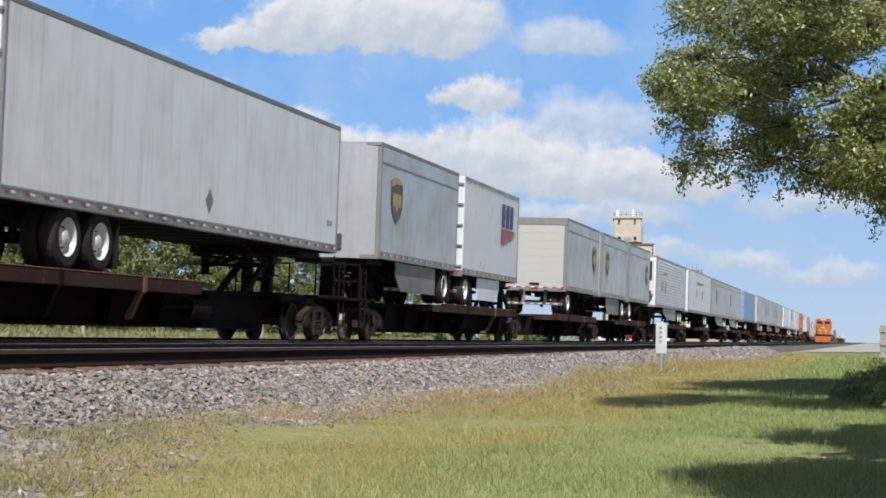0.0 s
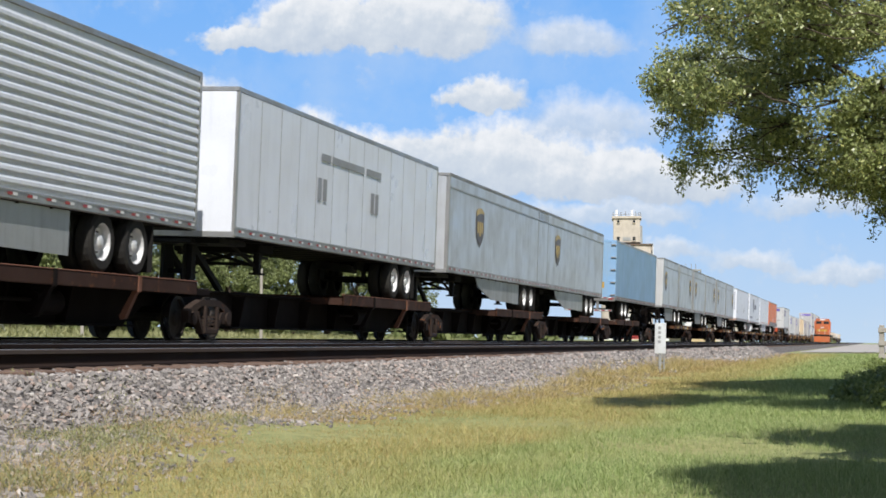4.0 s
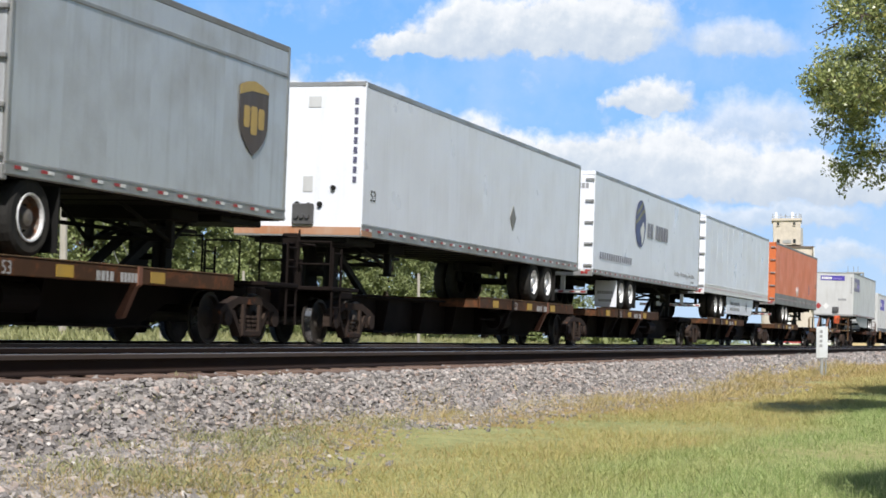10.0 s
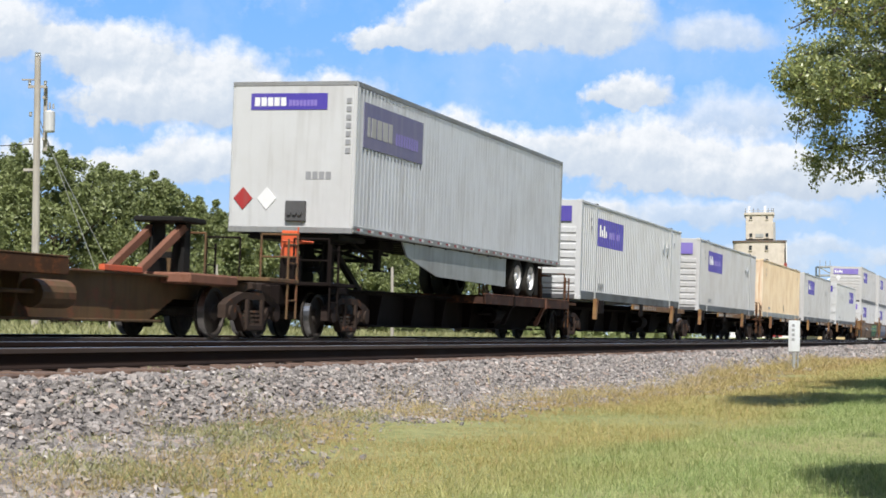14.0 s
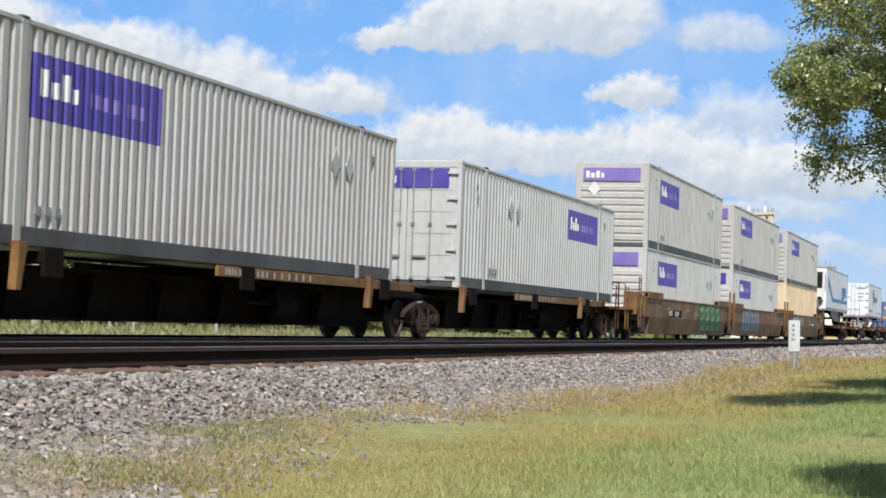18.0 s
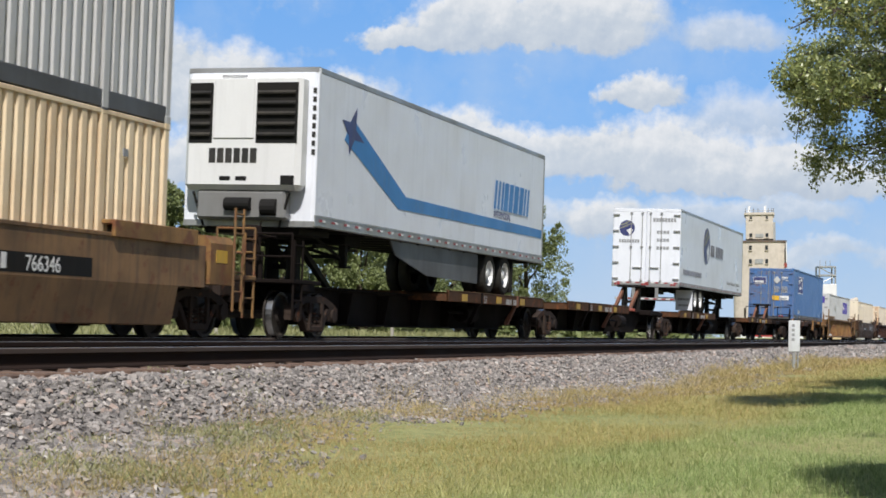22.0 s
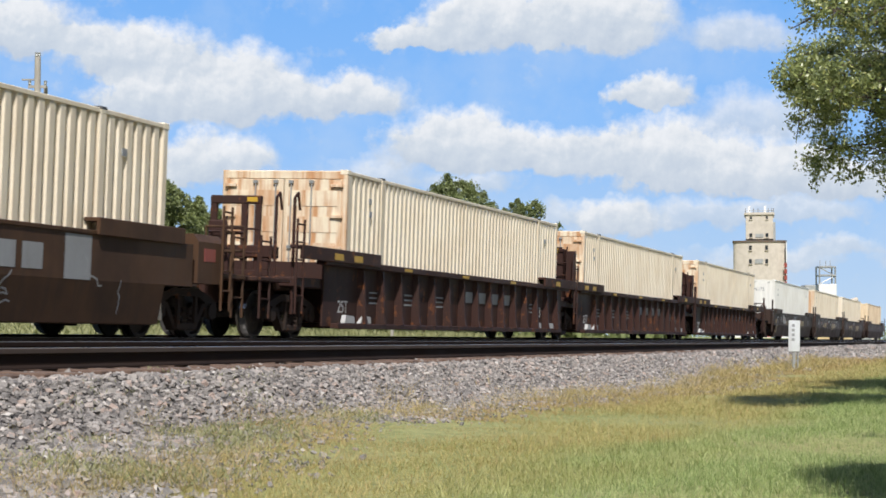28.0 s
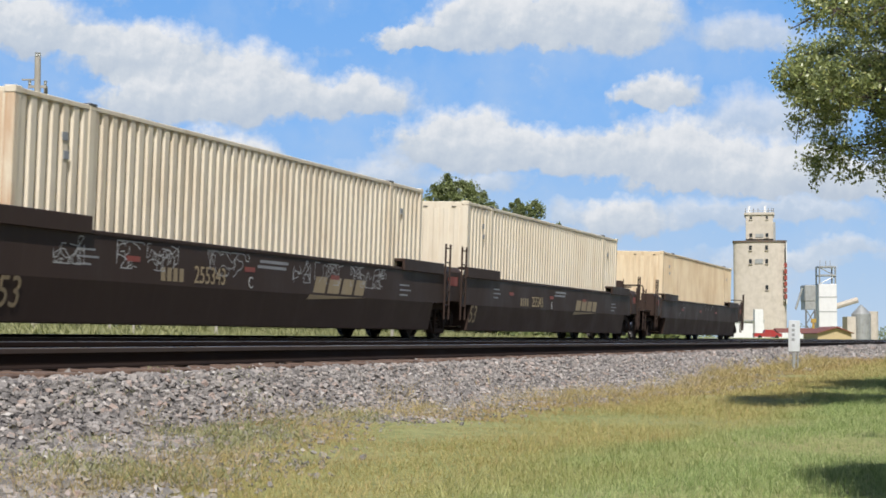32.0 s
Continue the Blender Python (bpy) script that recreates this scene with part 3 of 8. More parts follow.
def wheel_pair(parent, x, z=1.60, rim=M_RIM, r=0.51):
    """A trailer axle with dual tyres on both sides."""
    part("axle", Shape().tube((x, -0.9, z), (x, 0.9, z), 0.07), M_BLACK, parent)
    for side in (-1, 1):
        tyre = Shape()
        for y in (1.12, 0.8):
            tyre.lathe((x, side * y, z), [(-0.13, 0.30), (-0.14, r - 0.07), (-0.11, r - 0.015), (-0.05, r), (0.05, r), (0.11, r - 0.015), (0.14, r - 0.07), (0.13, 0.30)], 28)
        w = part("wheel", tyre, M_TYRE, parent, "black dual tyres")
        disc = Shape().lathe((x, side * 1.12, z), [(side * 0.135, 0.305), (side * 0.11, 0.29), (side * 0.0, 0.27), (side * -0.02, 0.2), (side * 0.03, 0.13), (side * 0.10, 0.11), (side * 0.12, 0.05), (side * 0.12, 0.0)], 24)
        part("rim", disc, rim, w)
        if rim is M_RIM2:
            part("rim_ring", Shape().lathe((x, side * 1.12, z), [(side * 0.136, 0.315), (side * 0.15, 0.305), (side * 0.145, 0.285), (side * 0.10, 0.275)], 28), M_RIM, w, "worn bright rim edge")
        nuts = Shape()
        for i in range(10):
            a = i * math.pi / 5
            nuts.box(x + 0.17 * math.cos(a) - 0.015, x + 0.17 * math.cos(a) + 0.015, side * 1.12 - 0.03, side * 1.12 + 0.03, z + 0.17 * math.sin(a) - 0.015, z + 0.17 * math.sin(a) + 0.015)
        part("wheel_nut", nuts, M_BLACK, w)


def tape(parent, x0, x1, y, z, step=0.62):
    red, white = Shape(), Shape()
    x = x0
    while x < x1:
        red.box(x, x + 0.14, y - 0.006, y, z - 0.022, z + 0.022)
        white.box(x + 0.15, x + 0.29, y - 0.006, y, z - 0.022, z + 0.022)
        x += step
    part("red_reflector", red, M_RED, parent)
    part("white_reflector", white, M_SIGNW, parent)


def shield(parent, x, z, h, y=-1.312):
    """A brown badge with a gold top, as a plain shape."""
    w = h * 0.45
    out = [(x - w, z + h * 0.40), (x - w * 0.5, z + h * 0.47), (x, z + h * 0.5), (x + w * 0.5, z + h * 0.47), (x + w, z + h * 0.40), (x + w, z - h * 0.08),
           (x + w * 0.8, z - h * 0.26), (x + w * 0.4, z - h * 0.40), (x, z - h * 0.5), (x - w * 0.4, z - h * 0.40), (x - w * 0.8, z - h * 0.26), (x - w, z - h * 0.08)]
    badge = part("badge", Shape().prism(out, y - 0.004, y), M_BROWN, parent, "dark brown shield with gold")
    part("badge_top", Shape().prism([(x - w, z + h * 0.27), (x - w * 0.2, z + h * 0.36), (x + w, z + h * 0.37), (x + w, z + h * 0.40), (x + w * 0.5, z + h * 0.47),
                                     (x, z + h * 0.5), (x - w * 0.5, z + h * 0.47), (x - w, z + h * 0.40)], y - 0.008, y - 0.004), M_GOLD, badge)
    marks = Shape()
    for a, b, lo, hi in ((-0.68, -0.3, -0.14, 0.15), (-0.2, 0.22, -0.22, 0.16), (0.32, 0.72, -0.13, 0.15)):
        marks.prism([(x + a * w, z + h * (lo + 0.03)), (x + (a + 0.06) * w, z + h * lo), (x + (b - 0.06) * w, z + h * lo), (x + b * w, z + h * (lo + 0.03)), (x + b * w, z + h * (hi - 0.03)),
                     (x + (b - 0.06) * w, z + h * hi), (x + (a + 0.06) * w, z + h * hi), (x + a * w, z + h * (hi - 0.03))], y - 0.008, y - 0.004)
    part("badge_mark", marks, M_GOLD, badge)


def bars(parent, name, x, z, sizes, height, mat, y=-1.312, slant=0.0, face="side"):
    """Writing that is not spelled out: a row of plain upright bars."""
    sh = Shape()
    for gap, w in sizes:
        x += gap
        if face == "side":
            sh.prism([(x, z), (x + w, z), (x + w + slant, z + height), (x + slant, z + height)], y - 0.004, y)
        else:
            sh.box(y - 0.004, y, x, x + w, z, z + height)
        x += w
    return part(name, sh, mat, parent)


def end_bars(parent, y, z, n, w, h, mat, x=-0.004, gap=0.25):
    """A line of bars on the near end of a load."""
    sh = Shape()
    for i in range(n):
        a = y - i * w * (1 + gap)
        sh.box(x - 0.004, x, a - w, a, z, z + h)
    return part("marking", sh, mat, parent)


def column_bars(parent, y, z, n, w, h, mat, x=-0.004):
    sh = Shape()
    for i in range(n):
        sh.box(x - 0.004, x, y - w, y, z - i * h * 1.6 - h, z - i * h * 1.6)
    return part("number_column", sh, mat, parent)


def globe(parent, x, z, r, y=-1.312, axis="side"):
    """A round navy emblem with gold sweeps."""
    n = 28
    ring = [(math.cos(2 * math.pi * i / n), math.sin(2 * math.pi * i / n)) for i in range(n)]
    sh, sweep, land = Shape(), Shape(), Shape()
    arcs = [[(-0.9, -0.1), (-0.2, 0.15), (0.5, 0.5), (0.85, 0.52), (0.8, 0.62), (0.4, 0.62), (-0.3, 0.3), (-0.95, 0.05)],
            [(-0.85, 0.3), (-0.2, 0.5), (0.4, 0.85), (0.3, 0.95), (-0.3, 0.66), (-0.8, 0.45)]]
    lands = [[(-0.1, -0.3), (0.5, 0.1), (0.75, -0.2), (0.55, -0.7), (0.3, -0.9), (0.15, -0.55)]]
    if axis == "side":
        sh.prism([(x + r * a, z + r * b) for a, b in ring], y - 0.004, y)
        for o in arcs:
            sweep.prism([(x + r * a, z + r * b) for a, b in o], y - 0.008, y - 0.004)
        for o in lands:
            land.prism([(x + r * a, z + r * b) for a, b in o], y - 0.008, y - 0.004)
    else:
        sh.prism([(x - r * a, z + r * b) for a, b in ring], y - 0.004, y, "x")
        for o in arcs:
            sweep.prism([(x - r * a, z + r * b) for a, b in o], y - 0.008, y - 0.004, "x")
        for o in lands:
            land.prism([(x - r * a, z + r * b) for a, b in o], y - 0.008, y - 0.004, "x")
    e = part("emblem", sh, M_NAVY, parent, "round navy globe emblem")
    part("emblem_sweep", sweep, M_OLIVE, e)
    part("emblem_land", land, M_SIGNW, e)


def double_doors(root, mat, z0, z1, w=2.5, rods=2, rail=M_RAILM, x=0.0, hinges=None):
    """Two hinged doors with lock rods and hinges on the near end."""
    for side in (-1, 1):
        a, b = (0.012, w / 2) if side > 0 else (-w / 2, -0.012)
        d = part("door", Shape().box(x - 0.025, x + 0.03, a, b, z0, z1, 0.008), mat, root)
        lock = Shape()
        for k in range(rods):
            y = side * (0.16 + 0.42 * k)
            lock.tube((x - 0.05, y, z0 + 0.03), (x - 0.05, y, z1 - 0.03), 0.016, n=6)
            for z in (z0 + 0.05, (z0 + z1) / 2, z1 - 0.05):
                lock.box(x - 0.075, x - 0.02, y - 0.045, y + 0.045, z - 0.03, z + 0.03)
        lock.box(x - 0.08, x - 0.03, min(side * 0.14, side * 0.5), max(side * 0.14, side * 0.5), z0 + 0.52, z0 + 0.56)
        part("lock_rod", lock, rail, d)
        for k in range(5):
            z = z0 + 0.12 + k * (z1 - z0 - 0.24) / 4
            part("hinge", shared("hinge", lambda: Shape().box(-0.06, 0.0, -0.12, 0.12, -0.03, 0.03, 0.006), hinges or rail), hinges or rail, d, at=(x - 0.02, side * (w / 2 - 0.08), z))


def trailer(s, label, length=16.15, front_near=True, side="flat", mat=M_WHITE, rail=M_RAILM, top_rail=None, low_rail=0.2, deep=None, skirt=None,
            end=None, end_mat=None, z0=2.03, z1=4.95, taped=True, rim=M_RIM, cap=0.0, wheels=2, group="trailers on the train", curved=False, axles=None, skirt_span=None):
    """A box trailer: x from its near end to its far end, y across, z above the rail."""
    root = carried("semi_trailer", s, label, "trailer", group)
    w, top_rail, deep = 1.295, top_rail or rail, deep or rail
    part("body", Shape().box(0.03, length - 0.03, -w + 0.02, w - 0.02, z0 + 0.02, z1 - 0.03), mat, root)
    part("roof", Shape().box(0.0, length, -w + 0.03, w - 0.03, z1 - 0.03, z1, 0.012), M_RAILM, root, "thin aluminium roof sheet")
    part("top_rail", Shape().box(0, length, -w - 0.008, -w + 0.05, z1 - 0.10, z1 + 0.004, 0.01).box(0, length, w - 0.05, w + 0.008, z1 - 0.10, z1 + 0.004, 0.01), top_rail, root)
    part("bottom_rail", Shape().box(0, length, -w - 0.012, -w + 0.05, z0, z0 + low_rail, 0.012).box(0, length, w - 0.05, w + 0.012, z0, z0 + low_rail, 0.012)
         .box(0, length, -w - 0.022, -w, z0 + 0.02, z0 + 0.055).box(0, length, -w - 0.02, -w, z0 + low_rail - 0.04, z0 + low_rail - 0.012), deep, root)
    part("corner_post", Shape().box(-0.01, 0.10, -w - 0.01, -w + 0.12, z0, z1, 0.02), end_mat or rail, root)
    part("corner_post", Shape().box(-0.01, 0.10, w - 0.12, w + 0.01, z0, z1, 0.02), end_mat or rail, root)
    part("corner_post", Shape().box(length - 0.10, length + 0.01, -w - 0.01, -w + 0.12, z0, z1, 0.02), rail, root)
    zb, zt = z0 + low_rail, z1 - 0.10 - cap
    if cap:
        part("upper_band", Shape().box(0.1, length - 0.1, -w - 0.004, -w + 0.02, zt + 0.06, z1 - 0.10), mat, root)
        part("band_rail", Shape().box(0.1, length - 0.1, -w - 0.016, -w + 0.02, zt, zt + 0.06, 0.008), rail, root)
    step = {"flat": 1.22, "panel": 1.22, "narrow": 0.61}.get(side)
    if step:
        n = round((length - 0.2) / step)
        step = (length - 0.2) / n
        sheet = shared(("panel", round(step, 3), round(zb, 2), round(zt, 2)), lambda: Shape().box(0.0006, step - 0.0006, -w - 0.002, -w + 0.02, zb, zt, 0.0012), mat)
        strip = shared(("seam", round(zb, 2), round(zt, 2)), lambda: Shape().box(-0.014, 0.014, -w - 0.0045, -w, zb, zt), mat if mat is M_ORANGE_T else rail)
        for i in range(n):
            p = part("panel", sheet, mat, root, at=(0.1 + i * step, 0, 0))
            if i and side != "flat":
                part("seam", strip, mat, root, at=(0.1 + i * step, 0, 0))
    elif side == "ribs":
        rib = shared(("side_rib", zb, zt), lambda: Shape().prism([(0, -w), (0.03, -w - 0.005), (0.075, -w - 0.005), (0.105, -w)], zb, zt, "z"), mat)
        n = int((length - 0.2) / 0.2)
        for i in range(n):
            part("side_rib", rib, mat, root, at=(0.1 + i * (length - 0.2) / n, 0, 0))
    elif side == "grooves":
        n = 15
        ribs = shared(("groove", length), lambda: Shape().prism([(-w, 0.0), (-w - 0.010, 0.03), (-w - 0.010, 0.08), (-w, 0.11)], 0.1, length - 0.1, "x"), mat)
        for i in range(n):
            part("side_rib", ribs, mat, root, at=(0, 0, zb + 0.06 + i * (zt - zb - 0.12) / n))
    if taped:
        tape(root, 0.2, length - 0.4, -w - 0.022, z0 + low_rail * 0.55)
    # the near end
    if not front_near:
        door_mat = end_mat or mat
        if end == "roll":
            door_mat = M_DOOR
            part("header", Shape().box(-0.03, 0.05, -w, w, z1 - 0.30, z1, 0.01), rail, root)
            d = part("door", Shape().box(-0.015, 0.04, -w + 0.13, w - 0.13, z0 + 0.1, z1 - 0.30), door_mat, root, "closed roll-up door")
            for i in range(8):
                part("slat", shared(("slat", round(z1 - z0, 2)), lambda: Shape().box(-0.022, 0.0, -w + 0.14, w - 0.14, 0.0015, (z1 - z0 - 0.42) / 8 - 0.0015, 0.002), door_mat), door_mat, d, at=(0, 0, z0 + 0.11 + i * (z1 - z0 - 0.42) / 8))
            part("handle", Shape().box(-0.07, -0.02, -0.2, 0.2, z0 + 0.2, z0 + 0.28, 0.01), M_BLACK, d)
        else:
            part("header", Shape().box(-0.03, 0.05, -w, w, z1 - 0.12, z1, 0.01), door_mat, root)
            double_doors(root, door_mat, z0 + 0.13, z1 - 0.12)
        part("rear_sill", Shape().box(-0.05, 0.08, -w, w, z0 - 0.06, z0 + 0.13, 0.012), rail, root)
        lights = Shape()
        for y in (-1.13, -1.02, 1.02, 1.13, 0.0, 0.1, -0.1):
            lights.box(-0.065, -0.05, y - 0.045, y + 0.045, z0 + 0.0, z0 + 0.07, 0.008)
        part("tail_light", lights, M_RED, root)
        guard = Shape().box(-0.03, 0.07, -1.15, 1.15, 1.47, 1.57, 0.01)
        for y in (-0.45, 0.45):
            guard.box(-0.02, 0.06, y - 0.06, y + 0.06, 1.55, z0)
        part("bumper", guard, rail, root)
        red, white = Shape(), Shape()
        for z_, y1 in ((1.52, 1.12), (z0 + 0.10, 1.24)):
            for k in range(7):
                y_ = -y1 + k * (2 * y1 - 0.28) / 6
                red.box(-0.058, -0.05, y_, y_ + 0.14, z_ - 0.02, z_ + 0.02) if z_ > 1.6 else red.box(-0.036, -0.03, y_, y_ + 0.14, z_ - 0.02, z_ + 0.02)
                white.box(-0.058, -0.05, y_ + 0.14, y_ + 0.28, z_ - 0.02, z_ + 0.02) if z_ > 1.6 else white.box(-0.036, -0.03, y_ + 0.14, y_ + 0.28, z_ - 0.02, z_ + 0.02)
        part("red_reflector", red, M_RED, root)
        part("white_reflector", white, M_SIGNW, root)
        wx = axles or ([2.8, 4.05] if wheels > 1 else [0.7])
        gx, kx = length - 2.9, length - 0.9
    else:
        em = end_mat or mat
        face = Shape()
        if curved:
            face.prism([(-w, 0.12), (-w + 0.02, 0.04), (-w + 0.12, -0.01), (-0.6, -0.05), (0.6, -0.05), (w - 0.12, -0.01), (w - 0.02, 0.04), (w, 0.12)], z0, z1 - 0.02, "z")
            face.v = [(b, a, c) for a, b, c in face.v]
        else:
            face.box(-0.02, 0.05, -w + 0.04, w - 0.04, z0, z1 - 0.02, 0.02)
        part("front_wall", face, em, root)
        part("front_rail", Shape().box(-0.035, 0.05, -w, w, z0 - 0.02, z0 + 0.1, 0.01), rail, root)
        part("front_rail", Shape().box(-0.03, 0.05, -w, w, z1 - 0.09, z1, 0.01), rail, root)
        kit = Shape().box(-0.10, -0.01, -0.34, 0.08, z0 + 0.2, z0 + 0.6, 0.015)
        for y in (-0.24, -0.13, -0.02):
            kit.tube((-0.14, y, z0 + 0.36), (-0.06, y, z0 + 0.36), 0.045, n=10)
        part("connector_box", kit, M_LOWRAIL, root, "dark recessed air and light connectors")
        wx = axles or ([12.0, 13.28] if wheels > 1 else [7.15])
        gx, kx = 2.9, 0.9
    # running gear
    gear = Shape()
    for y in (-0.5, 0.5):
        gear.box(min(wx) - 1.0, max(wx) + 1.0, y - 0.06, y + 0.06, z0 - 0.22, z0, 0.01)
    for x in wx:
        for y in (-0.55, 0.55):
            gear.box(x - 0.45, x + 0.1, y - 0.05, y + 0.05, 1.55, 1.66).box(x - 0.5, x - 0.38, y - 0.05, y + 0.05, 1.58, z0 - 0.1)
    part("undercarriage", gear, M_BLACK, root)
    for x in wx:
        wheel_pair(root, x, rim=rim)
        flap = Shape().box(max(wx) + 0.62, max(wx) + 0.64, -1.28, -0.68, 1.18, z0 - 0.04) if x == max(wx) else None
        if flap:
            part("mud_flap", flap, M_BLACK, root)
    if length > 10:
        for y in (-0.75, 0.75):
            part("landing_leg", Shape().box(gx - 0.07, gx + 0.07, y - 0.07, y + 0.07, 1.42, z0 + 0.02, 0.01).box(gx - 0.13, gx + 0.13, y - 0.13, y + 0.13, 1.38, 1.42), M_BLACK, root)
    else:
        for y in (-0.7, 0.7):
            part("landing_leg", Shape().box(gx - 0.06, gx + 0.06, y - 0.06, y + 0.06, 1.45, z0 + 0.02, 0.01), M_BLACK, root)
    for p, q in (((gx, -0.75, 1.55), (gx, 0.75, 1.95)), ((gx, 0.75, 1.55), (gx, -0.75, 1.95)), ((gx, -0.75, 1.6), (gx, 0.75, 1.6))):
        part("cross_brace", Shape().tube(p, q, 0.035), M_BLACK, root)
    for y in (-0.72, 0.72):
        for way in (-1, 1):
            part("landing_brace", Shape().tube((gx + way * 1.25, y * 0.7, z0), (gx, y, 1.55), 0.035), M_BLACK, root)
        part("brace_bar", Shape().box(gx - 1.1, gx + 1.1, y * 0.8 - 0.03, y * 0.8 + 0.03, 1.74, 1.80), M_BLACK, root)
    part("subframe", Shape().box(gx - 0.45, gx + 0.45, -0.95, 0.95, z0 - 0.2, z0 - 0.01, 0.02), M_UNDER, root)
    part("coupler_plate", Shape().box(kx - 0.75, kx + 0.75, -0.95, 0.95, z0 - 0.13, z0 - 0.014, 0.02).tube((kx, 0, z0 - 0.16), (kx, 0, z0), 0.04), M_BLACK, root)
    # plate over the pale body bottom, with the underside's shade painted in
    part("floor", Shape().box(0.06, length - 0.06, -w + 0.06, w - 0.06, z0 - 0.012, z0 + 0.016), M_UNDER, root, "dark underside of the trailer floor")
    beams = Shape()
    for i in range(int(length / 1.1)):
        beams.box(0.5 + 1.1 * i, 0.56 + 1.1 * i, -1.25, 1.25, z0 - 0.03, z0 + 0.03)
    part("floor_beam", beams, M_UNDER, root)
    if skirt:
        a, b = skirt_span or ((1.95, 6.2) if length < 10 else (4.2, 11.1))
        cut = 0.55
        low = 1.32
        out = [(a + (cut if front_near else 0), low), (b - (0 if front_near else cut), low), (b, low + (0 if front_near else 0.4)), (b, z0), (a, z0), (a, low + (0.4 if front_near else 0))]
        if front_near and length > 10:
            out = [(a + 0.35, z0 - 0.3), (a + 2.4, low + 0.06), (b, low), (b, z0), (a, z0)]
        part("skirt", Shape().prism(out, -1.22, -1.19), skirt, root, "side skirt panel")
    return root


CORR = 0.268


def wall_profile(length):
    """Outline of a corrugated side: positions along it and how far each lies in."""
    n = round((length - 0.3) / CORR)
    st = (length - 0.3) / n
    pts = []
    for i in range(n):
        for fx, d in ((0.0, 0.0), (0.50, 0.0), (0.58, 0.056), (0.91, 0.056)):
            pts.append((0.15 + (i + fx) * st, 0.012 + d))
    return pts + [(length - 0.15, 0.012)]


def wall_patch(sh, length, x0, x1, z0, z1, lift):
    """A painted patch that follows the corrugations."""
    pts = wall_profile(length)

    def depth(x):
        for (a, p), (b, q) in zip(pts, pts[1:]):
            if a <= x <= b:
                return p + (q - p) * (x - a) / (b - a)
        return 0.012
    xs = [x0] + [a for a, p in pts if x0 < a < x1] + [x1]
    v = [(x, -1.295 + depth(x) - lift, z) for x in xs for z in (z0, z1)]
    return sh.add(v, [(2 * i, 2 * i + 2, 2 * i + 3, 2 * i + 1) for i in range(len(xs) - 1)])


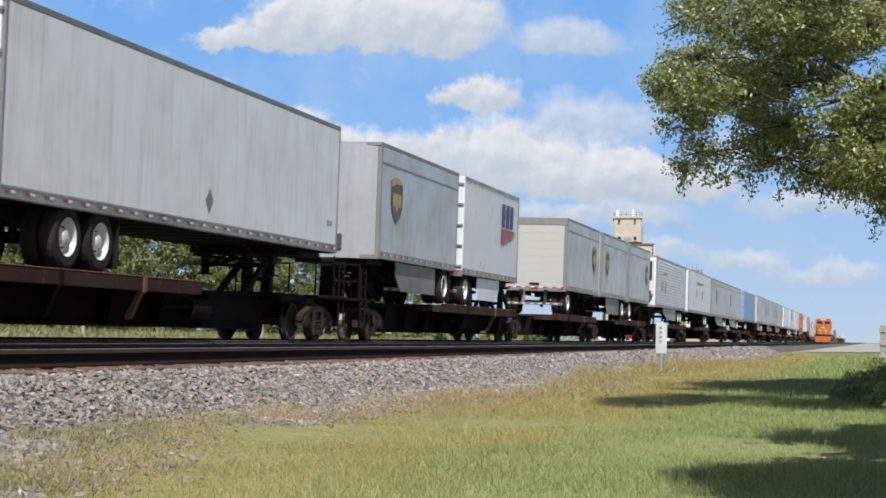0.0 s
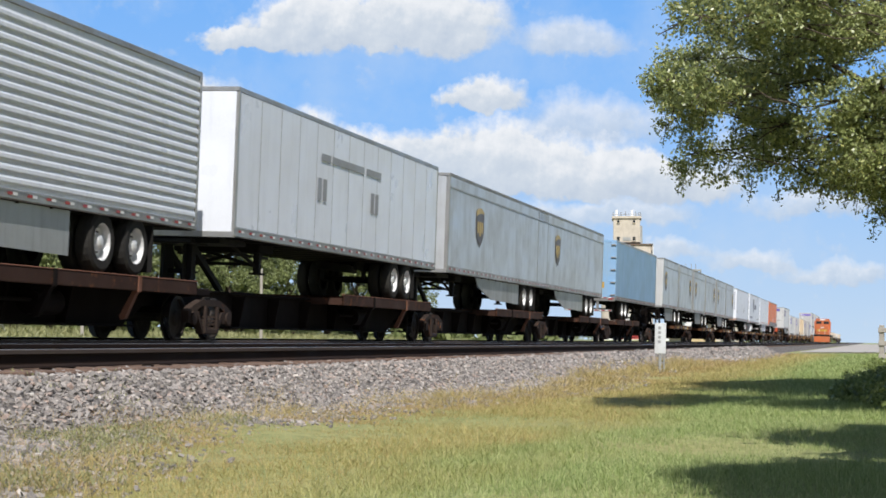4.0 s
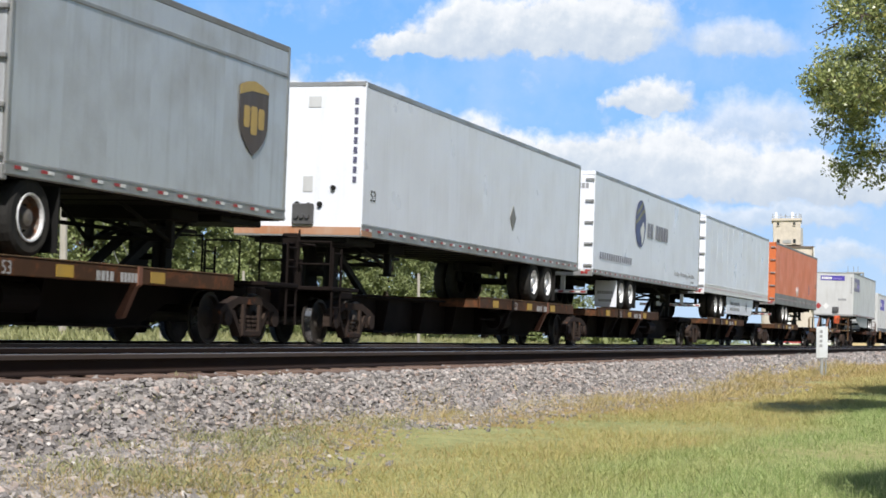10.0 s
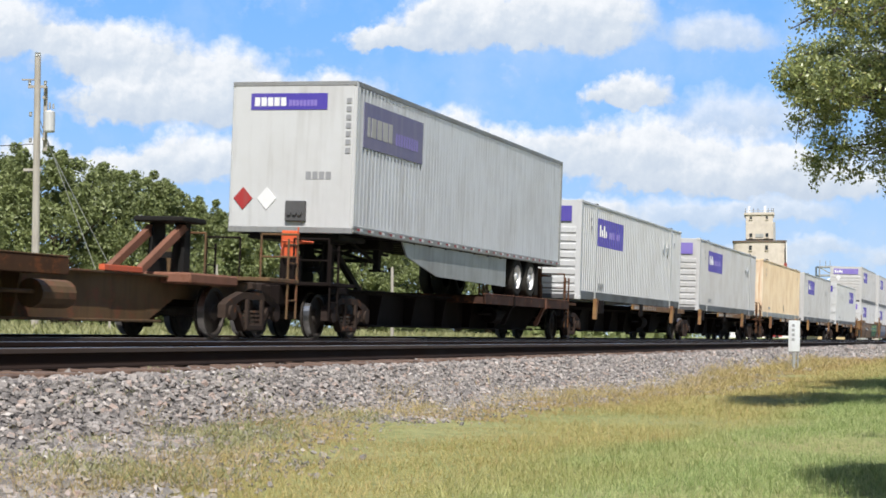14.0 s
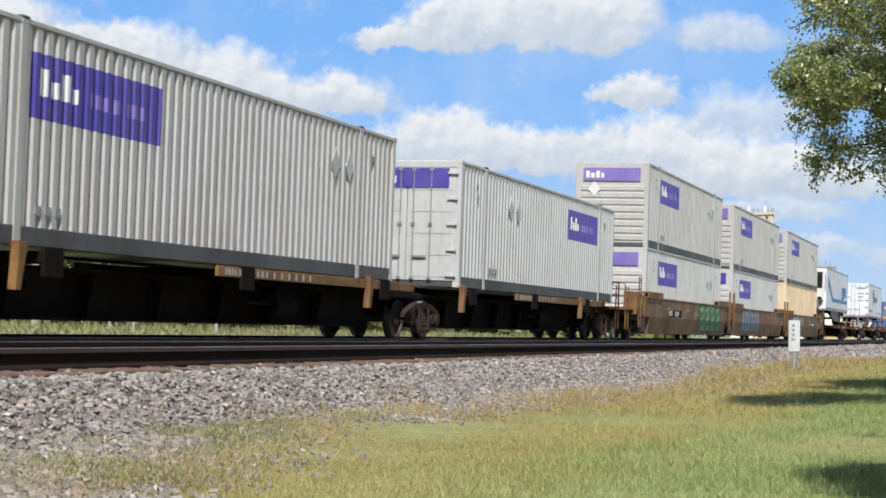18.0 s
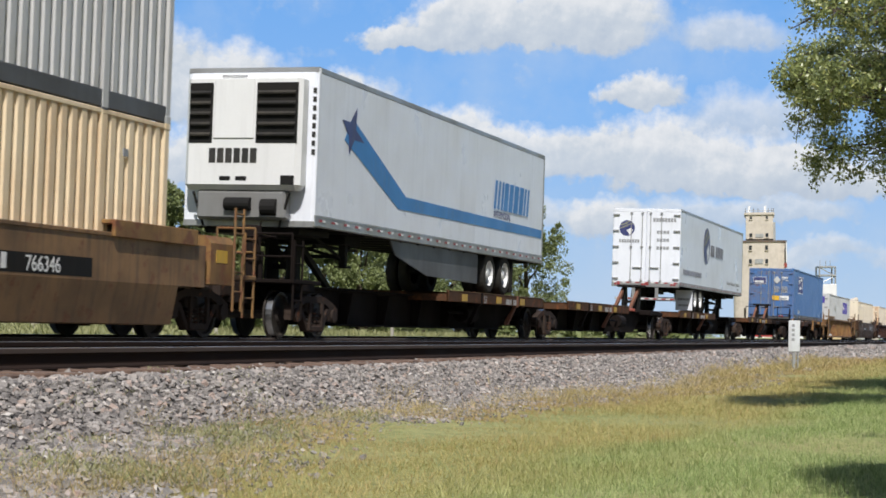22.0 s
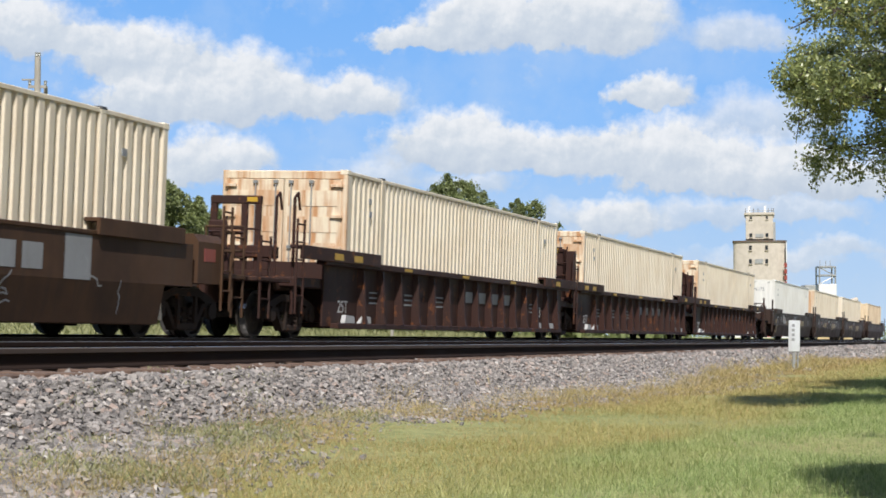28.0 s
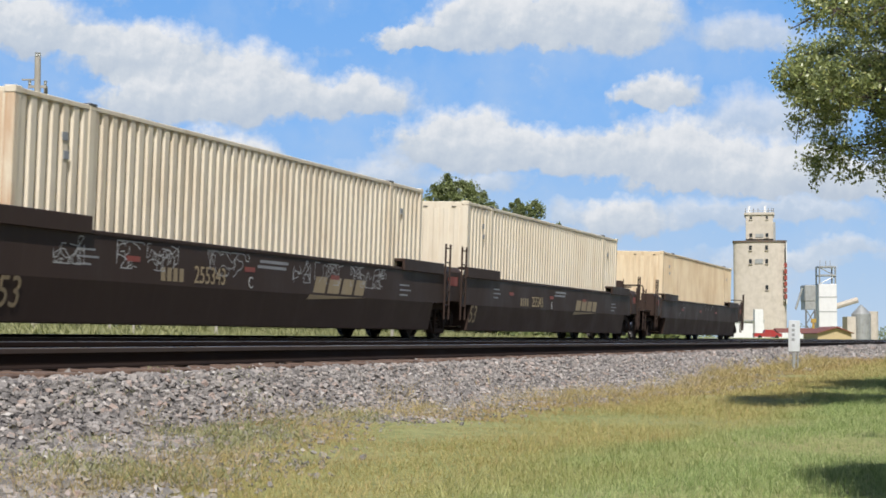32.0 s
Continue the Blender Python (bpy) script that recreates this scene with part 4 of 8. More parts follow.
def container(s, label, mat, z0, end="ribs", mark=None, bottom=None, group="containers on the train", length=16.15, panel_near=True, end_mat=None):
    """A 53 foot box with corrugated sides, posts at the 40 foot marks and rails top and bottom."""
    root = carried("shipping_container", s, label, "container", group)
    w, h = 1.295, 2.9
    z1, low = z0 + h, 0.25 if bottom else 0.14
    bottom = bottom or mat
    part("core", Shape().box(0.06, length - 0.06, -w + 0.075, w - 0.06, z0 + 0.05, z1 - 0.06), mat, root)
    part("roof", Shape().box(0.02, length - 0.02, -w + 0.03, w - 0.03, z1 - 0.05, z1 - 0.012, 0.01), mat, root)
    part("top_rail", Shape().box(0, length, -w, -w + 0.06, z1 - 0.07, z1, 0.01).box(0, length, w - 0.06, w, z1 - 0.07, z1, 0.01).box(0, 0.06, -w, w, z1 - 0.07, z1, 0.01), mat, root)
    part("bottom_rail", Shape().box(0, length, -w + 0.004, -w + 0.08, z0, z0 + low, 0.012).box(0, length, w - 0.08, w, z0, z0 + low, 0.012).box(-0.005, 0.08, -w, w, z0, z0 + 0.14, 0.01), bottom, root)

    def wall():
        sh = Shape()
        zb, zt = z0 + low, z1 - 0.07
        pts = wall_profile(length)
        v = [(x, -w + d, z) for x, d in pts for z in (zb, zt)]
        return sh.add(v, [(2 * i, 2 * i + 2, 2 * i + 3, 2 * i + 1) for i in range(len(pts) - 1)])

    part("corrugated_side", shared(("wall", z0, low), wall, mat), mat, root)
    for x in (0.075, 1.98, length - 1.98, length - 0.075):
        wide = 0.075 if x in (0.075, length - 0.075) else 0.09
        inner = 1 < x < length - 1
        post = shared(("post", inner, z0), lambda: Shape().box(-wide, wide, -w - (0.006 if inner else 0.0), -w + 0.1, z0, z1 + 0.012, 0.012)
                      .box(-0.09, 0.09, -w - 0.008, -w + 0.16, z1 - 0.08, z1 + 0.02, 0.012).box(-0.09, 0.09, -w - 0.008, -w + 0.16, z0 - 0.012, z0 + 0.11, 0.012), mat)
        part("corner_post" if not inner else "lifting_post", post, mat, root, at=(x, 0, 0))
        if inner:
            casting = shared(("casting", z0), lambda: Shape().box(-0.095, 0.095, -w - 0.012, -w + 0.17, z1 - 0.02, z1 + 0.028, 0.012), M_LOWRAIL)
            part("corner_casting", casting, M_LOWRAIL, root, "dark steel corner casting", at=(x, 0, 0))
    em = end_mat or mat
    part("end_post", Shape().box(-0.006, 0.14, w - 0.14, w, z0, z1, 0.012), em, root)
    part("end_post", Shape().box(-0.006, 0.1, -w, -w + 0.15, z0 + 0.1, z1 - 0.08, 0.01), em, root)
    if end == "doors":
        part("header", Shape().box(-0.012, 0.05, -w + 0.05, w - 0.05, z1 - 0.16, z1 - 0.01, 0.01), em, root)
        double_doors(root, em, z0 + 0.14, z1 - 0.17, 2.36, hinges=em)
        for side in (-1, 1):
            for k in range(5):
                part("door_panel", shared(("dp", z0), lambda: Shape().prism([(-0.50, 0.0), (0.50, 0.0), (0.50, 0.30), (-0.50, 0.30)], -0.034, -0.02, "x"), em), em, root, at=(0, side * 0.6, z0 + 0.22 + 0.5 * k))
    elif end == "ribs":
        part("end_wall", Shape().box(0.0, 0.06, -w + 0.12, w - 0.12, z0 + 0.12, z1 - 0.06), em, root)
        for k in range(8):
            part("end_rib", shared(("er", z0), lambda: Shape().prism([(0.01, 0.0), (-0.035, 0.03), (-0.035, 0.17), (0.01, 0.20)], -w + 0.16, w - 0.2, "y"), em), em, root, at=(0, 0, z0 + 0.2 + 0.245 * k))
    elif end == "corrugated":
        part("end_wall", Shape().box(0.0, 0.06, -w + 0.12, w - 0.12, z0 + 0.12, z1 - 0.06), em, root)
        for k in range(9):
            part("end_rib", shared(("end_rib", z0), lambda: Shape().prism([(0.02, 0.0), (-0.012, 0.04), (-0.012, 0.15), (0.02, 0.19)], z0 + 0.14, z1 - 0.16, "z"), em), em, root, at=(0, -w + 0.18 + 0.25 * k, 0))
        part("vent_slot", Shape().add([], []).box(-0.02, -0.013, -1.0, -0.9, z1 - 0.13, z1 - 0.11).box(-0.02, -0.013, -0.3, -0.2, z1 - 0.13, z1 - 0.11).box(-0.02, -0.013, 0.4, 0.5, z1 - 0.13, z1 - 0.11), M_BLACK, root)
    if mark:
        sign(root, mark, z0, length, panel_near)
    # small stencilled marks
    sten = Shape()
    for x, z in ((1.2, z0 + 2.35), (1.25, z0 + 2.1), (length - 1.4, z0 + 2.3), (2.4, z0 + 0.42), (2.65, z0 + 0.42), (2.9, z0 + 0.42)):
        sten.box(x, x + 0.14, -w - 0.002, -w + 0.012, z, z + 0.11)
    part("stencil_mark", sten, M_GREYTXT, root)
    return root


def sign(root, kind, z0, length, near):
    """The purple side panel and its white shapes, set into the corrugations."""
    x = 2.15 if near else 10.2
    z = z0 + 1.66
    p = part("logo_panel", wall_patch(Shape(), length, x, x + 3.67, z, z + 0.85, 0.004), M_PURPLE, root, "purple panel with white letter shapes")
    sh = Shape()
    for a, b, c, d in ((0.25, 0.46, 0.3, 0.66), (0.53, 0.74, 0.3, 0.52), (0.80, 1.02, 0.3, 0.66), (1.08, 1.24, 0.3, 0.5)):
        wall_patch(sh, length, x + a, x + b, z + c, z + d, 0.007)
    part("logo_mark", sh, M_SIGNW, p)
    sh = Shape()
    for a, b in ((1.36, 0.1), (1.56, 0.06), (1.75, 0.1), (1.95, 0.12), (2.28, 0.1), (2.6, 0.06), (2.8, 0.1), (3.05, 0.06), (3.25, 0.1)):
        wall_patch(sh, length, x + a, x + a + b, z + 0.3, z + 0.5, 0.007)
    part("logo_small_mark", sh, M_LAVENDER, p)
    dia = Shape()
    for k in (0, 1):
        cx = 12.85 + 0.72 * k if near else 4.2 + 0.72 * k
        dia.prism([(cx, z + 0.42 - 0.3), (cx + 0.21, z + 0.42), (cx, z + 0.42 + 0.3), (cx - 0.21, z + 0.42)], -1.302, -1.29)
    part("placard_holder", dia, M_PALE2, root, "grey diamond placard holder")


def end_sign(root, z0, mat=M_PURPLE, full=True):
    a, b = (-1.0, 1.02) if full else (0.1, 1.02)
    p = part("logo_panel", Shape().box(-0.05, -0.035, a, b, z0 + 2.27, z0 + 2.72), mat, root, "purple end panel with white shapes")
    sh = Shape()
    for y0, y1, c, d in ((0.93, 0.80, 0.1, 0.34), (0.75, 0.62, 0.1, 0.27), (0.57, 0.44, 0.1, 0.34), (0.39, 0.28, 0.1, 0.27)):
        sh.box(-0.056, -0.05, y1, y0, z0 + 2.27 + c, z0 + 2.27 + d)
    part("logo_mark", sh, M_SIGNW, p)
    part("placard_holder", Shape().prism([(0.62, z0 + 1.72), (0.83, z0 + 1.98), (0.62, z0 + 2.24), (0.41, z0 + 1.98)], -0.06, -0.036, "x"), M_SIGNW, root)


def truck(parent, x):
    """A two-axle bogie: wheels, side frames, springs."""
    root = part("truck", Shape().box(x - 0.25, x + 0.25, -1.0, 1.0, 0.42, 0.66, 0.03).tube((x, 0, 0.6), (x, 0, 0.86), 0.3, n=12), M_TRUCK, parent, "cast steel two-axle truck")

    def cast_frame(pair):
        sh = Shape()
        for y0, y1 in (pair,):
            sh.prism([(-1.12, 0.40), (-1.12, 0.56), (-0.9, 0.66), (-0.45, 0.78), (0.45, 0.78), (0.9, 0.66), (1.12, 0.56), (1.12, 0.40), (0.9, 0.50), (0.45, 0.66), (-0.45, 0.66), (-0.9, 0.50)], y0, y1)
            for m in (-1, 1):
                sh.prism([(m * 0.72, 0.54), (m * 0.60, 0.56), (m * 0.26, 0.14), (m * 0.36, 0.13)], y0, y1)
                sh.prism([(m * 1.12, 0.34), (m * 1.12, 0.46), (m * 1.0, 0.46), (m * 1.0, 0.34)], y0, y1).prism([(m * 0.78, 0.34), (m * 0.78, 0.55), (m * 0.68, 0.57), (m * 0.68, 0.34)], y0, y1)
            sh.prism([(-0.36, 0.13), (0.36, 0.13), (0.34, 0.24), (-0.34, 0.24)], y0, y1)
            out = -1.16 if y0 < 0 else 1.12
            for bx in (-0.89, 0.89):
                sh.tube((bx, out, 0.43), (bx, out + 0.07, 0.43), 0.13, n=12)
            sh.box(-0.3, 0.3, out, out + 0.06, 0.14, 0.24, 0.015).box(-0.34, -0.26, out, out + 0.05, 0.16, 0.66).box(0.26, 0.34, out, out + 0.05, 0.16, 0.66)
        return sh

    def springs():
        sh = Shape()
        for y in (-1.05, 1.05):
            for dx in (-0.2, 0.0, 0.2):
                for k in range(4):
                    sh.tube((dx, y, 0.23 + 0.07 * k), (dx, y, 0.27 + 0.07 * k), 0.085, n=8)
        return sh

    def wheels():
        sh = Shape().tube((0, -0.8, 0.42), (0, 0.8, 0.42), 0.08, n=8)
        for s in (-1, 1):
            sh.lathe((0, s * 0.76, 0.42), [(s * 0.06, 0.0), (s * 0.06, 0.13), (s * 0.02, 0.16), (s * 0.0, 0.34), (s * 0.06, 0.36), (s * 0.06, 0.405), (s * 0.055, 0.415)], 28)
            sh.lathe((0, s * 0.76, 0.42), [(-s * 0.075, 0.42), (-s * 0.075, 0.445), (-s * 0.11, 0.44), (-s * 0.115, 0.34), (-s * 0.06, 0.2), (-s * 0.06, 0.0)], 28)
        return sh

    def tread(s):
        return Shape().lathe((0, s * 0.76, 0.42), [(s * 0.055, 0.416), (-s * 0.06, 0.421)], 28)

    for pair in ((-1.12, -0.98), (0.98, 1.12)):
        part("side_frame", shared(("side_frame", pair), lambda: cast_frame(pair), M_TRUCK), M_TRUCK, root, at=(x, 0, 0))
    part("spring", shared("spring", springs, M_TRUCK), M_TRUCK, root, at=(x, 0, 0))
    for dx in (-0.89, 0.89):
        part("wheelset", shared("wheelset", wheels, M_WHEEL), M_WHEEL, root, at=(x + dx, 0, 0))
        for side in (-1, 1):
            part("wheel_tread", shared(("tread", side), lambda: tread(side), M_TREAD), M_TREAD, root, "polished steel tread", at=(x + dx, 0, 0))
    return root


def ladder(parent, x, y, z0, z1, mat, wide=0.4, along="x"):
    sh = Shape()
    for k in (0, 1):
        px, py = (x + wide * k, y) if along == "x" else (x, y + wide * k)
        sh.tube((px, py, z0), (px, py, z1), 0.022, n=6)
    n = int((z1 - z0) / 0.33)
    for i in range(1, n + 1):
        z = z0 + i * (z1 - z0) / (n + 0.3)
        q = (x + wide, y, z) if along == "x" else (x, y + wide, z)
        sh.tube((x, y, z), q, 0.016, n=6)
    part("ladder", sh, mat, parent)


def hitch(parent, x, lean, mat):
    """A folding stand that takes a trailer's kingpin."""
    plate = part("hitch", Shape().box(x - 0.45, x + 0.45, -0.45, 0.45, 1.88, 1.97, 0.02), M_BLACK, parent, "folding trailer hitch stand")
    for y in (-0.28, 0.28):
        part("hitch_leg", Shape().prism([(x - 0.12, 1.0), (x + 0.12, 1.0), (x + 0.10, 1.9), (x - 0.10, 1.9)], y - 0.05, y + 0.05), M_BLACK, plate)
        part("hitch_brace", Shape().prism([(x + lean * 1.5, 1.0), (x + lean * 1.75, 1.0), (x + lean * 0.15, 1.85), (x - lean * 0.02, 1.78)], y - 0.05, y + 0.05), mat, plate)
    part("hitch_rung", Shape().box(x - 0.05, x + 0.05, -0.3, 0.3, 1.3, 1.4), M_BLACK, plate)
    part("hitch_web", Shape().prism([(x - 0.34, 1.0), (x + 0.34, 1.0), (x + 0.2, 1.88), (x - 0.2, 1.88)], -0.22, -0.19).prism([(x - 0.34, 1.0), (x + 0.34, 1.0), (x + 0.2, 1.88), (x - 0.2, 1.88)], 0.19, 0.22), M_BLACK, plate)


def car_end(parent, x, way, mat, bright=False):
    """The coupled end of a car: platform, steps, grab irons and coupler. way: +1 when the car lies beyond it."""
    o = -way
    part("end_platform", Shape().box(min(x + o * 0.2, x + o * 1.5), max(x + o * 0.2, x + o * 1.5), -1.3, 1.3, 0.98, 1.05, 0.01)
         .box(min(x, x + o * 1.55), max(x, x + o * 1.55), -0.3, 0.3, 0.6, 0.98, 0.02), mat, parent)
    part("coupler", Shape().box(min(x + o * 1.4, x + o * 2.15), max(x + o * 1.4, x + o * 2.15), -0.12, 0.12, 0.72, 0.98, 0.03)
         .box(min(x + o * 1.9, x + o * 2.2), max(x + o * 1.9, x + o * 2.2), -0.2, 0.2, 0.68, 1.02, 0.05), M_TRUCK, parent)
    for y in (-1.27, 1.27):
        ladder(parent, x + o * 1.25 - 0.2, y, 0.35, 1.75, mat)
    rails = Shape()
    for y in (-1.25, -0.55, 0.55, 1.25):
        rails.tube((x + o * 1.5, y, 1.0), (x + o * 1.5, y, 1.85), 0.02, n=6)
    rails.tube((x + o * 1.5, -1.25, 1.85), (x + o * 1.5, -0.55, 1.85), 0.02, n=6).tube((x + o * 1.5, 0.55, 1.85), (x + o * 1.5, 1.25, 1.85), 0.02, n=6)
    rails.tube((x + o * 1.5, -1.25, 1.45), (x + o * 1.5, -0.55, 1.45), 0.018, n=6)
    part("handrail", rails, mat, parent)
    if way > 0:
        bx, red = x + o * 1.15, M_ORANGE if bright else mat
        part("brake_post", Shape().box(bx + 0.04, bx + 0.14, -0.5, -0.1, 1.0, 1.55, 0.01), mat, parent)
        part("brake_housing", Shape().box(bx, bx + 0.16, -0.44, -0.12, 1.5, 2.02, 0.03), red, parent, "painted hand brake housing")
        ring = [(0.0, 0.27), (-0.02, 0.29), (0.0, 0.31), (0.02, 0.29), (0.0, 0.27)]
        part("brake_wheel", Shape().lathe((bx - 0.06, -0.5, 1.8), ring, 18, "x").box(bx - 0.07, bx - 0.05, -0.78, -0.22, 1.785, 1.815).box(bx - 0.07, bx - 0.05, -0.515, -0.485, 1.52, 2.08)
             .tube((bx - 0.08, -0.5, 1.8), (bx + 0.02, -0.5, 1.8), 0.04, n=8), red, parent, "hand brake wheel")


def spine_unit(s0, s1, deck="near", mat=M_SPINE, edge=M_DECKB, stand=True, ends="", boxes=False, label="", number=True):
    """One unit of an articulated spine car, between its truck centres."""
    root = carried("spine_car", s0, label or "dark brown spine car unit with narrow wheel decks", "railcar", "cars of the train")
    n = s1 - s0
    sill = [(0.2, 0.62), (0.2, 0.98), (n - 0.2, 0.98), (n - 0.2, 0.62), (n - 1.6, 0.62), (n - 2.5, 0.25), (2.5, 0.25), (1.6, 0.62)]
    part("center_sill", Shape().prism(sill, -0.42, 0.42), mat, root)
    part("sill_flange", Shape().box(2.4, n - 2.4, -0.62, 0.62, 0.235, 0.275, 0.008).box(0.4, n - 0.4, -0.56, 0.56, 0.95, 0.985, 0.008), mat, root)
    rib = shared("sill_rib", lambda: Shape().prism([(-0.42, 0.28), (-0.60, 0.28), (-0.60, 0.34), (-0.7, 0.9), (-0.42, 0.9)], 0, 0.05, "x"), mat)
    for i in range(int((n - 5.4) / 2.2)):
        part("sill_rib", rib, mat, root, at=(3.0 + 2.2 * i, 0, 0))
    spans = {"near": [(1.4, 9.7)], "far": [(n - 9.7, n - 1.4)], "mid": [(6.5, n - 1.2)], "both": [(1.4, 7.4), (n - 7.4, n - 1.4)], "": []}[deck]
    for a, b in spans:
        d = part("wheel_deck", Shape().box(a, b, -1.36, -0.42, 1.02, 1.06).box(a, b, 0.42, 1.36, 1.02, 1.06).box(a, b, -1.38, -1.32, 0.85, 1.085, 0.012).box(a, b, 1.32, 1.38, 0.85, 1.085, 0.012)
                 .box(a, a + 0.06, -1.36, 1.36, 0.86, 1.06).box(b - 0.06, b, -1.36, 1.36, 0.86, 1.06), edge, root, "wheel deck with a deep worn edge")
        # rusty strip whose lighter colour also paints the lit top of the edge
        part("deck_lip", Shape().box(a, b, -1.388, -1.31, 1.085, 1.105, 0.006), M_SILL_W if edge is M_DECK else M_RUST, d, "rust-worn deck lip")
        for fx in ((0.12, 0.46, 0.72) if edge is M_DECK else ()):
            x = a + (b - a) * fx
            part("reflector", Shape().box(x, x + 0.42, -1.386, -1.38, 0.88, 1.04), M_YELLOW, d, "faded yellow reflector")
        if number and edge is M_DECK:
            lettering("53", 0.24, M_CHALK, d, a + (b - a) * 0.33, -1.384, 0.87)
            bars(d, "stencil", a + (b - a) * 0.56, 0.87, [(0.05, 0.09), (0.04, 0.09), (0.04, 0.05), (0.05, 0.09), (0.2, 0.07), (0.03, 0.07), (0.03, 0.07), (0.03, 0.07), (0.03, 0.07)], 0.13, M_CHALK, -1.38)
        for x, bm_ in ((a + 0.3 * (b - a), mat), (a + 0.68 * (b - a), M_RUST)):
            for sgn in (-1, 1):
                br = shared(("deck_bracket", sgn, bm_.name), lambda: Shape().prism([(sgn * 1.34, 0.80), (sgn * 1.40, 0.84), (sgn * 1.40, 1.10), (sgn * 1.30, 1.10), (sgn * 1.28, 0.84), (sgn * 1.06, 0.42), (sgn * 1.08, 0.36), (sgn * 1.16, 0.38)], 0, 0.12, "x"), bm_)
                part("deck_bracket", br, bm_, root, "welded deck bracket", at=(x, 0, 0))
    if boxes:
        for x in (1.98 + 0.7, n - 3.4, n / 2 - 0.6):
            part("pedestal", Shape().box(x, x + 0.5, -1.32, 1.32, 0.98, 1.14, 0.02).box(x, x + 0.5, -1.36, -1.30, 0.80, 1.2, 0.01), mat, root)
        part("side_beam", Shape().box(n - 10.9, n - 1.3, -1.33, -1.26, 1.0, 1.17, 0.01).box(n - 10.9, n - 1.3, 1.26, 1.33, 1.0, 1.17, 0.01), edge, root, "long mustard side beam with stencils")
        bars(root, "stencil", n - 10.7, 1.03, [(0.05, 0.07)] * 4 + [(0.1, 0.08)] * 7 + [(0.25, 0.07)] * 6, 0.11, M_CHALK, -1.33)
        for x in (1.85, n - 4.3):
            part("corner_guide", Shape().prism([(x + 0.06, 0.62), (x + 0.18, 0.62), (x + 0.26, 1.0), (x + 0.34, 1.24), (x + 0.1, 1.24), (x + 0.1, 1.0)], -1.42, -1.30), M_SPINE_Y, root, "mustard container guide")
    if stand:
        places = {"near": [(n - 1.0, -1)], "far": [(1.0, 1)], "mid": [(1.5, 1), (n - 1.4, -1)], "both": [(n / 2, 1)], "": []}[deck]
        for x, lean in places:
            hitch(root, x, lean, M_RUST if s0 in (318.1, 536.0, 571.8) else M_BLACK)
    if s0 in (318.1, 536.0, 571.8):
        part("red_strip", Shape().box(n - 4.2, n - 3.0, -0.58, -0.48, 0.99, 1.08, 0.01), M_ORANGE, root, "red painted strip on the sill")
    part("bolster", Shape().box(n - 2.1, n - 0.3, -0.95, 0.95, 0.86, 1.04, 0.03), M_RUST if s0 == 318.1 else mat, root)
    part("air_tank", Shape().tube((n * 0.6, -0.75, 0.6), (n * 0.6 + 0.9, -0.75, 0.6), 0.2, n=14).tube((n * 0.6 - 1.2, -0.8, 0.62), (n * 0.6, -0.8, 0.62), 0.03), mat, root)
    truck(root, 0.0)
    part("articulation", Shape().box(-0.5, 0.5, -0.9, 0.9, 0.84, 1.0, 0.03).box(-0.9, 0.9, -0.35, 0.35, 0.62, 0.96, 0.03), mat, root)
    if "a" in ends:
        car_end(root, 0.0, 1, M_DECK if edge is M_SPINE_Y else mat, s0 == 338.9)
    if "b" in ends:
        truck(root, n)
        car_end(root, n, -1, M_DECK if edge is M_SPINE_Y else mat)
    return root


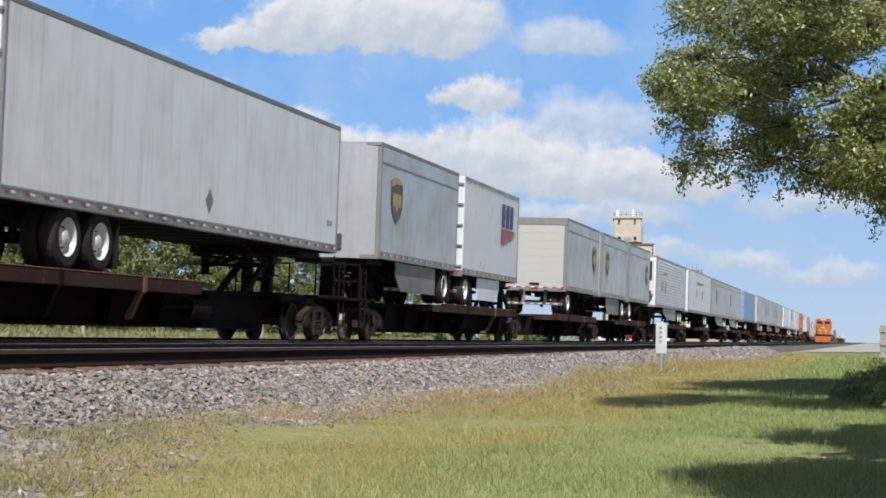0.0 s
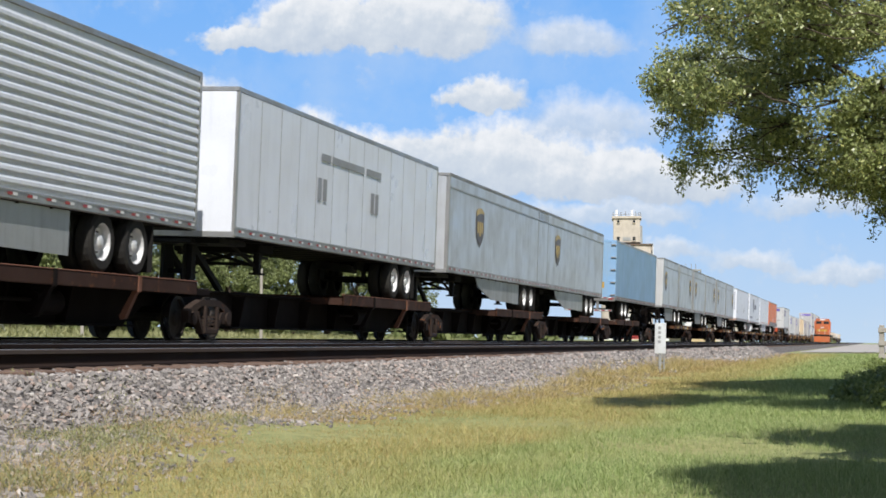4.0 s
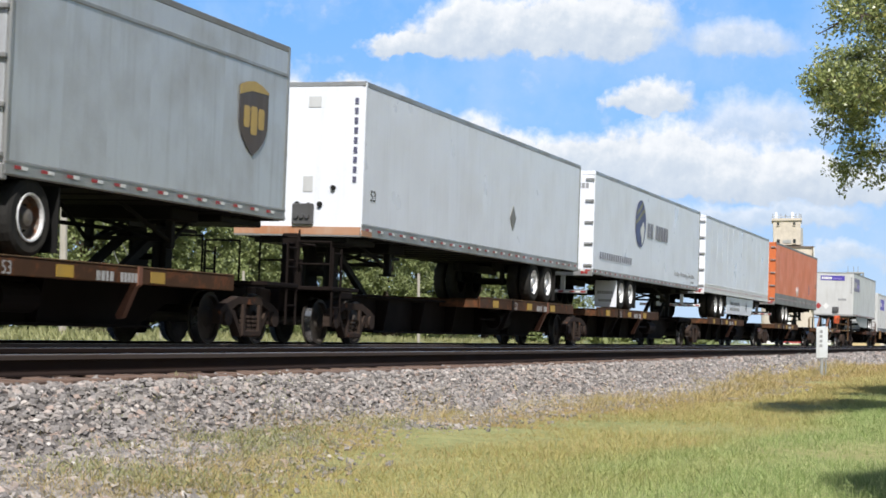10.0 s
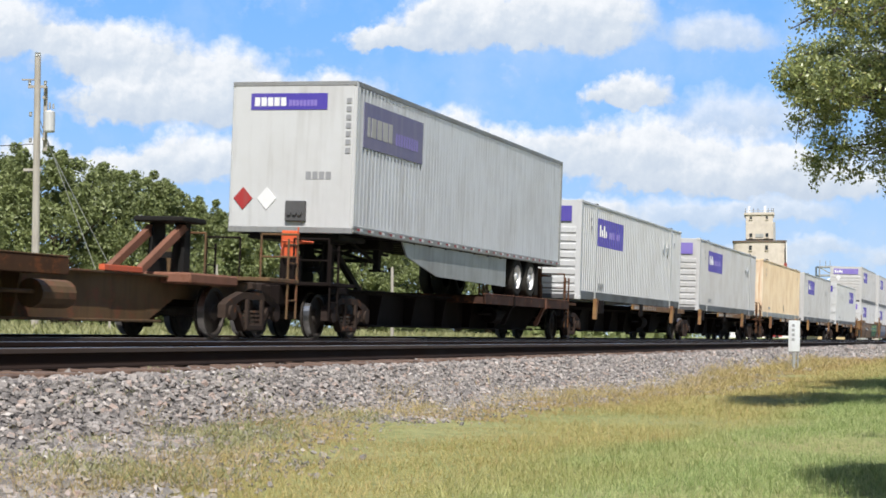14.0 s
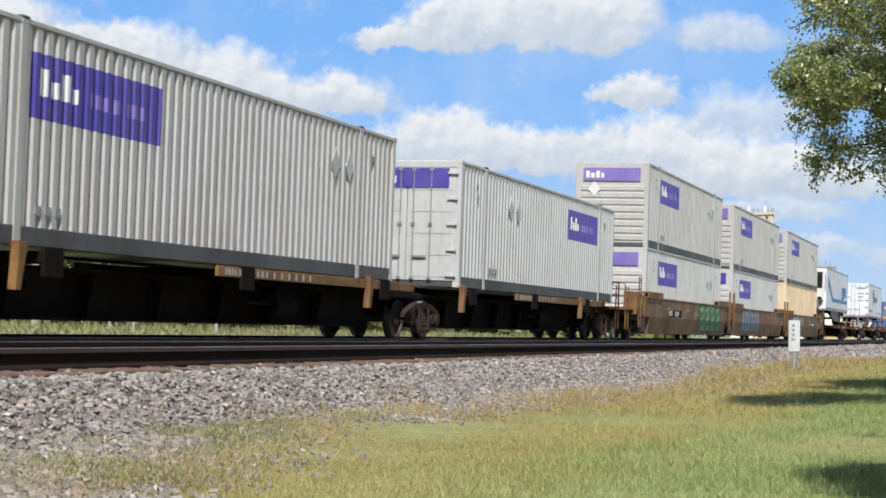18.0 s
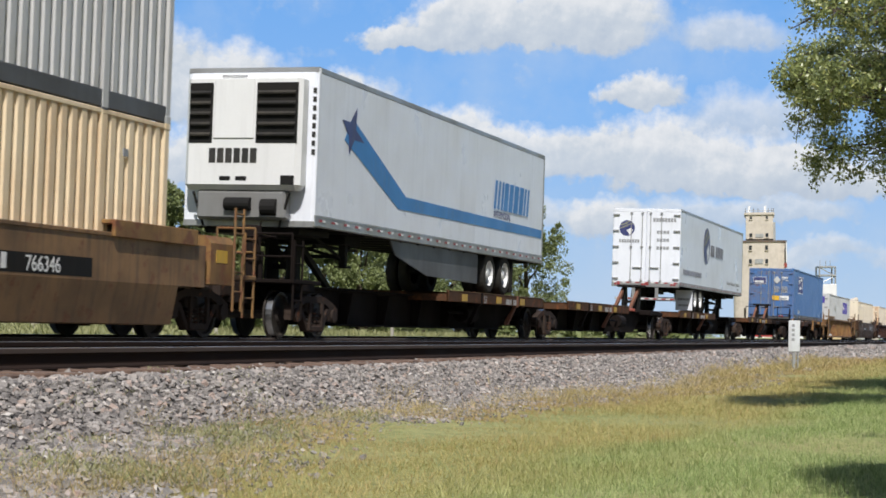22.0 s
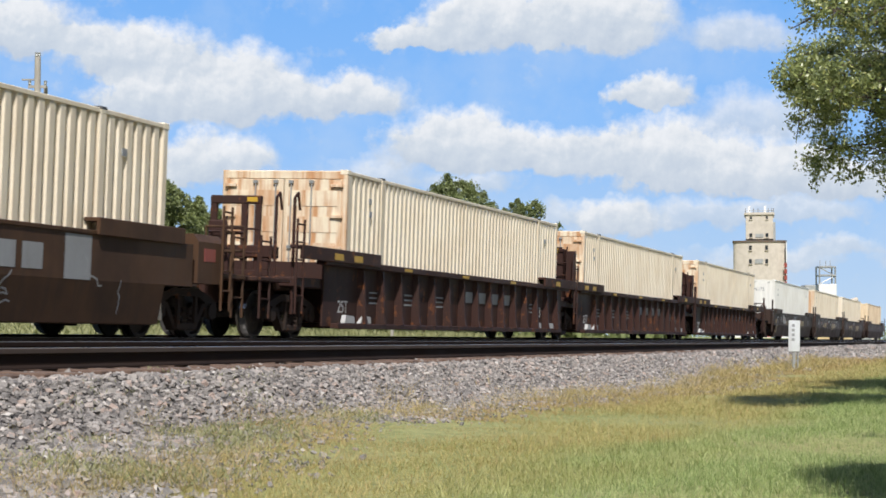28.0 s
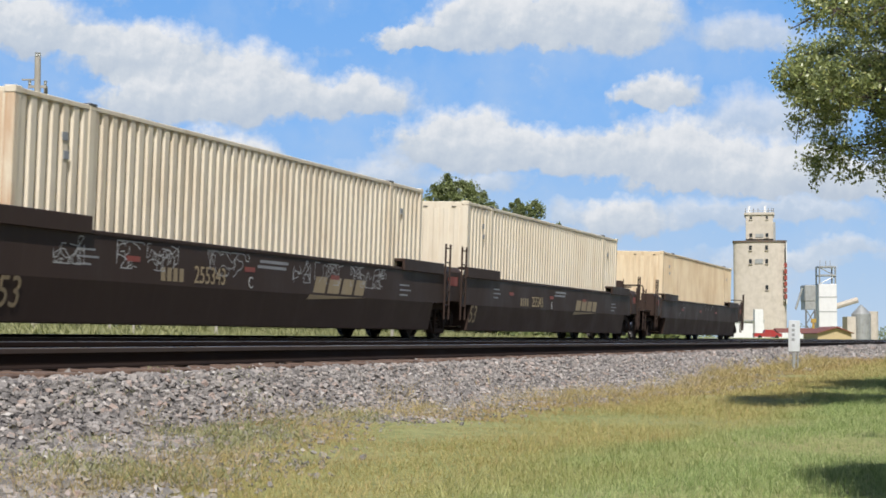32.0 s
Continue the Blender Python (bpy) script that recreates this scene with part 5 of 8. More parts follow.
def well_unit(s0, s1, style="smooth", mat=M_WELL_B, trim=None, ends="", label=""):
    """One well of an articulated double-stack car."""
    root = carried("well_car", s0, label, "railcar", "cars of the train")
    n, trim = s1 - s0, trim or mat
    a, b = 1.6, n - 1.6
    if style == "smooth":
        for sgn in (-1, 1):
            out = [(sgn * 1.33, 1.44), (sgn * 1.46, 1.44), (sgn * 1.46, 0.80), (sgn * 1.36, 0.22), (sgn * 1.20, 0.20), (sgn * 1.20, 0.26), (sgn * 1.33, 0.80)]
            sh = Shape().prism(out, a - 0.2, b + 0.2, "x")
            for e, d in ((a - 0.2, -1), (b + 0.2, 1)):
                sh.prism([(sgn * 1.33, 1.44), (sgn * 1.46, 1.44), (sgn * 1.46, 0.80), (sgn * 1.33, 0.80)], min(e, e + d * 0.9), max(e, e + d * 0.9), "x")
            part("side_sheet", sh, mat, root, "smooth folded side sheet")
            part("top_chord", Shape().box(a - 0.6, b + 0.6, min(sgn * 1.30, sgn * 1.48), max(sgn * 1.30, sgn * 1.48), 1.42, 1.48, 0.01), mat, root)
    else:
        for sgn in (-1, 1):
            part("side_sheet", Shape().box(a - 0.6, b + 0.6, min(sgn * 1.28, sgn * 1.32), max(sgn * 1.28, sgn * 1.32), 0.24, 1.40), mat, root)
            part("top_chord", Shape().box(a - 0.9, b + 0.9, min(sgn * 1.28, sgn * 1.48), max(sgn * 1.28, sgn * 1.48), 1.36, 1.48, 0.015), mat, root)
            part("bottom_chord", Shape().box(a - 0.2, b + 0.2, min(sgn * 1.28, sgn * 1.46), max(sgn * 1.28, sgn * 1.46), 0.20, 0.30, 0.012), mat, root)
        rib = shared("well_rib", lambda: Shape().prism([(-1.32, 0.30), (-1.50, 0.30), (-1.47, 0.45), (-1.41, 1.36), (-1.32, 1.36)], -0.05, 0.05, "x").prism([(-0.13, -1.32), (-0.05, -1.40), (0.05, -1.40), (0.13, -1.32)], 0.30, 1.36, "z"), mat)
        for i in range(1, 16):
            part("side_rib", rib, mat, root, at=(a + 0.2 + i * (b - a - 0.4) / 15, 0, 0))
        for x, wide in ((0.3, 0.55), (1.15, 0.6), (b - a - 2.4, 0.6), (b - a - 1.25, 0.75)):
            part("jack_pad", Shape().prism([(a + x, 0.31), (a + x + wide, 0.31), (a + x + wide - 0.06, 0.44), (a + x + 0.08, 0.46)], -1.41, -1.325), M_CHALK, root, "worn pale jacking pad")
    for x in (a, n / 2 - 0.6, b - 1.2):
        part("well_floor", Shape().box(x, x + 1.2, -1.25, 1.25, 0.2, 0.28), mat, root)
    for e in (0, 1):
        x0, x1 = (-0.35 if "a" not in ends else -0.9, a + 1.9) if e == 0 else (b - 1.9, n + (0.35 if "b" not in ends else 0.9))
        if style == "smooth":
            x0, x1 = (0.5, x1) if e == 0 else (x0, n - 0.5)
        for sgn in (-1, 1):
            if style == "smooth":
                h0, h1 = (-0.6, 0.32) if e == 0 else (n - 0.32, n + 0.6)
                hs = part("end_housing", Shape().prism([(sgn * 0.95, 0.86), (sgn * 1.46, 0.86), (sgn * 1.46, 1.5), (sgn * 1.36, 1.62), (sgn * 0.95, 1.62)], h0, h1, "x"), trim, root, "raised box at the car end")
                part("reflector", Shape().box(h0 + 0.2, h0 + 0.6, min(sgn * 1.46, sgn * 1.466), max(sgn * 1.46, sgn * 1.466), 1.2, 1.4), M_YELLOW if mat is M_WELL_Y else M_BROWNRED, hs)
            sh = Shape()
            sh.box(x0 + 0.4 * (e == 0), x1 - 0.4 * (e == 1), min(sgn * 1.26, sgn * 1.52), max(sgn * 1.26, sgn * 1.52), 1.60, 1.66, 0.01)
            sh.box(x0 + 0.4 * (e == 0), x1 - 0.4 * (e == 1), min(sgn * 1.46, sgn * 1.52), max(sgn * 1.46, sgn * 1.52), 1.42, 1.62, 0.01)
            part("walkway", sh, trim, root, "raised end walkway")
        c = 0 if e == 0 else n
        i0, i1 = (c - 0.3, a - 0.05) if e == 0 else (b + 0.05, c + 0.3)
        part("end_frame", Shape().box(i0, i1, -1.28, 1.28, 0.92, 1.1, 0.02).box(i0, i1, -0.4, 0.4, 0.62, 0.92, 0.02).box(i1 - 0.12 if e == 0 else i0, i1 if e == 0 else i0 + 0.12, -1.3, 1.3, 0.3, 1.42), mat, root)
        ladder(root, (-0.75 if e == 0 else n + 0.45) if style == "smooth" else (x0 + 0.15) if e == 0 else (x1 - 0.5), -1.5, 0.45, 2.1, trim, 0.32)
    mk = Shape()
    for x in (4.6, 8.6, 12.4):
        mk.box(x, x + 0.4, -1.466, -1.46, 1.1, 1.18)
    if style == "smooth":
        part("reflector", mk, M_YELLOW if mat is M_WELL_Y else M_BROWNRED, root, "faded side reflectors")
    truck(root, 0.0)
    part("articulation", Shape().box(-0.5, 0.5, -1.0, 1.0, 0.84, 1.05, 0.03), mat, root)
    if style != "smooth" and trim is M_WELL_R and "a" in ends:
        st = part("bridge_stand", Shape().box(-0.25, -0.13, -0.56, 0.42, 2.38, 2.53, 0.015).box(-0.24, -0.16, -0.56, -0.45, 1.1, 2.4, 0.012).box(-0.24, -0.16, 0.30, 0.42, 1.1, 2.4, 0.012)
                  .box(-0.24, -0.16, -0.30, -0.18, 1.1, 2.4, 0.012).box(-0.3, 0.1, -0.8, 0.42, 1.42, 1.64, 0.02), trim, root, "oxide red upright stand")
        part("cross_brace", Shape().box(-0.28, -0.2, -0.75, 0.4, 1.1, 1.2, 0.01).box(-0.28, -0.2, -0.75, -0.6, 1.2, 1.42, 0.01).box(-0.28, -0.2, 0.1, 0.25, 1.2, 1.42, 0.01), trim, st)
        part("reflector", Shape().box(-0.256, -0.25, -0.5, -0.3, 2.42, 2.5), M_YELLOW, st)
        grab = Shape()
        for y in (-0.85, -1.2):
            grab.tube((-0.2, y, 0.44), (-0.2, y, 2.5), 0.03, n=7).tube((-0.2, y, 2.5), (-0.05, y, 2.6), 0.025, n=7).tube((-0.05, y, 2.6), (0.05, y, 2.3), 0.025, n=7)
        part("handrail", grab, trim, root)
    elif style != "smooth" and trim is M_WELL_R:
        st = part("bridge_stand", Shape().box(0.25, 0.31, -0.50, -0.39, 1.1, 2.65, 0.012).box(0.25, 0.31, -0.99, -0.84, 1.1, 2.65, 0.012).box(0.25, 0.31, -0.84, -0.50, 2.40, 2.65, 0.012)
                  .box(0.25, 0.31, -0.84, -0.50, 1.98, 2.10, 0.012).box(0.25, 0.31, -0.84, -0.50, 1.55, 1.78, 0.012).box(0.25, 0.62, -1.02, -0.98, 1.1, 2.6, 0.012)
                  .box(0.1, 0.7, -1.4, -0.3, 1.04, 1.2, 0.02), trim, root, "oxide red upright stand")
        part("side_column", Shape().box(0.55, 0.63, -1.32, -1.02, 1.2, 2.55, 0.012).box(0.3, 0.55, -1.32, -1.28, 1.2, 2.5, 0.012), trim, st)
        part("reflector", Shape().box(0.244, 0.25, -0.88, -0.72, 2.47, 2.60), M_YELLOW, st)
        lettering("IBC", 0.13, M_SIGNW, st, 0.246, -0.43, 2.49, "end")
        ladder(root, 0.2, -1.15, 0.42, 2.66, trim, 0.42, "y")
    if "a" in ends:
        car_end(root, -0.3, 1, trim)
    if "b" in ends:
        truck(root, n)
        car_end(root, n + 0.3, -1, trim)
    return root


def clip_low(poly, z, keep_above):
    """The part of an (x, z) outline above or below a height."""
    out = []
    for (x0, z0), (x1, z1) in zip(poly, poly[1:] + poly[:1]):
        a, b = (z0 >= z) == keep_above, (z1 >= z) == keep_above
        if a:
            out.append((x0, z0))
        if a != b:
            k = (z - z0) / (z1 - z0)
            out.append((x0 + k * (x1 - x0), z))
    return out


def decal(root, name, polys, mat, lift=0.003, label="", flat=None):
    """Paint on a folded side sheet."""
    sh = Shape()
    for poly in polys:
        if flat is not None:
            sh.add([(x, flat - lift, z) for x, z in poly], [tuple(range(len(poly)))])
            continue
        for above in (True, False):
            p = clip_low(list(poly), 0.80, above)
            if len(p) > 2:
                sh.add([(x, (-1.46 if z >= 0.8 else -1.46 + (0.8 - z) * 0.1724) - lift, z) for x, z in p], [tuple(range(len(p)))])
    return part(name, sh, mat, root, label)


def scrawl(root, seed, x0, x1, z0, z1, count, mat, lift=0.004, fat=0.018, flat=None):
    """Loose hand-drawn lines."""
    rng, polys = np.random.default_rng(seed), []
    for i in range(count):
        x, z, a = rng.uniform(x0, x1), rng.uniform(z0, z1), rng.uniform(0, 6.28)
        for k in range(rng.integers(4, 12)):
            a += rng.normal() * 0.9
            nx, nz = min(x1, max(x0, x + 0.11 * math.cos(a))), min(z1, max(z0, z + 0.09 * math.sin(a)))
            d = Vector((nx - x, nz - z))
            if d.length > 0.01:
                o = Vector((-d.y, d.x)).normalized() * fat * 0.5
                polys.append([(x + o.x, z + o.y), (nx + o.x, nz + o.y), (nx - o.x, nz - o.y), (x - o.x, z - o.y)])
            x, z = nx, nz
    decal(root, "scrawl", polys, mat, lift, flat=flat)


def wild_letters(root, seed, x0, x1, count, fill, shine, edge, z0=0.3, z1=1.40, flat=None):
    """A row of angular painted forms with bright facets and a dark edge."""
    rng = np.random.default_rng(seed)
    w = (x1 - x0) / count
    body, lit, dark, gaps = [], [], [], []
    for i in range(count):
        x = x0 + i * w
        j = lambda k=0.16: rng.uniform(-k, k) * w
        out = [(x + j(), z0 + rng.uniform(0, 0.12)), (x + 0.45 * w + j(), z0 + 0.06), (x + 0.5 * w + j(), z0 + 0.38), (x + 0.62 * w + j(), z0 + 0.02), (x + w + j(), z0 + rng.uniform(0, 0.14)),
               (x + 0.93 * w + j(), z0 + 0.62), (x + w + j(), z1 - rng.uniform(0, 0.1)), (x + 0.55 * w + j(), z1), (x + 0.45 * w, z1 - 0.25), (x + 0.3 * w + j(), z1 - 0.02), (x + 0.02 * w + j(), z1 - 0.1), (x + 0.12 * w, z0 + 0.6)]
        body.append(out)
        dark.append([(x + w / 2 + (a - x - w / 2) * 1.10, (z0 + z1) / 2 + (b - (z0 + z1) / 2) * 1.05) for a, b in out])
        for q in range(4):
            bx, bz = x + rng.uniform(0.05, 0.95) * w, rng.uniform(z0, z1)
            dx, dz = rng.uniform(-0.5, 0.5) * w, rng.uniform(-0.35, 0.35)
            gaps.append([(bx, bz), (bx + 0.07 * w, bz + 0.02), (bx + dx, min(z1, max(z0, bz + dz)))])
        lit.append([(x + 0.1 * w, z1 - 0.18), (x + 0.55 * w, z1 - 0.05), (x + 0.8 * w, z1 - 0.1), (x + 0.3 * w, z1 - 0.3)])
        lit.append([(x + 0.3 * w + j(), z0 + 0.42), (x + 0.85 * w, z0 + 0.62), (x + 0.8 * w, z0 + 0.72), (x + 0.25 * w, z0 + 0.55)])
        lit.append([(x + 0.65 * w, z0 + 0.1), (x + 0.95 * w, z0 + 0.14), (x + 0.75 * w, z0 + 0.36)])
    decal(root, "graffiti_edge", dark, edge, 0.003, flat=flat)
    decal(root, "graffiti", body, fill, 0.006, "spray-painted angular letter forms", flat=flat)
    decal(root, "graffiti_facet", lit, shine, 0.009, flat=flat)
    decal(root, "graffiti_gap", gaps, edge, 0.012, flat=flat)


def block(x0, x1, z0, z1, slant=0.0):
    return [(x0, z0), (x1, z0), (x1 + slant, z1), (x0 + slant, z1)]


def bar_row(x, z, h, sizes, slant=0.0):
    out = []
    for gap, w in sizes:
        x += gap
        out.append(block(x, x + w, z, z + h, slant))
        x += w
    return out


def well_marks(root, kind, seed):
    if kind in "ACB":
        lettering("53", 0.58, M_TANTXT, root, 1.35, -1.400, 0.40, "side", 9.8)
        decal(root, "stencil", bar_row(5.6, 0.86, 0.2, [(0.06, 0.14)] * 4), M_TANTXT)
        lettering("255343", 0.38, M_TANTXT, root, 6.75, -1.466, 0.86)
        lettering(kind, 0.27, M_CHALK, root, 8.75, -1.466, 0.84)
        decal(root, "logo_mark", bar_row(11.55, 0.84, 0.29, [(0.0, 0.55), (0.12, 0.58), (0.12, 0.55), (0.12, 0.5)], 0.14) + [[(11.3, 0.71), (14.3, 0.80), (11.4, 0.80)]], M_TANTXT)
        decal(root, "stencil", [block(9.2, 10.4, 1.27, 1.32), block(9.1, 10.3, 1.18, 1.23), block(16.2, 16.8, 1.1, 1.13), block(16.2, 16.9, 1.0, 1.03), block(16.2, 16.7, 0.9, 0.93), block(3.2, 3.7, 1.2, 1.23), block(3.2, 3.8, 1.1, 1.13), block(3.2, 3.6, 1.0, 1.03)], M_GREYTXT)
        if kind == "A":
            decal(root, "overpaint", [[(4.2, 1.02), (4.4, 1.36), (4.75, 1.4), (4.8, 1.26), (5.2, 1.25), (5.5, 1.05), (5.4, 0.86), (4.7, 0.9)]], M_CHALK, 0.005, "patch of grey overpaint")
            scrawl(root, seed, 5.6, 6.6, 0.95, 1.4, 3, M_CHALK)
            scrawl(root, seed + 3, 1.8, 2.5, 0.93, 1.25, 6, M_CHALK, fat=0.02)
            decal(root, "reflector", [block(1.25, 1.5, 0.92, 1.14)], M_YELLOW, 0.004)
        if kind == "C":
            for k, (a, b) in enumerate(((2.6, 3.4), (4.3, 5.1), (5.2, 6.2), (7.2, 9.0), (10.6, 11.4), (11.6, 13.0), (13.4, 14.6), (14.6, 15.4))):
                scrawl(root, seed + k, a, b, 1.0, 1.38, 11, M_CHALK, fat=0.016)
    elif kind == "G":
        scrawl(root, seed, 3.0, 12.0, 0.9, 1.4, 6, M_CHALK)
    elif kind == "K":
        p = decal(root, "number_board", [block(5.6, 9.6, 0.84, 1.10)], M_BLACK, 0.003, "black board with white marks")
        decal(root, "stencil", bar_row(5.75, 0.88, 0.18, [(0.08, 0.16)] * 4 + [(0.3, 0.15)] + [(0.08, 0.15)] * 5), M_CHALK, 0.006)
        decal(root, "logo_mark", [block(12.15, 12.6, 0.9, 1.24), block(12.75, 13.2, 0.9, 1.24), block(13.35, 13.85, 0.9, 1.24)], M_GREYTXT, 0.005)
        scrawl(root, seed, 3.6, 6.0, 0.35, 1.3, 6, M_GREYTXT, fat=0.03)
        scrawl(root, seed + 1, 11.8, 16.0, 0.35, 1.3, 8, M_GREYTXT, fat=0.025)
        for a, b, lo in ((14.4, 15.1, 0.8), (12.0, 12.3, 0.9)):
            decal(root, "overpaint", [block(a, b, lo, 1.4)], M_GREYTXT, 0.003, "grey patch of overpaint")
        decal(root, "scratch", [[(9.7, 1.3), (11.0, 1.16), (12.0, 1.2), (12.0, 1.185), (11.0, 1.14), (9.7, 1.285)]], M_BLACK, 0.004)
    elif kind == "Y1":
        decal(root, "number_board", [block(4.7, 7.5, 0.84, 1.10)], M_BLACK, 0.003, "black board with white marks")
        decal(root, "stencil", bar_row(4.8, 0.88, 0.2, [(0.06, 0.13)] * 4), M_SIGNW, 0.006)
        lettering("766346", 0.29, M_SIGNW, root, 6.0, -1.468, 0.87)
        lettering("A", 0.26, M_BLACKTXT, root, 8.7, -1.466, 0.9)
        decal(root, "stencil", bar_row(10.1, 0.98, 0.05, [(0.05, 0.16)] * 6), M_GREYTXT)
        wild_letters(root, seed, 11.4, 16.6, 4, M_GREEN, M_LIME, M_BLACK)
        scrawl(root, seed, 9.9, 11.0, 0.4, 1.35, 6, M_CHALK)
        scrawl(root, seed + 2, 2.5, 5.0, 0.9, 1.4, 3, M_BLACKTXT)
    elif kind == "Y2":
        wild_letters(root, seed, 3.4, 9.2, 6, M_SKYBLUE, M_CHALK, M_NAVY, 0.35, 1.36)
        decal(root, "logo_mark", [block(10.2, 10.9, 0.62, 1.34), block(11.4, 12.1, 0.62, 1.34), block(12.6, 13.3, 0.66, 1.34)], M_BROWNRED, 0.005)
        scrawl(root, seed, 13.2, 16.6, 0.5, 1.38, 9, M_CHALK, fat=0.014)
    elif kind == "Y3":
        wild_letters(root, seed, 3.6, 6.2, 3, M_CHALK, M_SIGNW, M_BLACK, 0.4, 1.38)
        wild_letters(root, seed + 4, 6.4, 8.6, 3, M_GREYTXT, M_CHALK, M_BLACK, 0.5, 1.36)
        decal(root, "number_board", [block(12.2, 15.2, 0.84, 1.10)], M_BLACK, 0.003, "black board with white marks")
        decal(root, "stencil", bar_row(12.3, 0.88, 0.2, [(0.06, 0.13)] * 4), M_SIGNW, 0.006)
        lettering("766346", 0.29, M_SIGNW, root, 13.5, -1.468, 0.87)
        scrawl(root, seed, 2.0, 3.4, 0.4, 1.2, 4, M_BLACKTXT)
    elif kind == "R":
        lettering("25T", 0.33, M_CHALK, root, 1.72, -1.325, 0.5)
        lettering("53", 0.38, M_CHALK, root, 16.2, -1.325, 0.6)
        decal(root, "logo_mark", [block(9.7 + 1.05 * k, 10.3 + 1.05 * k, 0.85, 1.1, 0.1) for k in range(4)], M_GREYTXT, flat=-1.322)
        decal(root, "stencil", [block(x, x + 0.5, z, z + 0.03) for x in (3.4, 5.5, 7.6, 15.4) for z in (0.7, 0.8, 0.9)], M_GREYTXT, flat=-1.322)
        decal(root, "reflector", [block(x, x + 0.5, 1.39, 1.45) for x in (5.0, 9.0, 13.0)], M_YELLOW, flat=-1.482)
        decal(root, "reflector", [block(x, x + 0.45, 1.46, 1.58) for x in (1.0, 2.0, 17.4)], M_YELLOW, flat=-1.522)


# cars, by truck centres along the train
def spine_set(trucks, decks, **kw):
    for i, (a, b, d) in enumerate(zip(trucks, trucks[1:], decks)):
        # the empty unit keeps its own colour, loaded ones get the shade-darkened paint
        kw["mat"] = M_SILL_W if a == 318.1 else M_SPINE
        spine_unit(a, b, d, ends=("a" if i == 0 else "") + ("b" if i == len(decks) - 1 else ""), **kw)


spine_set((-15.0, 2.8, 20.5, 38.0), ("near", "near", "near"))
spine_set((42.3, 60.6, 78.8, 96.4), ("mid", "mid", "mid"))
spine_set((100.8, 117.7, 135.2, 152.4, 169.4, 186.0), ("far", "far", "far", "far", "near"))
spine_set((190.4, 208.3, 226.6, 244.0), ("mid", "mid", "mid"), edge=M_DECK, label="brown spine car unit with a rusty wheel deck")
spine_set((248.5, 265.2, 282.7, 300.2, 318.1, 334.4), ("far", "near", "near", "near", "near"), edge=M_DECK, label="brown spine car unit with yellow reflectors on its deck")
spine_unit(338.9, 356.9, "far", ends="a")
spine_set((356.9, 375.5, 393.3), ("", ""), edge=M_SPINE_Y, boxes=True, stand=False, label="mustard spine car unit under a container")
spine_set((397.3, 414.9, 433.8, 451.5), ("", "", ""), edge=M_SPINE_Y, boxes=True, stand=False, label="mustard spine car unit under a container")
for i, (a, b) in enumerate(((455.8, 475.4), (475.4, 495.0), (495.0, 514.2))):
    well_marks(well_unit(a, b, "smooth", M_WELL_Y, M_SPINE_Y, ("a", "", "b")[i], "tan and brown well car with graffiti on its side"), ("Y1", "Y2", "Y3")[i], 20 + i)
spine_set((519.1, 536.0, 553.5, 571.8, 588.9), ("far", "near", "near", "near"), edge=M_DECK)
spine_unit(588.9, 605.7, "near", boxes=True, stand=False, ends="b")
well_unit(610.7, 630.3, "ribbed", M_SPINE_Y, M_SPINE_Y, "ab", "mustard well car with ribbed sides")
well_marks(well_unit(634.6, 653.3, "smooth", M_WELL_K, M_WELL_K, "ab", "weathered brown well car with smooth sides"), "K", 31)
for i, (a, b) in enumerate(((657.5, 677.3), (677.3, 697.0), (697.0, 716.4))):
    well_marks(well_unit(a, b, "ribbed", M_WELL_R, M_WELL_R, ("a", "", "b")[i], "oxide red well car with ribbed sides and white jacking pads"), "R", 40 + i)
for i, (a, b) in enumerate(((720.9, 740.6), (740.6, 760.4), (760.4, 780.0))):
    well_marks(well_unit(a, b, "smooth", M_WELL_B, M_WELL_B, ("a", "", "b")[i], "dark brown well car with chalk scrawls on smooth sides"), "ACB"[i], 50 + 7 * i)
well_marks(well_unit(784.3, 803.8, "smooth", M_WELL_B, M_WELL_B, "ab", "dark brown well car at the end of the train"), "G", 77)

# trailers
trailer(-13.0, "light grey aluminium box trailer with a dark top rail", front_near=False, mat=M_GREY, rail=M_RAILM, top_rail=M_DARKRAIL)
trailer(4.6, "light grey aluminium box trailer with a dark top rail", front_near=False, mat=M_GREY, rail=M_RAILM, top_rail=M_DARKRAIL)
white_wheels = trailer(22.5, "light grey aluminium box trailer with white steel wheels", front_near=False, mat=M_GREY, rail=M_RAILM, top_rail=M_DARKRAIL, axles=[2.38, 3.57])
bars(white_wheels, "stencil", 15.35, 2.62, [(0.0, 0.06), (0.03, 0.06), (0.05, 0.06), (0.03, 0.06)], 0.13, M_GREYTXT, -1.3)


def side_diamond(r, x, z, mat, h=0.24):
    part("placard_holder", Shape().prism([(x, z - h), (x + h * 0.8, z), (x, z + h), (x - h * 0.8, z)], -1.306, -1.297), mat, r, "grey diamond placard holder")


def pup(s, front, label="short grey box trailer with a brown and gold badge", **kw):
    """A 28 foot trailer."""
    kw.setdefault("skirt", M_DARKRAIL if front else None)
    r = trailer(s, label, 8.4, front, "flat", M_SHEET, M_RAILM, M_DARKRAIL, 0.2, wheels=1, cap=0.42, z0=2.08, z1=5.0, curved=front, rim=M_RIM2, **kw)
    shield(r, 1.5 if front else 7.02, 3.63, 1.2)
    return r


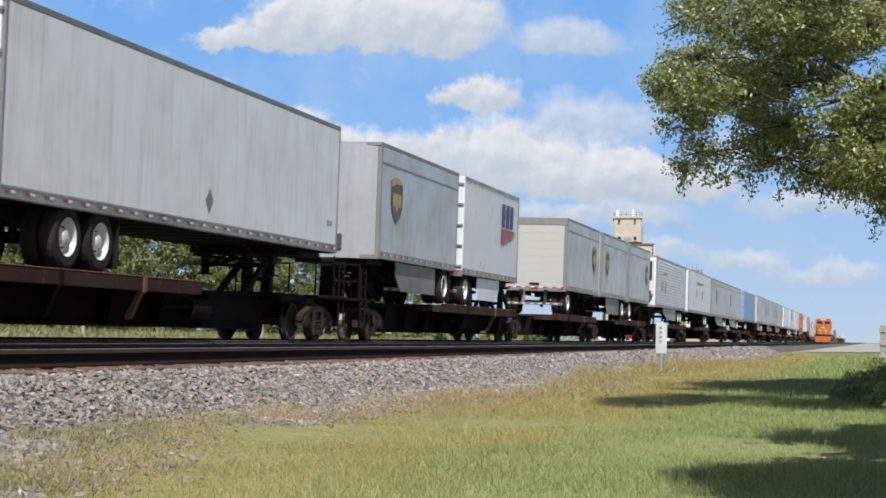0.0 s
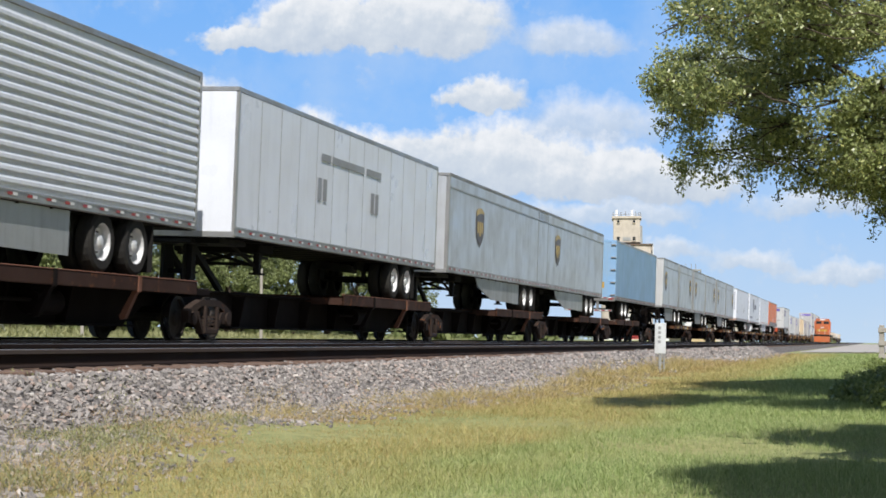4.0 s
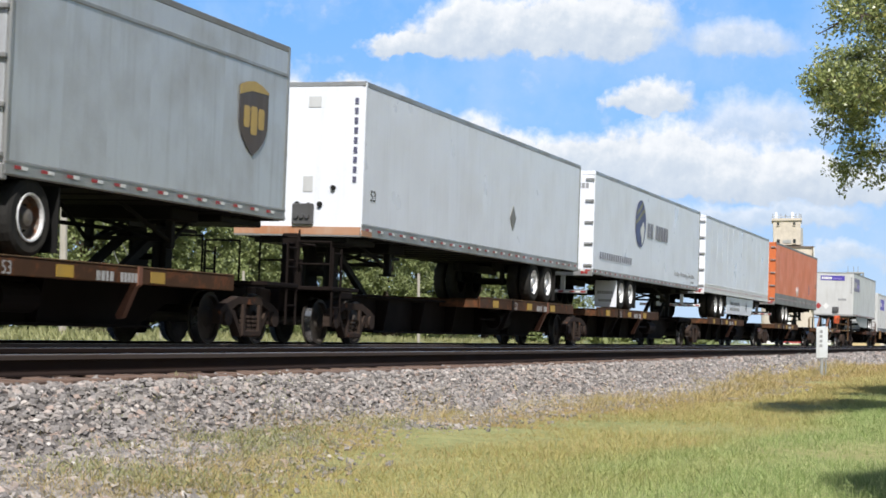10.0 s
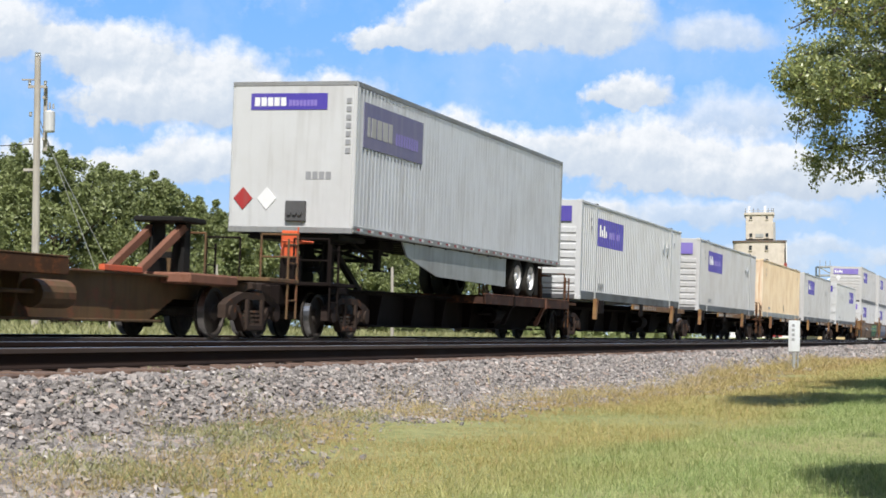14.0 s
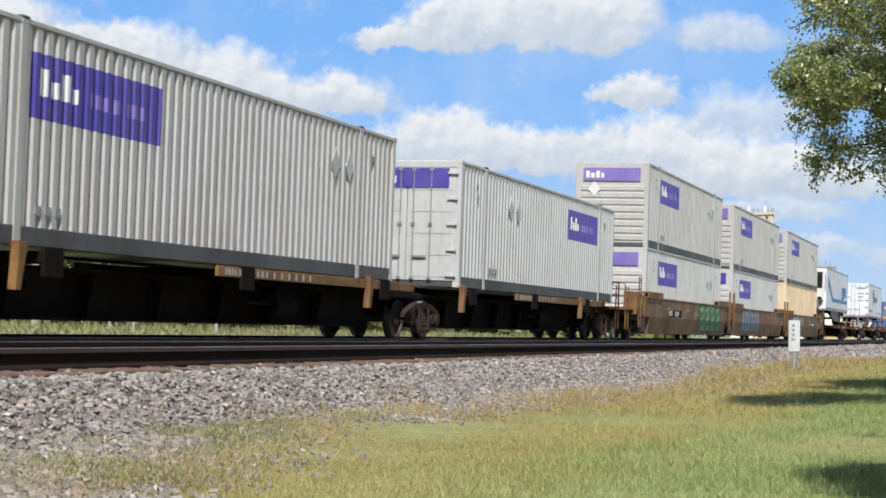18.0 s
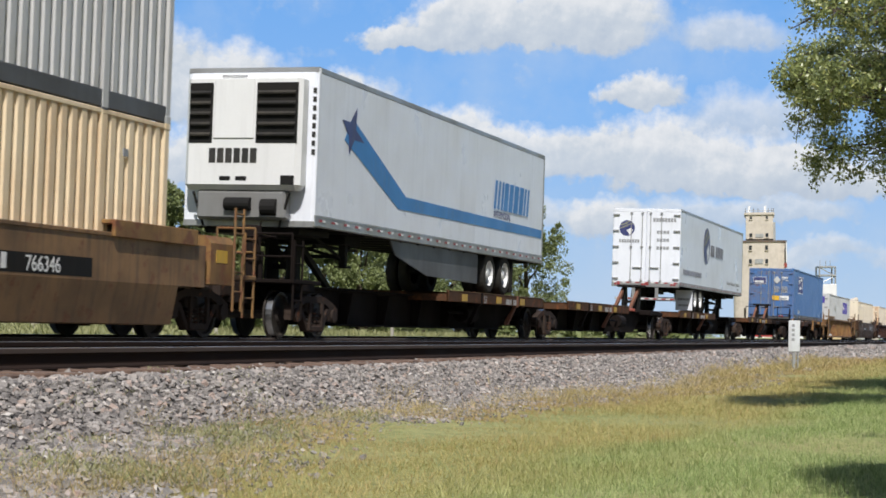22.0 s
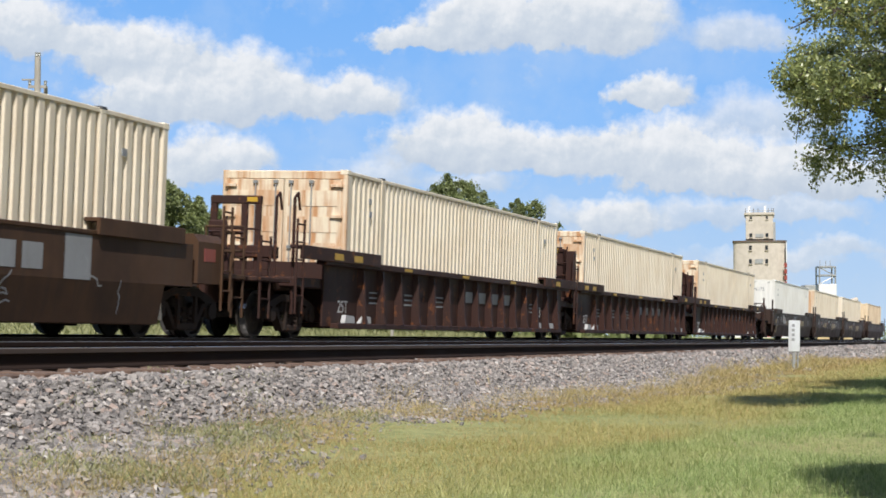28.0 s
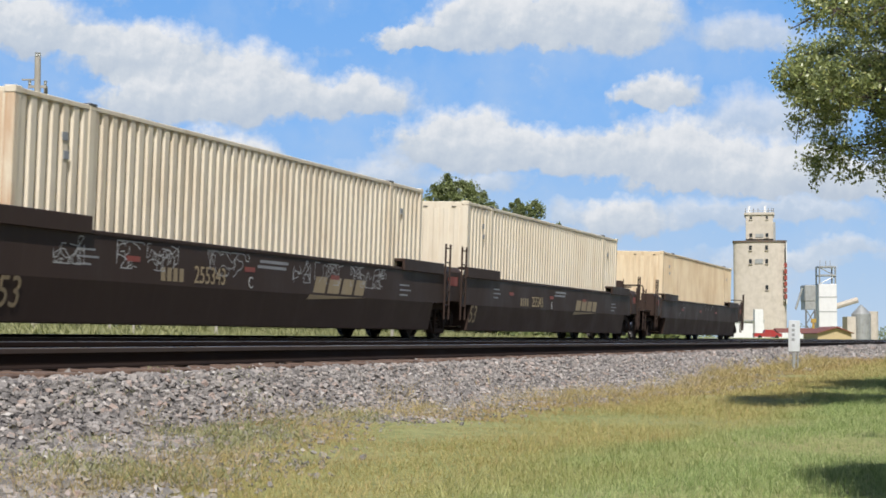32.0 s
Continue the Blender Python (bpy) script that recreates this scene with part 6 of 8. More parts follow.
side_diamond(white_wheels, 8.1, 2.62, M_DARKRAIL)
pup(42.2, True)
ribbed_pup = trailer(51.4, "short white ribbed trailer with navy and red shapes", 8.4, False, "ribs", M_WHITE, M_RAILM, None, 0.2, wheels=1, skirt=M_WHITE, skirt_span=(2.5, 5.8), z1=5.0, end_mat=M_WHITE)
bars(ribbed_pup, "logo_mark", 5.46, 3.82, [(0.05, 0.5), (0.16, 0.52), (0.14, 0.5)], 0.76, M_NAVY, -1.315)
part("logo_wedge", Shape().prism([(5.46, 3.74), (7.7, 3.74), (7.2, 3.5), (5.46, 3.22)], -1.32, -1.315), M_RED, ribbed_pup)
pup(69.9, False, end="roll", label="short grey trailer with a roll-up rear door")
pup(79.4, True)
pup(88.55, False, end="roll", label="short grey trailer with a roll-up rear door")


def reefer(r, small=False):
    """The cooling unit on a trailer's front wall."""
    part("cooler", Shape().box(-0.42, -0.01, -1.14, 1.14, 2.66, 4.76, 0.09), M_SIGNW, r, "white cooling unit")
    part("cooler_panel", Shape().box(-0.445, -0.41, -0.24, 0.56, 3.58, 4.68, 0.03), M_SIGNW, r)
    for a, b in ((-1.08, -0.27), (0.59, 1.06)):
        g = part("grille", Shape().box(-0.435, -0.41, a, b, 3.50, 4.60, 0.012), M_BLACK, r, "black louvred grille")
        for i in range(5):
            part("louvre", shared(("louvre", round(b - a, 2)), lambda: Shape().prism([(-0.43, 0.0), (-0.50, -0.05), (-0.49, -0.075), (-0.43, -0.05)], 0, b - a - 0.08, "y"), M_TYRE), M_TYRE, g, at=(0, a + 0.04, 3.70 + 0.19 * i))
    part("cooler_hatch", Shape().box(-0.43, -0.41, -1.05, -0.78, 2.75, 2.92, 0.01), M_BLACK, r)
    part("cooler_slot", Shape().box(-0.43, -0.41, 0.2, 0.42, 2.82, 2.90, 0.008).box(-0.43, -0.41, -0.12, 0.1, 2.82, 2.90, 0.008), M_BLACK, r)
    m = part("machinery", Shape().box(-0.34, -0.03, -0.85, 0.9, 2.12, 2.66, 0.05), M_DARKRAIL, r, "grey compressor under the cooling unit")
    part("compressor", Shape().tube((-0.36, -0.2, 2.4), (-0.36, 0.3, 2.4), 0.12, n=14).tube((-0.30, -0.7, 2.35), (-0.30, -0.4, 2.35), 0.16, n=14), M_BLACK, m)
    part("fuel_line", Shape().tube((-0.36, -0.95, 2.62), (-0.2, -0.7, 2.0), 0.025, n=6).tube((-0.36, 0.95, 2.62), (-0.2, 0.8, 2.0), 0.025, n=6), M_BLACK, m)


rib_reefer = trailer(100.2, "white refrigerated trailer with horizontal side ribs", 16.15, True, "grooves", M_WHITE, M_RAILM, None, 0.16, skirt=M_STEELG, z1=4.93, axles=[12.25, 13.6])
reefer(rib_reefer)
bars(rib_reefer, "letter_mark", 2.35, 2.95, [(0.0, 0.07), (0.2, 0.07), (0.25, 0.07), (0.45, 0.07), (0.5, 0.07), (0.25, 0.07), (0.25, 0.07)], 0.65, M_GREYTXT, -1.32)
bars(rib_reefer, "line_mark", 2.9, 3.95, [(0.1, 0.5), (0.1, 0.3), (0.1, 0.9)], 0.10, M_GREYTXT, -1.32)
l8 = trailer(118.3, "white box trailer with small grey lettering", 16.15, True, "panel", M_WHITE, M_RAILM)
bars(l8, "line_mark", 5.2, 4.05, [(0.1, 0.7), (0.1, 2.6), (0.2, 1.3)], 0.16, M_GREYTXT)
for x_ in (5.1, 5.48, 9.36, 9.74):
    bars(l8, "dark_panel", x_, 3.15, [(0, 0.28)], 0.5, M_GREYTXT)
for s in (135.9, 149.9 + 0.1):
    u = trailer(s, "long grey box trailer with a brown and gold badge", 16.15, True, "flat", M_SHEET, M_RAILM, M_DARKRAIL, cap=0.34, skirt=M_STEELG, z1=4.93, curved=True, rim=M_RIM)
    shield(u, 4.15, 3.58, 1.24)
bl = trailer(170.45, "faded light blue box trailer with weathered doors", 16.15, False, "flat", M_BLUE_T, M_DARKRAIL, M_RAILM, end_mat=M_BLUE_T, z1=4.93)
part("rear_decal", Shape().box(-0.034, -0.028, -0.75, -0.40, 2.60, 2.90), M_YELLOW, bl, "peeling orange rear decal")
pup(190.1, True, end_mat=M_PALE2, label="short grey trailer with a clean pale front wall")
pup(199.0, False)
pup(208.6, True)
pup(217.7, False)
pup(227.3, True)
pup(236.4, False)
w18 = trailer(248.3, "white box trailer with an orange lower front edge", 16.15, True, "flat", M_WHITE, M_RAILM, None, 0.24, z1=4.93, end_mat=M_WHITE)
lettering("53", 0.3, M_BLACKTXT, w18, 0.4, -1.303, 2.72)
column_bars(w18, -1.1, 4.62, 9, 0.075, 0.115, M_SLATE, -0.03)
part("front_sill", Shape().box(-0.04, 0.0, -1.29, 1.29, 2.05, 2.2).box(0.0, 0.5, -1.32, -1.30, 2.04, 2.14), M_SILL_O, w18, "worn orange front sill")
part("front_plate", Shape().box(-0.03, -0.02, -0.30, -0.10, 2.85, 3.15, 0.01).box(-0.03, -0.02, -0.42, -0.16, 4.45, 4.66, 0.01), M_PALE2, w18)
part("placard_holder", Shape().prism([(0.95, 2.8), (1.2, 3.05), (0.95, 3.3), (0.7, 3.05)], -0.034, -0.022, "x"), M_PALE2, w18, "pale grey diamond placard holder")
for y_, z_ in ((-0.72, 2.93), (0.0, 2.62), (-0.24, 2.6), (-0.46, 2.62)):
    part("connector", Shape().tube((-0.07, y_, z_), (-0.02, y_, z_), 0.05, n=12), M_BLACK, w18, "black round plug socket")
part("placard_holder", Shape().prism([(9.8, 2.75), (10.05, 3.05), (9.8, 3.35), (9.55, 3.05)], -1.315, -1.30), M_DARKRAIL, w18)


def am(s, label):
    r = trailer(s, label, 16.15, False, "flat", M_WHITE, M_RAILM, None, 0.16, z1=4.95, end_mat=M_WHITE, axles=[3.85, 5.1])
    globe(r, 6.03, 3.85, 0.74)
    bars(r, "letter_mark", 7.08, 3.48, [(0.0, 0.34), (0.09, 0.42), (0.42, 0.34), (0.07, 0.32), (0.06, 0.36), (0.08, 0.36), (0.08, 0.24)], 0.46, M_LETTER)
    bars(r, "address_mark", 0.66, 2.5, [(0.12, 0.16)] * 15, 0.2, M_LETTER)
    lettering("Trucking - Warehousing - Distribution", 0.235, M_GREYTXT, r, 11.6, -1.303, 2.44)
    bars(r, "stencil", 14.6, 2.26, [(0.02, 0.05)] * 8, 0.06, M_GREYTXT, -1.3)
    globe(r, 0.75, 4.2, 0.3, -0.028, "end")
    end_bars(r, -0.25, 4.45, 8, 0.09, 0.15, M_GREYTXT, -0.028)
    end_bars(r, 1.05, 3.65, 8, 0.08, 0.12, M_GREYTXT, -0.028)
    for k in range(3):
        end_bars(r, -0.4, 4.0 - 0.3 * k, 4, 0.1, 0.12, M_GREYTXT, -0.028)
    f = part("mud_flap", Shape().box(3.17, 3.2, -1.27, -0.6, 1.16, 1.95, 0.008), M_WHITE, r, "white printed mud flap")
    end_bars(f, -0.68, 1.55, 7, 0.055, 0.09, M_GREYTXT, 3.17)
    end_bars(f, -0.72, 1.32, 6, 0.055, 0.07, M_GREYTXT, 3.17)
    return r


am(266.1, "white box trailer with a navy globe emblem")
w20 = trailer(283.45, "white plate trailer with fine vertical seams and a printed skirt", 16.15, False, "panel", M_WHITE, M_SIGNW, M_RAILM, 0.34, z1=4.93, skirt=M_WHITE, skirt_span=(5.5, 12.3), axles=[2.75, 3.95], end_mat=M_WHITE)
lettering("Driving Opportunities", 0.27, M_GREYTXT, w20, 6.3, -1.225, 1.68)
bars(w20, "address_mark", 6.3, 1.46, [(0.05, 0.12)] * 14, 0.12, M_GREYTXT, -1.222)
part("logo_mark", Shape().prism([(10.3, 1.6), (10.5, 1.42), (10.55, 1.7), (10.42, 1.9)], -1.226, -1.222), M_BLACKTXT, w20)
orange = trailer(301.9, "orange plate trailer with a deep grey lower rail", 16.15, False, "panel", M_ORANGE_T, M_DARKRAIL, M_DARKRAIL, 0.5, z1=4.95, end_mat=M_ORANGE_D, rim=M_RIM2, axles=[3.0, 4.2])
lettering("53", 0.32, M_BLACKTXT, orange, 15.35, -1.303, 3.2)
bars(orange, "stencil", 12.4, 2.75, [(0.0, 0.06), (0.2, 0.04), (0.05, 0.04)], 0.5, M_FADED, -1.3, 0.02)
dia = Shape()
for cx in (7.62, 8.14):
    dia.prism([(cx, 2.56), (cx + 0.2, 2.81), (cx, 3.06), (cx - 0.2, 2.81)], -1.312, -1.298)
part("placard_holder", dia, M_SIGNW, orange, "white diamond placard holders")


def panel_trailer(s):
    r = trailer(s, "white ribbed trailer with purple panels and a long skirt", 16.15, True, "ribs", M_WHITE_RIB, M_RAILM, M_DARKRAIL, 0.14, z1=4.95, skirt=M_STEELG, skirt_span=(3.1, 11.0), end_mat=M_PALE2)
    p = part("logo_panel", Shape().box(0.4, 3.97, -1.307, -1.296, 3.72, 4.6), M_FADED, r, "faded grey purple side panel with pale shapes")
    bars(p, "logo_mark", 0.6, 3.95, [(0.0, 0.14), (0.08, 0.26), (0.07, 0.26), (0.07, 0.28), (0.07, 0.2)], 0.38, M_CHALK, -1.307)
    bars(p, "logo_small_mark", 2.2, 3.95, [(0.06, 0.1)] * 9, 0.24, M_LAVENDER, -1.307)
    q = part("logo_panel", Shape().box(-0.032, -0.022, -0.7, 0.9, 4.4, 4.72), M_PURPLE, r, "purple front panel with white shapes")
    end_bars(q, 0.82, 4.47, 5, 0.11, 0.17, M_SIGNW, -0.032)
    end_bars(q, 0.1, 4.47, 8, 0.06, 0.12, M_LAVENDER, -0.032)
    for y, m_ in ((1.0, M_RED), (0.5, M_SIGNW)):
        part("placard", Shape().prism([(y, 2.45), (y + 0.2, 2.67), (y, 2.89), (y - 0.2, 2.67)], -0.035, -0.022, "x"), m_, r)
    end_bars(r, -0.3, 3.05, 4, 0.11, 0.15, M_GREYTXT, -0.022)
    column_bars(r, -1.1, 4.62, 7, 0.1, 0.1, M_GREYTXT, -0.03)
    return r


panel_trailer(338.45)
arrow_trailer = trailer(518.45, "white refrigerated trailer with a broad blue arrow", 16.15, True, "flat", M_WHITE, M_RAILM, M_RAILM, 0.22, z1=4.93, skirt=M_LOWRAIL, skirt_span=(4.3, 10.5), axles=[11.4, 12.75], end_mat=M_WHITE)
reefer(arrow_trailer)
end_bars(arrow_trailer, 0.64, 3.14, 6, 0.13, 0.27, M_BLACKTXT, -0.42)
end_bars(arrow_trailer, 0.42, 4.70, 10, 0.04, 0.04, M_GREYTXT, -0.42)
column_bars(arrow_trailer, -1.2, 4.55, 8, 0.07, 0.1, M_BLACKTXT, -0.02)
column_bars(arrow_trailer, 1.29, 4.55, 7, 0.08, 0.11, M_BLACKTXT, -0.02)
part("arrow_stripe", Shape().prism([(1.35, 3.75), (1.75, 4.2), (4.95, 2.95), (16.0, 2.92), (16.0, 2.70), (4.5, 2.67)], -1.306, -1.300), M_CYAN, arrow_trailer, "broad blue arrow stripe")
part("arrow_head", Shape().prism([(1.2, 4.12), (1.62, 4.12), (1.95, 4.42), (1.92, 4.0), (2.4, 3.8), (1.85, 3.8), (1.6, 3.5), (1.55, 3.85)], -1.309, -1.304), M_NAVY, arrow_trailer)
bars(arrow_trailer, "letter_mark", 11.4, 3.18, [(0.0, 0.16), (0.14, 0.16), (0.14, 0.16), (0.08, 0.34), (0.1, 0.34), (0.1, 0.4), (0.1, 0.36), (0.1, 0.15), (0.15, 0.15)], 0.7, M_CYAN, slant=0.12)
lettering("INTERMODAL", 0.24, M_NAVY, arrow_trailer, 11.45, -1.303, 2.97)
am(555.0, "white box trailer with a navy globe emblem")

# containers
fc = dict(mark="purple", bottom=M_LOWRAIL)
SP = 1.19
c = container(357.1, "pale grey ribbed container with a purple panel", M_PALE2, SP, "ribs", **fc)
end_sign(c, SP)
c = container(377.6, "weathered beige grey container with a purple panel", M_PALE, SP, "ribs", **fc)
end_sign(c, SP, M_LAVENDER)
c = container(396.45, "rust-streaked cream container on a spine car", M_BEIGE2, SP, "corrugated", bottom=M_STEELG, end_mat=M_BEIGE_D)
end_bars(c, 0.62, SP + 2.32, 4, 0.09, 0.17, M_GREYTXT, -0.012, 0.5)
lettering("604326", 0.24, M_GREYTXT, c, -0.016, -0.02, SP + 2.32, "end")
side_diamond(c, 8.6, SP + 0.55, M_RIM2, 0.2)
c = container(415.0, "pale grey ribbed container with a purple panel", M_PALE, SP, "ribs", **fc)
end_sign(c, SP, M_LAVENDER)
c = container(435.7, "light grey container with closed doors and a purple panel", M_PALE2, SP, "doors", panel_near=False, **fc)
end_sign(c, SP)
WELL = 0.29
for s in (457.2, 476.8):
    c = container(s, "light grey container stacked below another", M_PALE2, WELL, "ribs", mark="purple")
    end_sign(c, WELL, M_LAVENDER if s < 470 else M_PURPLE)
    c = container(s, "pale grey container stacked on another", M_PALE, WELL + 2.92, "ribs", **fc)
    end_sign(c, WELL + 2.92, M_LAVENDER)
container(496.5, "peach cream container stacked below another", M_BEIGE2, WELL, "corrugated")
c = container(496.5, "beige grey container stacked on a cream one", M_PALE, WELL + 2.92, "ribs", **fc)
end_sign(c, WELL + 2.92, M_LAVENDER)
blue_box = container(591.7, "blue container with closed doors and white emblems", M_BLUE_C, 1.21, "doors", bottom=M_LOWRAIL, end_mat=M_BLUE_D)
p = part("logo_panel", wall_patch(Shape(), 16.15, 2.25, 4.55, 2.74, 3.74, 0.004), M_NAVY, blue_box, "navy and white emblem")
sh = wall_patch(wall_patch(Shape(), 16.15, 2.25, 4.55, 2.74, 2.78, 0.007), 16.15, 2.25, 4.55, 3.70, 3.74, 0.007)
for a, b, c_, d in ((2.45, 2.6, 3.33, 3.58), (2.68, 2.84, 3.33, 3.58), (2.92, 3.05, 3.33, 3.58), (3.2, 3.35, 3.3, 3.44), (3.35, 3.6, 3.44, 3.6), (3.6, 3.95, 3.52, 3.64), (3.95, 4.15, 3.4, 3.58), (4.15, 4.27, 3.05, 3.45)):
    wall_patch(sh, 16.15, a, b, c_, d, 0.007)
for k in range(7):
    wall_patch(sh, 16.15, 2.42 + 0.22 * k, 2.55 + 0.22 * k, 3.0, 3.18 - 0.05 * (k % 2), 0.007)
part("logo_mark", sh, M_SIGNW, p)
sh = Shape()
for k in range(6):
    wall_patch(sh, 16.15, 2.0 + 0.19 * k, 2.12 + 0.19 * k, 1.54, 1.74, 0.005)
    wall_patch(sh, 16.15, 13.6 + 0.15 * k, 13.68 + 0.15 * k, 1.54, 1.7, 0.005)
part("stencil_mark", sh, M_SIGNW, blue_box)
tape(blue_box, 0.3, 15.8, -1.298, 1.33, 1.3)
q = part("logo_panel", Shape().box(-0.06, -0.04, 0.3, 1.05, 3.2, 3.6), M_SIGNW, blue_box)
part("logo_field", Shape().box(-0.064, -0.06, 0.32, 1.03, 3.22, 3.58), M_NAVY, q)
end_bars(q, 0.95, 3.27, 6, 0.07, 0.12, M_SIGNW, -0.064)
part("placard_holder", Shape().prism([(-0.32, 3.22), (-0.12, 3.45), (-0.32, 3.68), (-0.52, 3.45)], -0.07, -0.045, "x"), M_PALE2, blue_box, "weathered diamond placard")
end_bars(blue_box, -0.62, 3.53, 4, 0.06, 0.11, M_SIGNW, -0.042, 0.4)
lettering("535156", 0.13, M_SIGNW, blue_box, -0.045, -0.6, 3.39, "end")
for k in range(6):
    part("marking", Shape().box(-0.046, -0.042, -0.46, -0.13, 3.03 - 0.06 * k, 3.06 - 0.06 * k).box(-0.046, -0.042, -0.92, -0.6, 3.03 - 0.06 * k, 3.06 - 0.06 * k), M_CHALK, blue_box)
part("yellow_decal", Shape().box(-0.05, -0.042, -0.47, -0.07, 2.28, 2.54), M_YELLOW2, blue_box)
w = part("white_decal", Shape().box(-0.05, -0.042, -1.01, -0.5, 2.29, 2.54), M_SIGNW, blue_box)
end_bars(w, -0.53, 2.32, 6, 0.05, 0.09, M_GREYTXT, -0.05)
part("red_reflector", Shape().box(-0.05, -0.042, -0.72, -0.47, 1.34, 1.41), M_RED, blue_box)
c = container(612.3, "pale container with doors and a purple panel", M_PALE2, WELL, "doors", mark="purple", panel_near=False)
end_sign(c, WELL)
container(636.0, "cream corrugated container in a well car", M_BEIGE, WELL, "corrugated")
for s in (659.6, 679.0, 698.75):
    container(s, "cream corrugated container with stained doors", M_BEIGE, WELL, "doors", end_mat=M_BEIGE_D)
c = container(722.8, "white corrugated container in a well car", M_WHITE_C, WELL, "corrugated")
end_bars(c, 0.62, WELL + 2.32, 4, 0.09, 0.17, M_GREYTXT, -0.012, 0.5)
lettering("606175", 0.24, M_GREYTXT, c, -0.016, -0.02, WELL + 2.32, "end")
container(742.4, "cream container with rust-streaked corner", M_BEIGE, WELL, "corrugated", end_mat=M_BEIGE_D)
container(761.85, "cream corrugated container in a well car", M_BEIGE, WELL, "corrugated")
container(785.8, "peach cream container at the end of the train", M_BEIGE2, WELL, "corrugated")

# ---- lineside ----
VIEW = radians(17.928)
FWD, RGT = Vector((math.cos(VIEW), math.sin(VIEW), 0)), Vector((math.sin(VIEW), -math.cos(VIEW), 0))


def plan(u, depth):
    """Ground plan from a bearing (u metres across at 3109 m) and a distance."""
    p = FWD * depth + RGT * (u / 3109.0 * depth)
    return p.x, p.y


def marker_post():
    root = tagged(new("marker_post"), "white lineside marker board on a grey steel post", "marker post")
    root.matrix_basis = pose(49.8, 5.82, 0.14, 0, 1.5, -72)
    part("post", Shape().box(-0.04, 0.04, -0.03, 0.03, 0, 0.7, 0.006).box(0.09, 0.13, -0.03, 0.03, 0, 0.9, 0.006), M_STEELG, root)
    part("board", Shape().box(-0.17, 0.15, -0.055, -0.025, 0.55, 1.42, 0.008), M_POST, root)
    sh = Shape()
    for i in range(4):
        sh.box(-0.08, 0.0, -0.062, -0.055, 0.85 + 0.13 * i, 0.93 + 0.13 * i)
    part("marking", sh, M_GREYTXT, root)


marker_post()


def utility_pole(x, y, h, r, label, gear=True):
    root = tagged(new("utility_pole"), label, "utility pole")
    root.matrix_basis = pose(x, y, ground_height(y) - 0.1, 0, 0, 18)
    part("pole", Shape().tube((0, 0, 0), (0, 0, h), r, r * 0.7, 14), M_WOODPOLE, root)
    if gear:
        part("pole", Shape().tube((0.3, -0.25, h - 3.6), (0.3, -0.25, h - 1.1), r * 0.5, r * 0.45, 12).box(0.0, 0.32, -0.3, -0.2, h - 3.2, h - 3.1).box(0.0, 0.32, -0.3, -0.2, h - 1.6, h - 1.5), M_WOODPOLE, root)
        t = part("transformer", Shape().lathe((0.0, -0.48, h - 2.9), [(0, 0.0), (0, 0.18), (0.05, 0.21), (0.76, 0.21), (0.82, 0.16), (0.86, 0.0)], 16, "z"), M_PALE2, root, "grey pole transformer")
        part("bushing", Shape().tube((0.0, -0.48, h - 2.0), (0.0, -0.48, h - 1.75), 0.05, 0.03).tube((0.0, -0.62, h - 2.0), (0.0, -0.62, h - 1.8), 0.05, 0.03), M_STEELG, t)
        arms = Shape().box(-0.05, 0.05, -0.35, 0.35, h - 1.2, h - 1.1).box(-0.05, 0.05, -0.1, 0.6, h - 0.9, h - 0.85).box(-0.05, 0.05, -0.2, 0.5, h - 4.4, h - 4.3)
        part("crossarm", arms, M_WOODPOLE, root)
        ins = Shape()
        for y_, z_ in ((-0.3, h - 1.1), (0.3, h - 1.1), (-0.05, h + 0.0), (0.05, h - 0.0), (0.25, h - 2.3), (0.25, h - 3.3)):
            ins.lathe((0, y_, z_), [(0, 0.03), (0.05, 0.07), (0.1, 0.05), (0.16, 0.07), (0.2, 0.0)], 8, "z")
        part("insulator", ins, M_STEELG, root)
    return root


utility_pole(*plan(-722, 67), 10.65, 0.165, "tall weathered wooden pole with a transformer")
for u, dep, h in ((-401, 70, 2.9), (-90, 70, 3.0), (-547, 62, 1.3), (-590, 60, 1.2)):
    x, y = plan(u, dep)
    fp = tagged(new("fence_post"), "thin pale post in the far verge", "post", "far verge posts")
    fp.matrix_basis = pose(x, y, ground_height(y) - 0.05, 0, 3 if u == -590 else 0, 0)
    part("post", Shape().tube((0, 0, 0), (0, 0, h), 0.07 if h > 2 else 0.045, 0.06 if h > 2 else 0.04, 8), M_WOODPOLE, fp)


def sheet(name, x0, x1, y0, y1, lift, mat, label):
    """A worn patch of ground with a ragged edge."""
    rng = np.random.default_rng(len(name))
    out = []
    for i in range(40):
        out.append((x0 + (x1 - x0) * i / 39, y0 + rng.uniform(-0.8, 0.8)))
    for i in range(40):
        out.append((x1 - (x1 - x0) * i / 39, y1 + rng.uniform(-0.5, 0.5)))
    me = bpy.data.meshes.new(name)
    n = len(out) // 2
    me.from_pydata([(x, y, ground_height(y) + lift) for x, y in out], [], [(i, i + 1, 2 * n - 2 - i, 2 * n - 1 - i) for i in range(n - 1)])
    me.materials.append(mat)
    return tagged(new(name, me), label, "ground", kind="structure")


M_GRAVEL = paint("pale_gravel", (0.42, 0.39, 0.36), 0.95, 0, dirt=(0.26, 0.24, 0.21), dirty=0.5, streak=0.0, fine=25)
sheet("gravel_lot", 150, 900, -30, 6.2, 0.02, M_GRAVEL, "pale gravel and dirt beside the track")
sheet("gravel_yard", 120, 900, 19, 60, 0.03, M_GRAVEL, "pale gravel yard beyond the tracks")


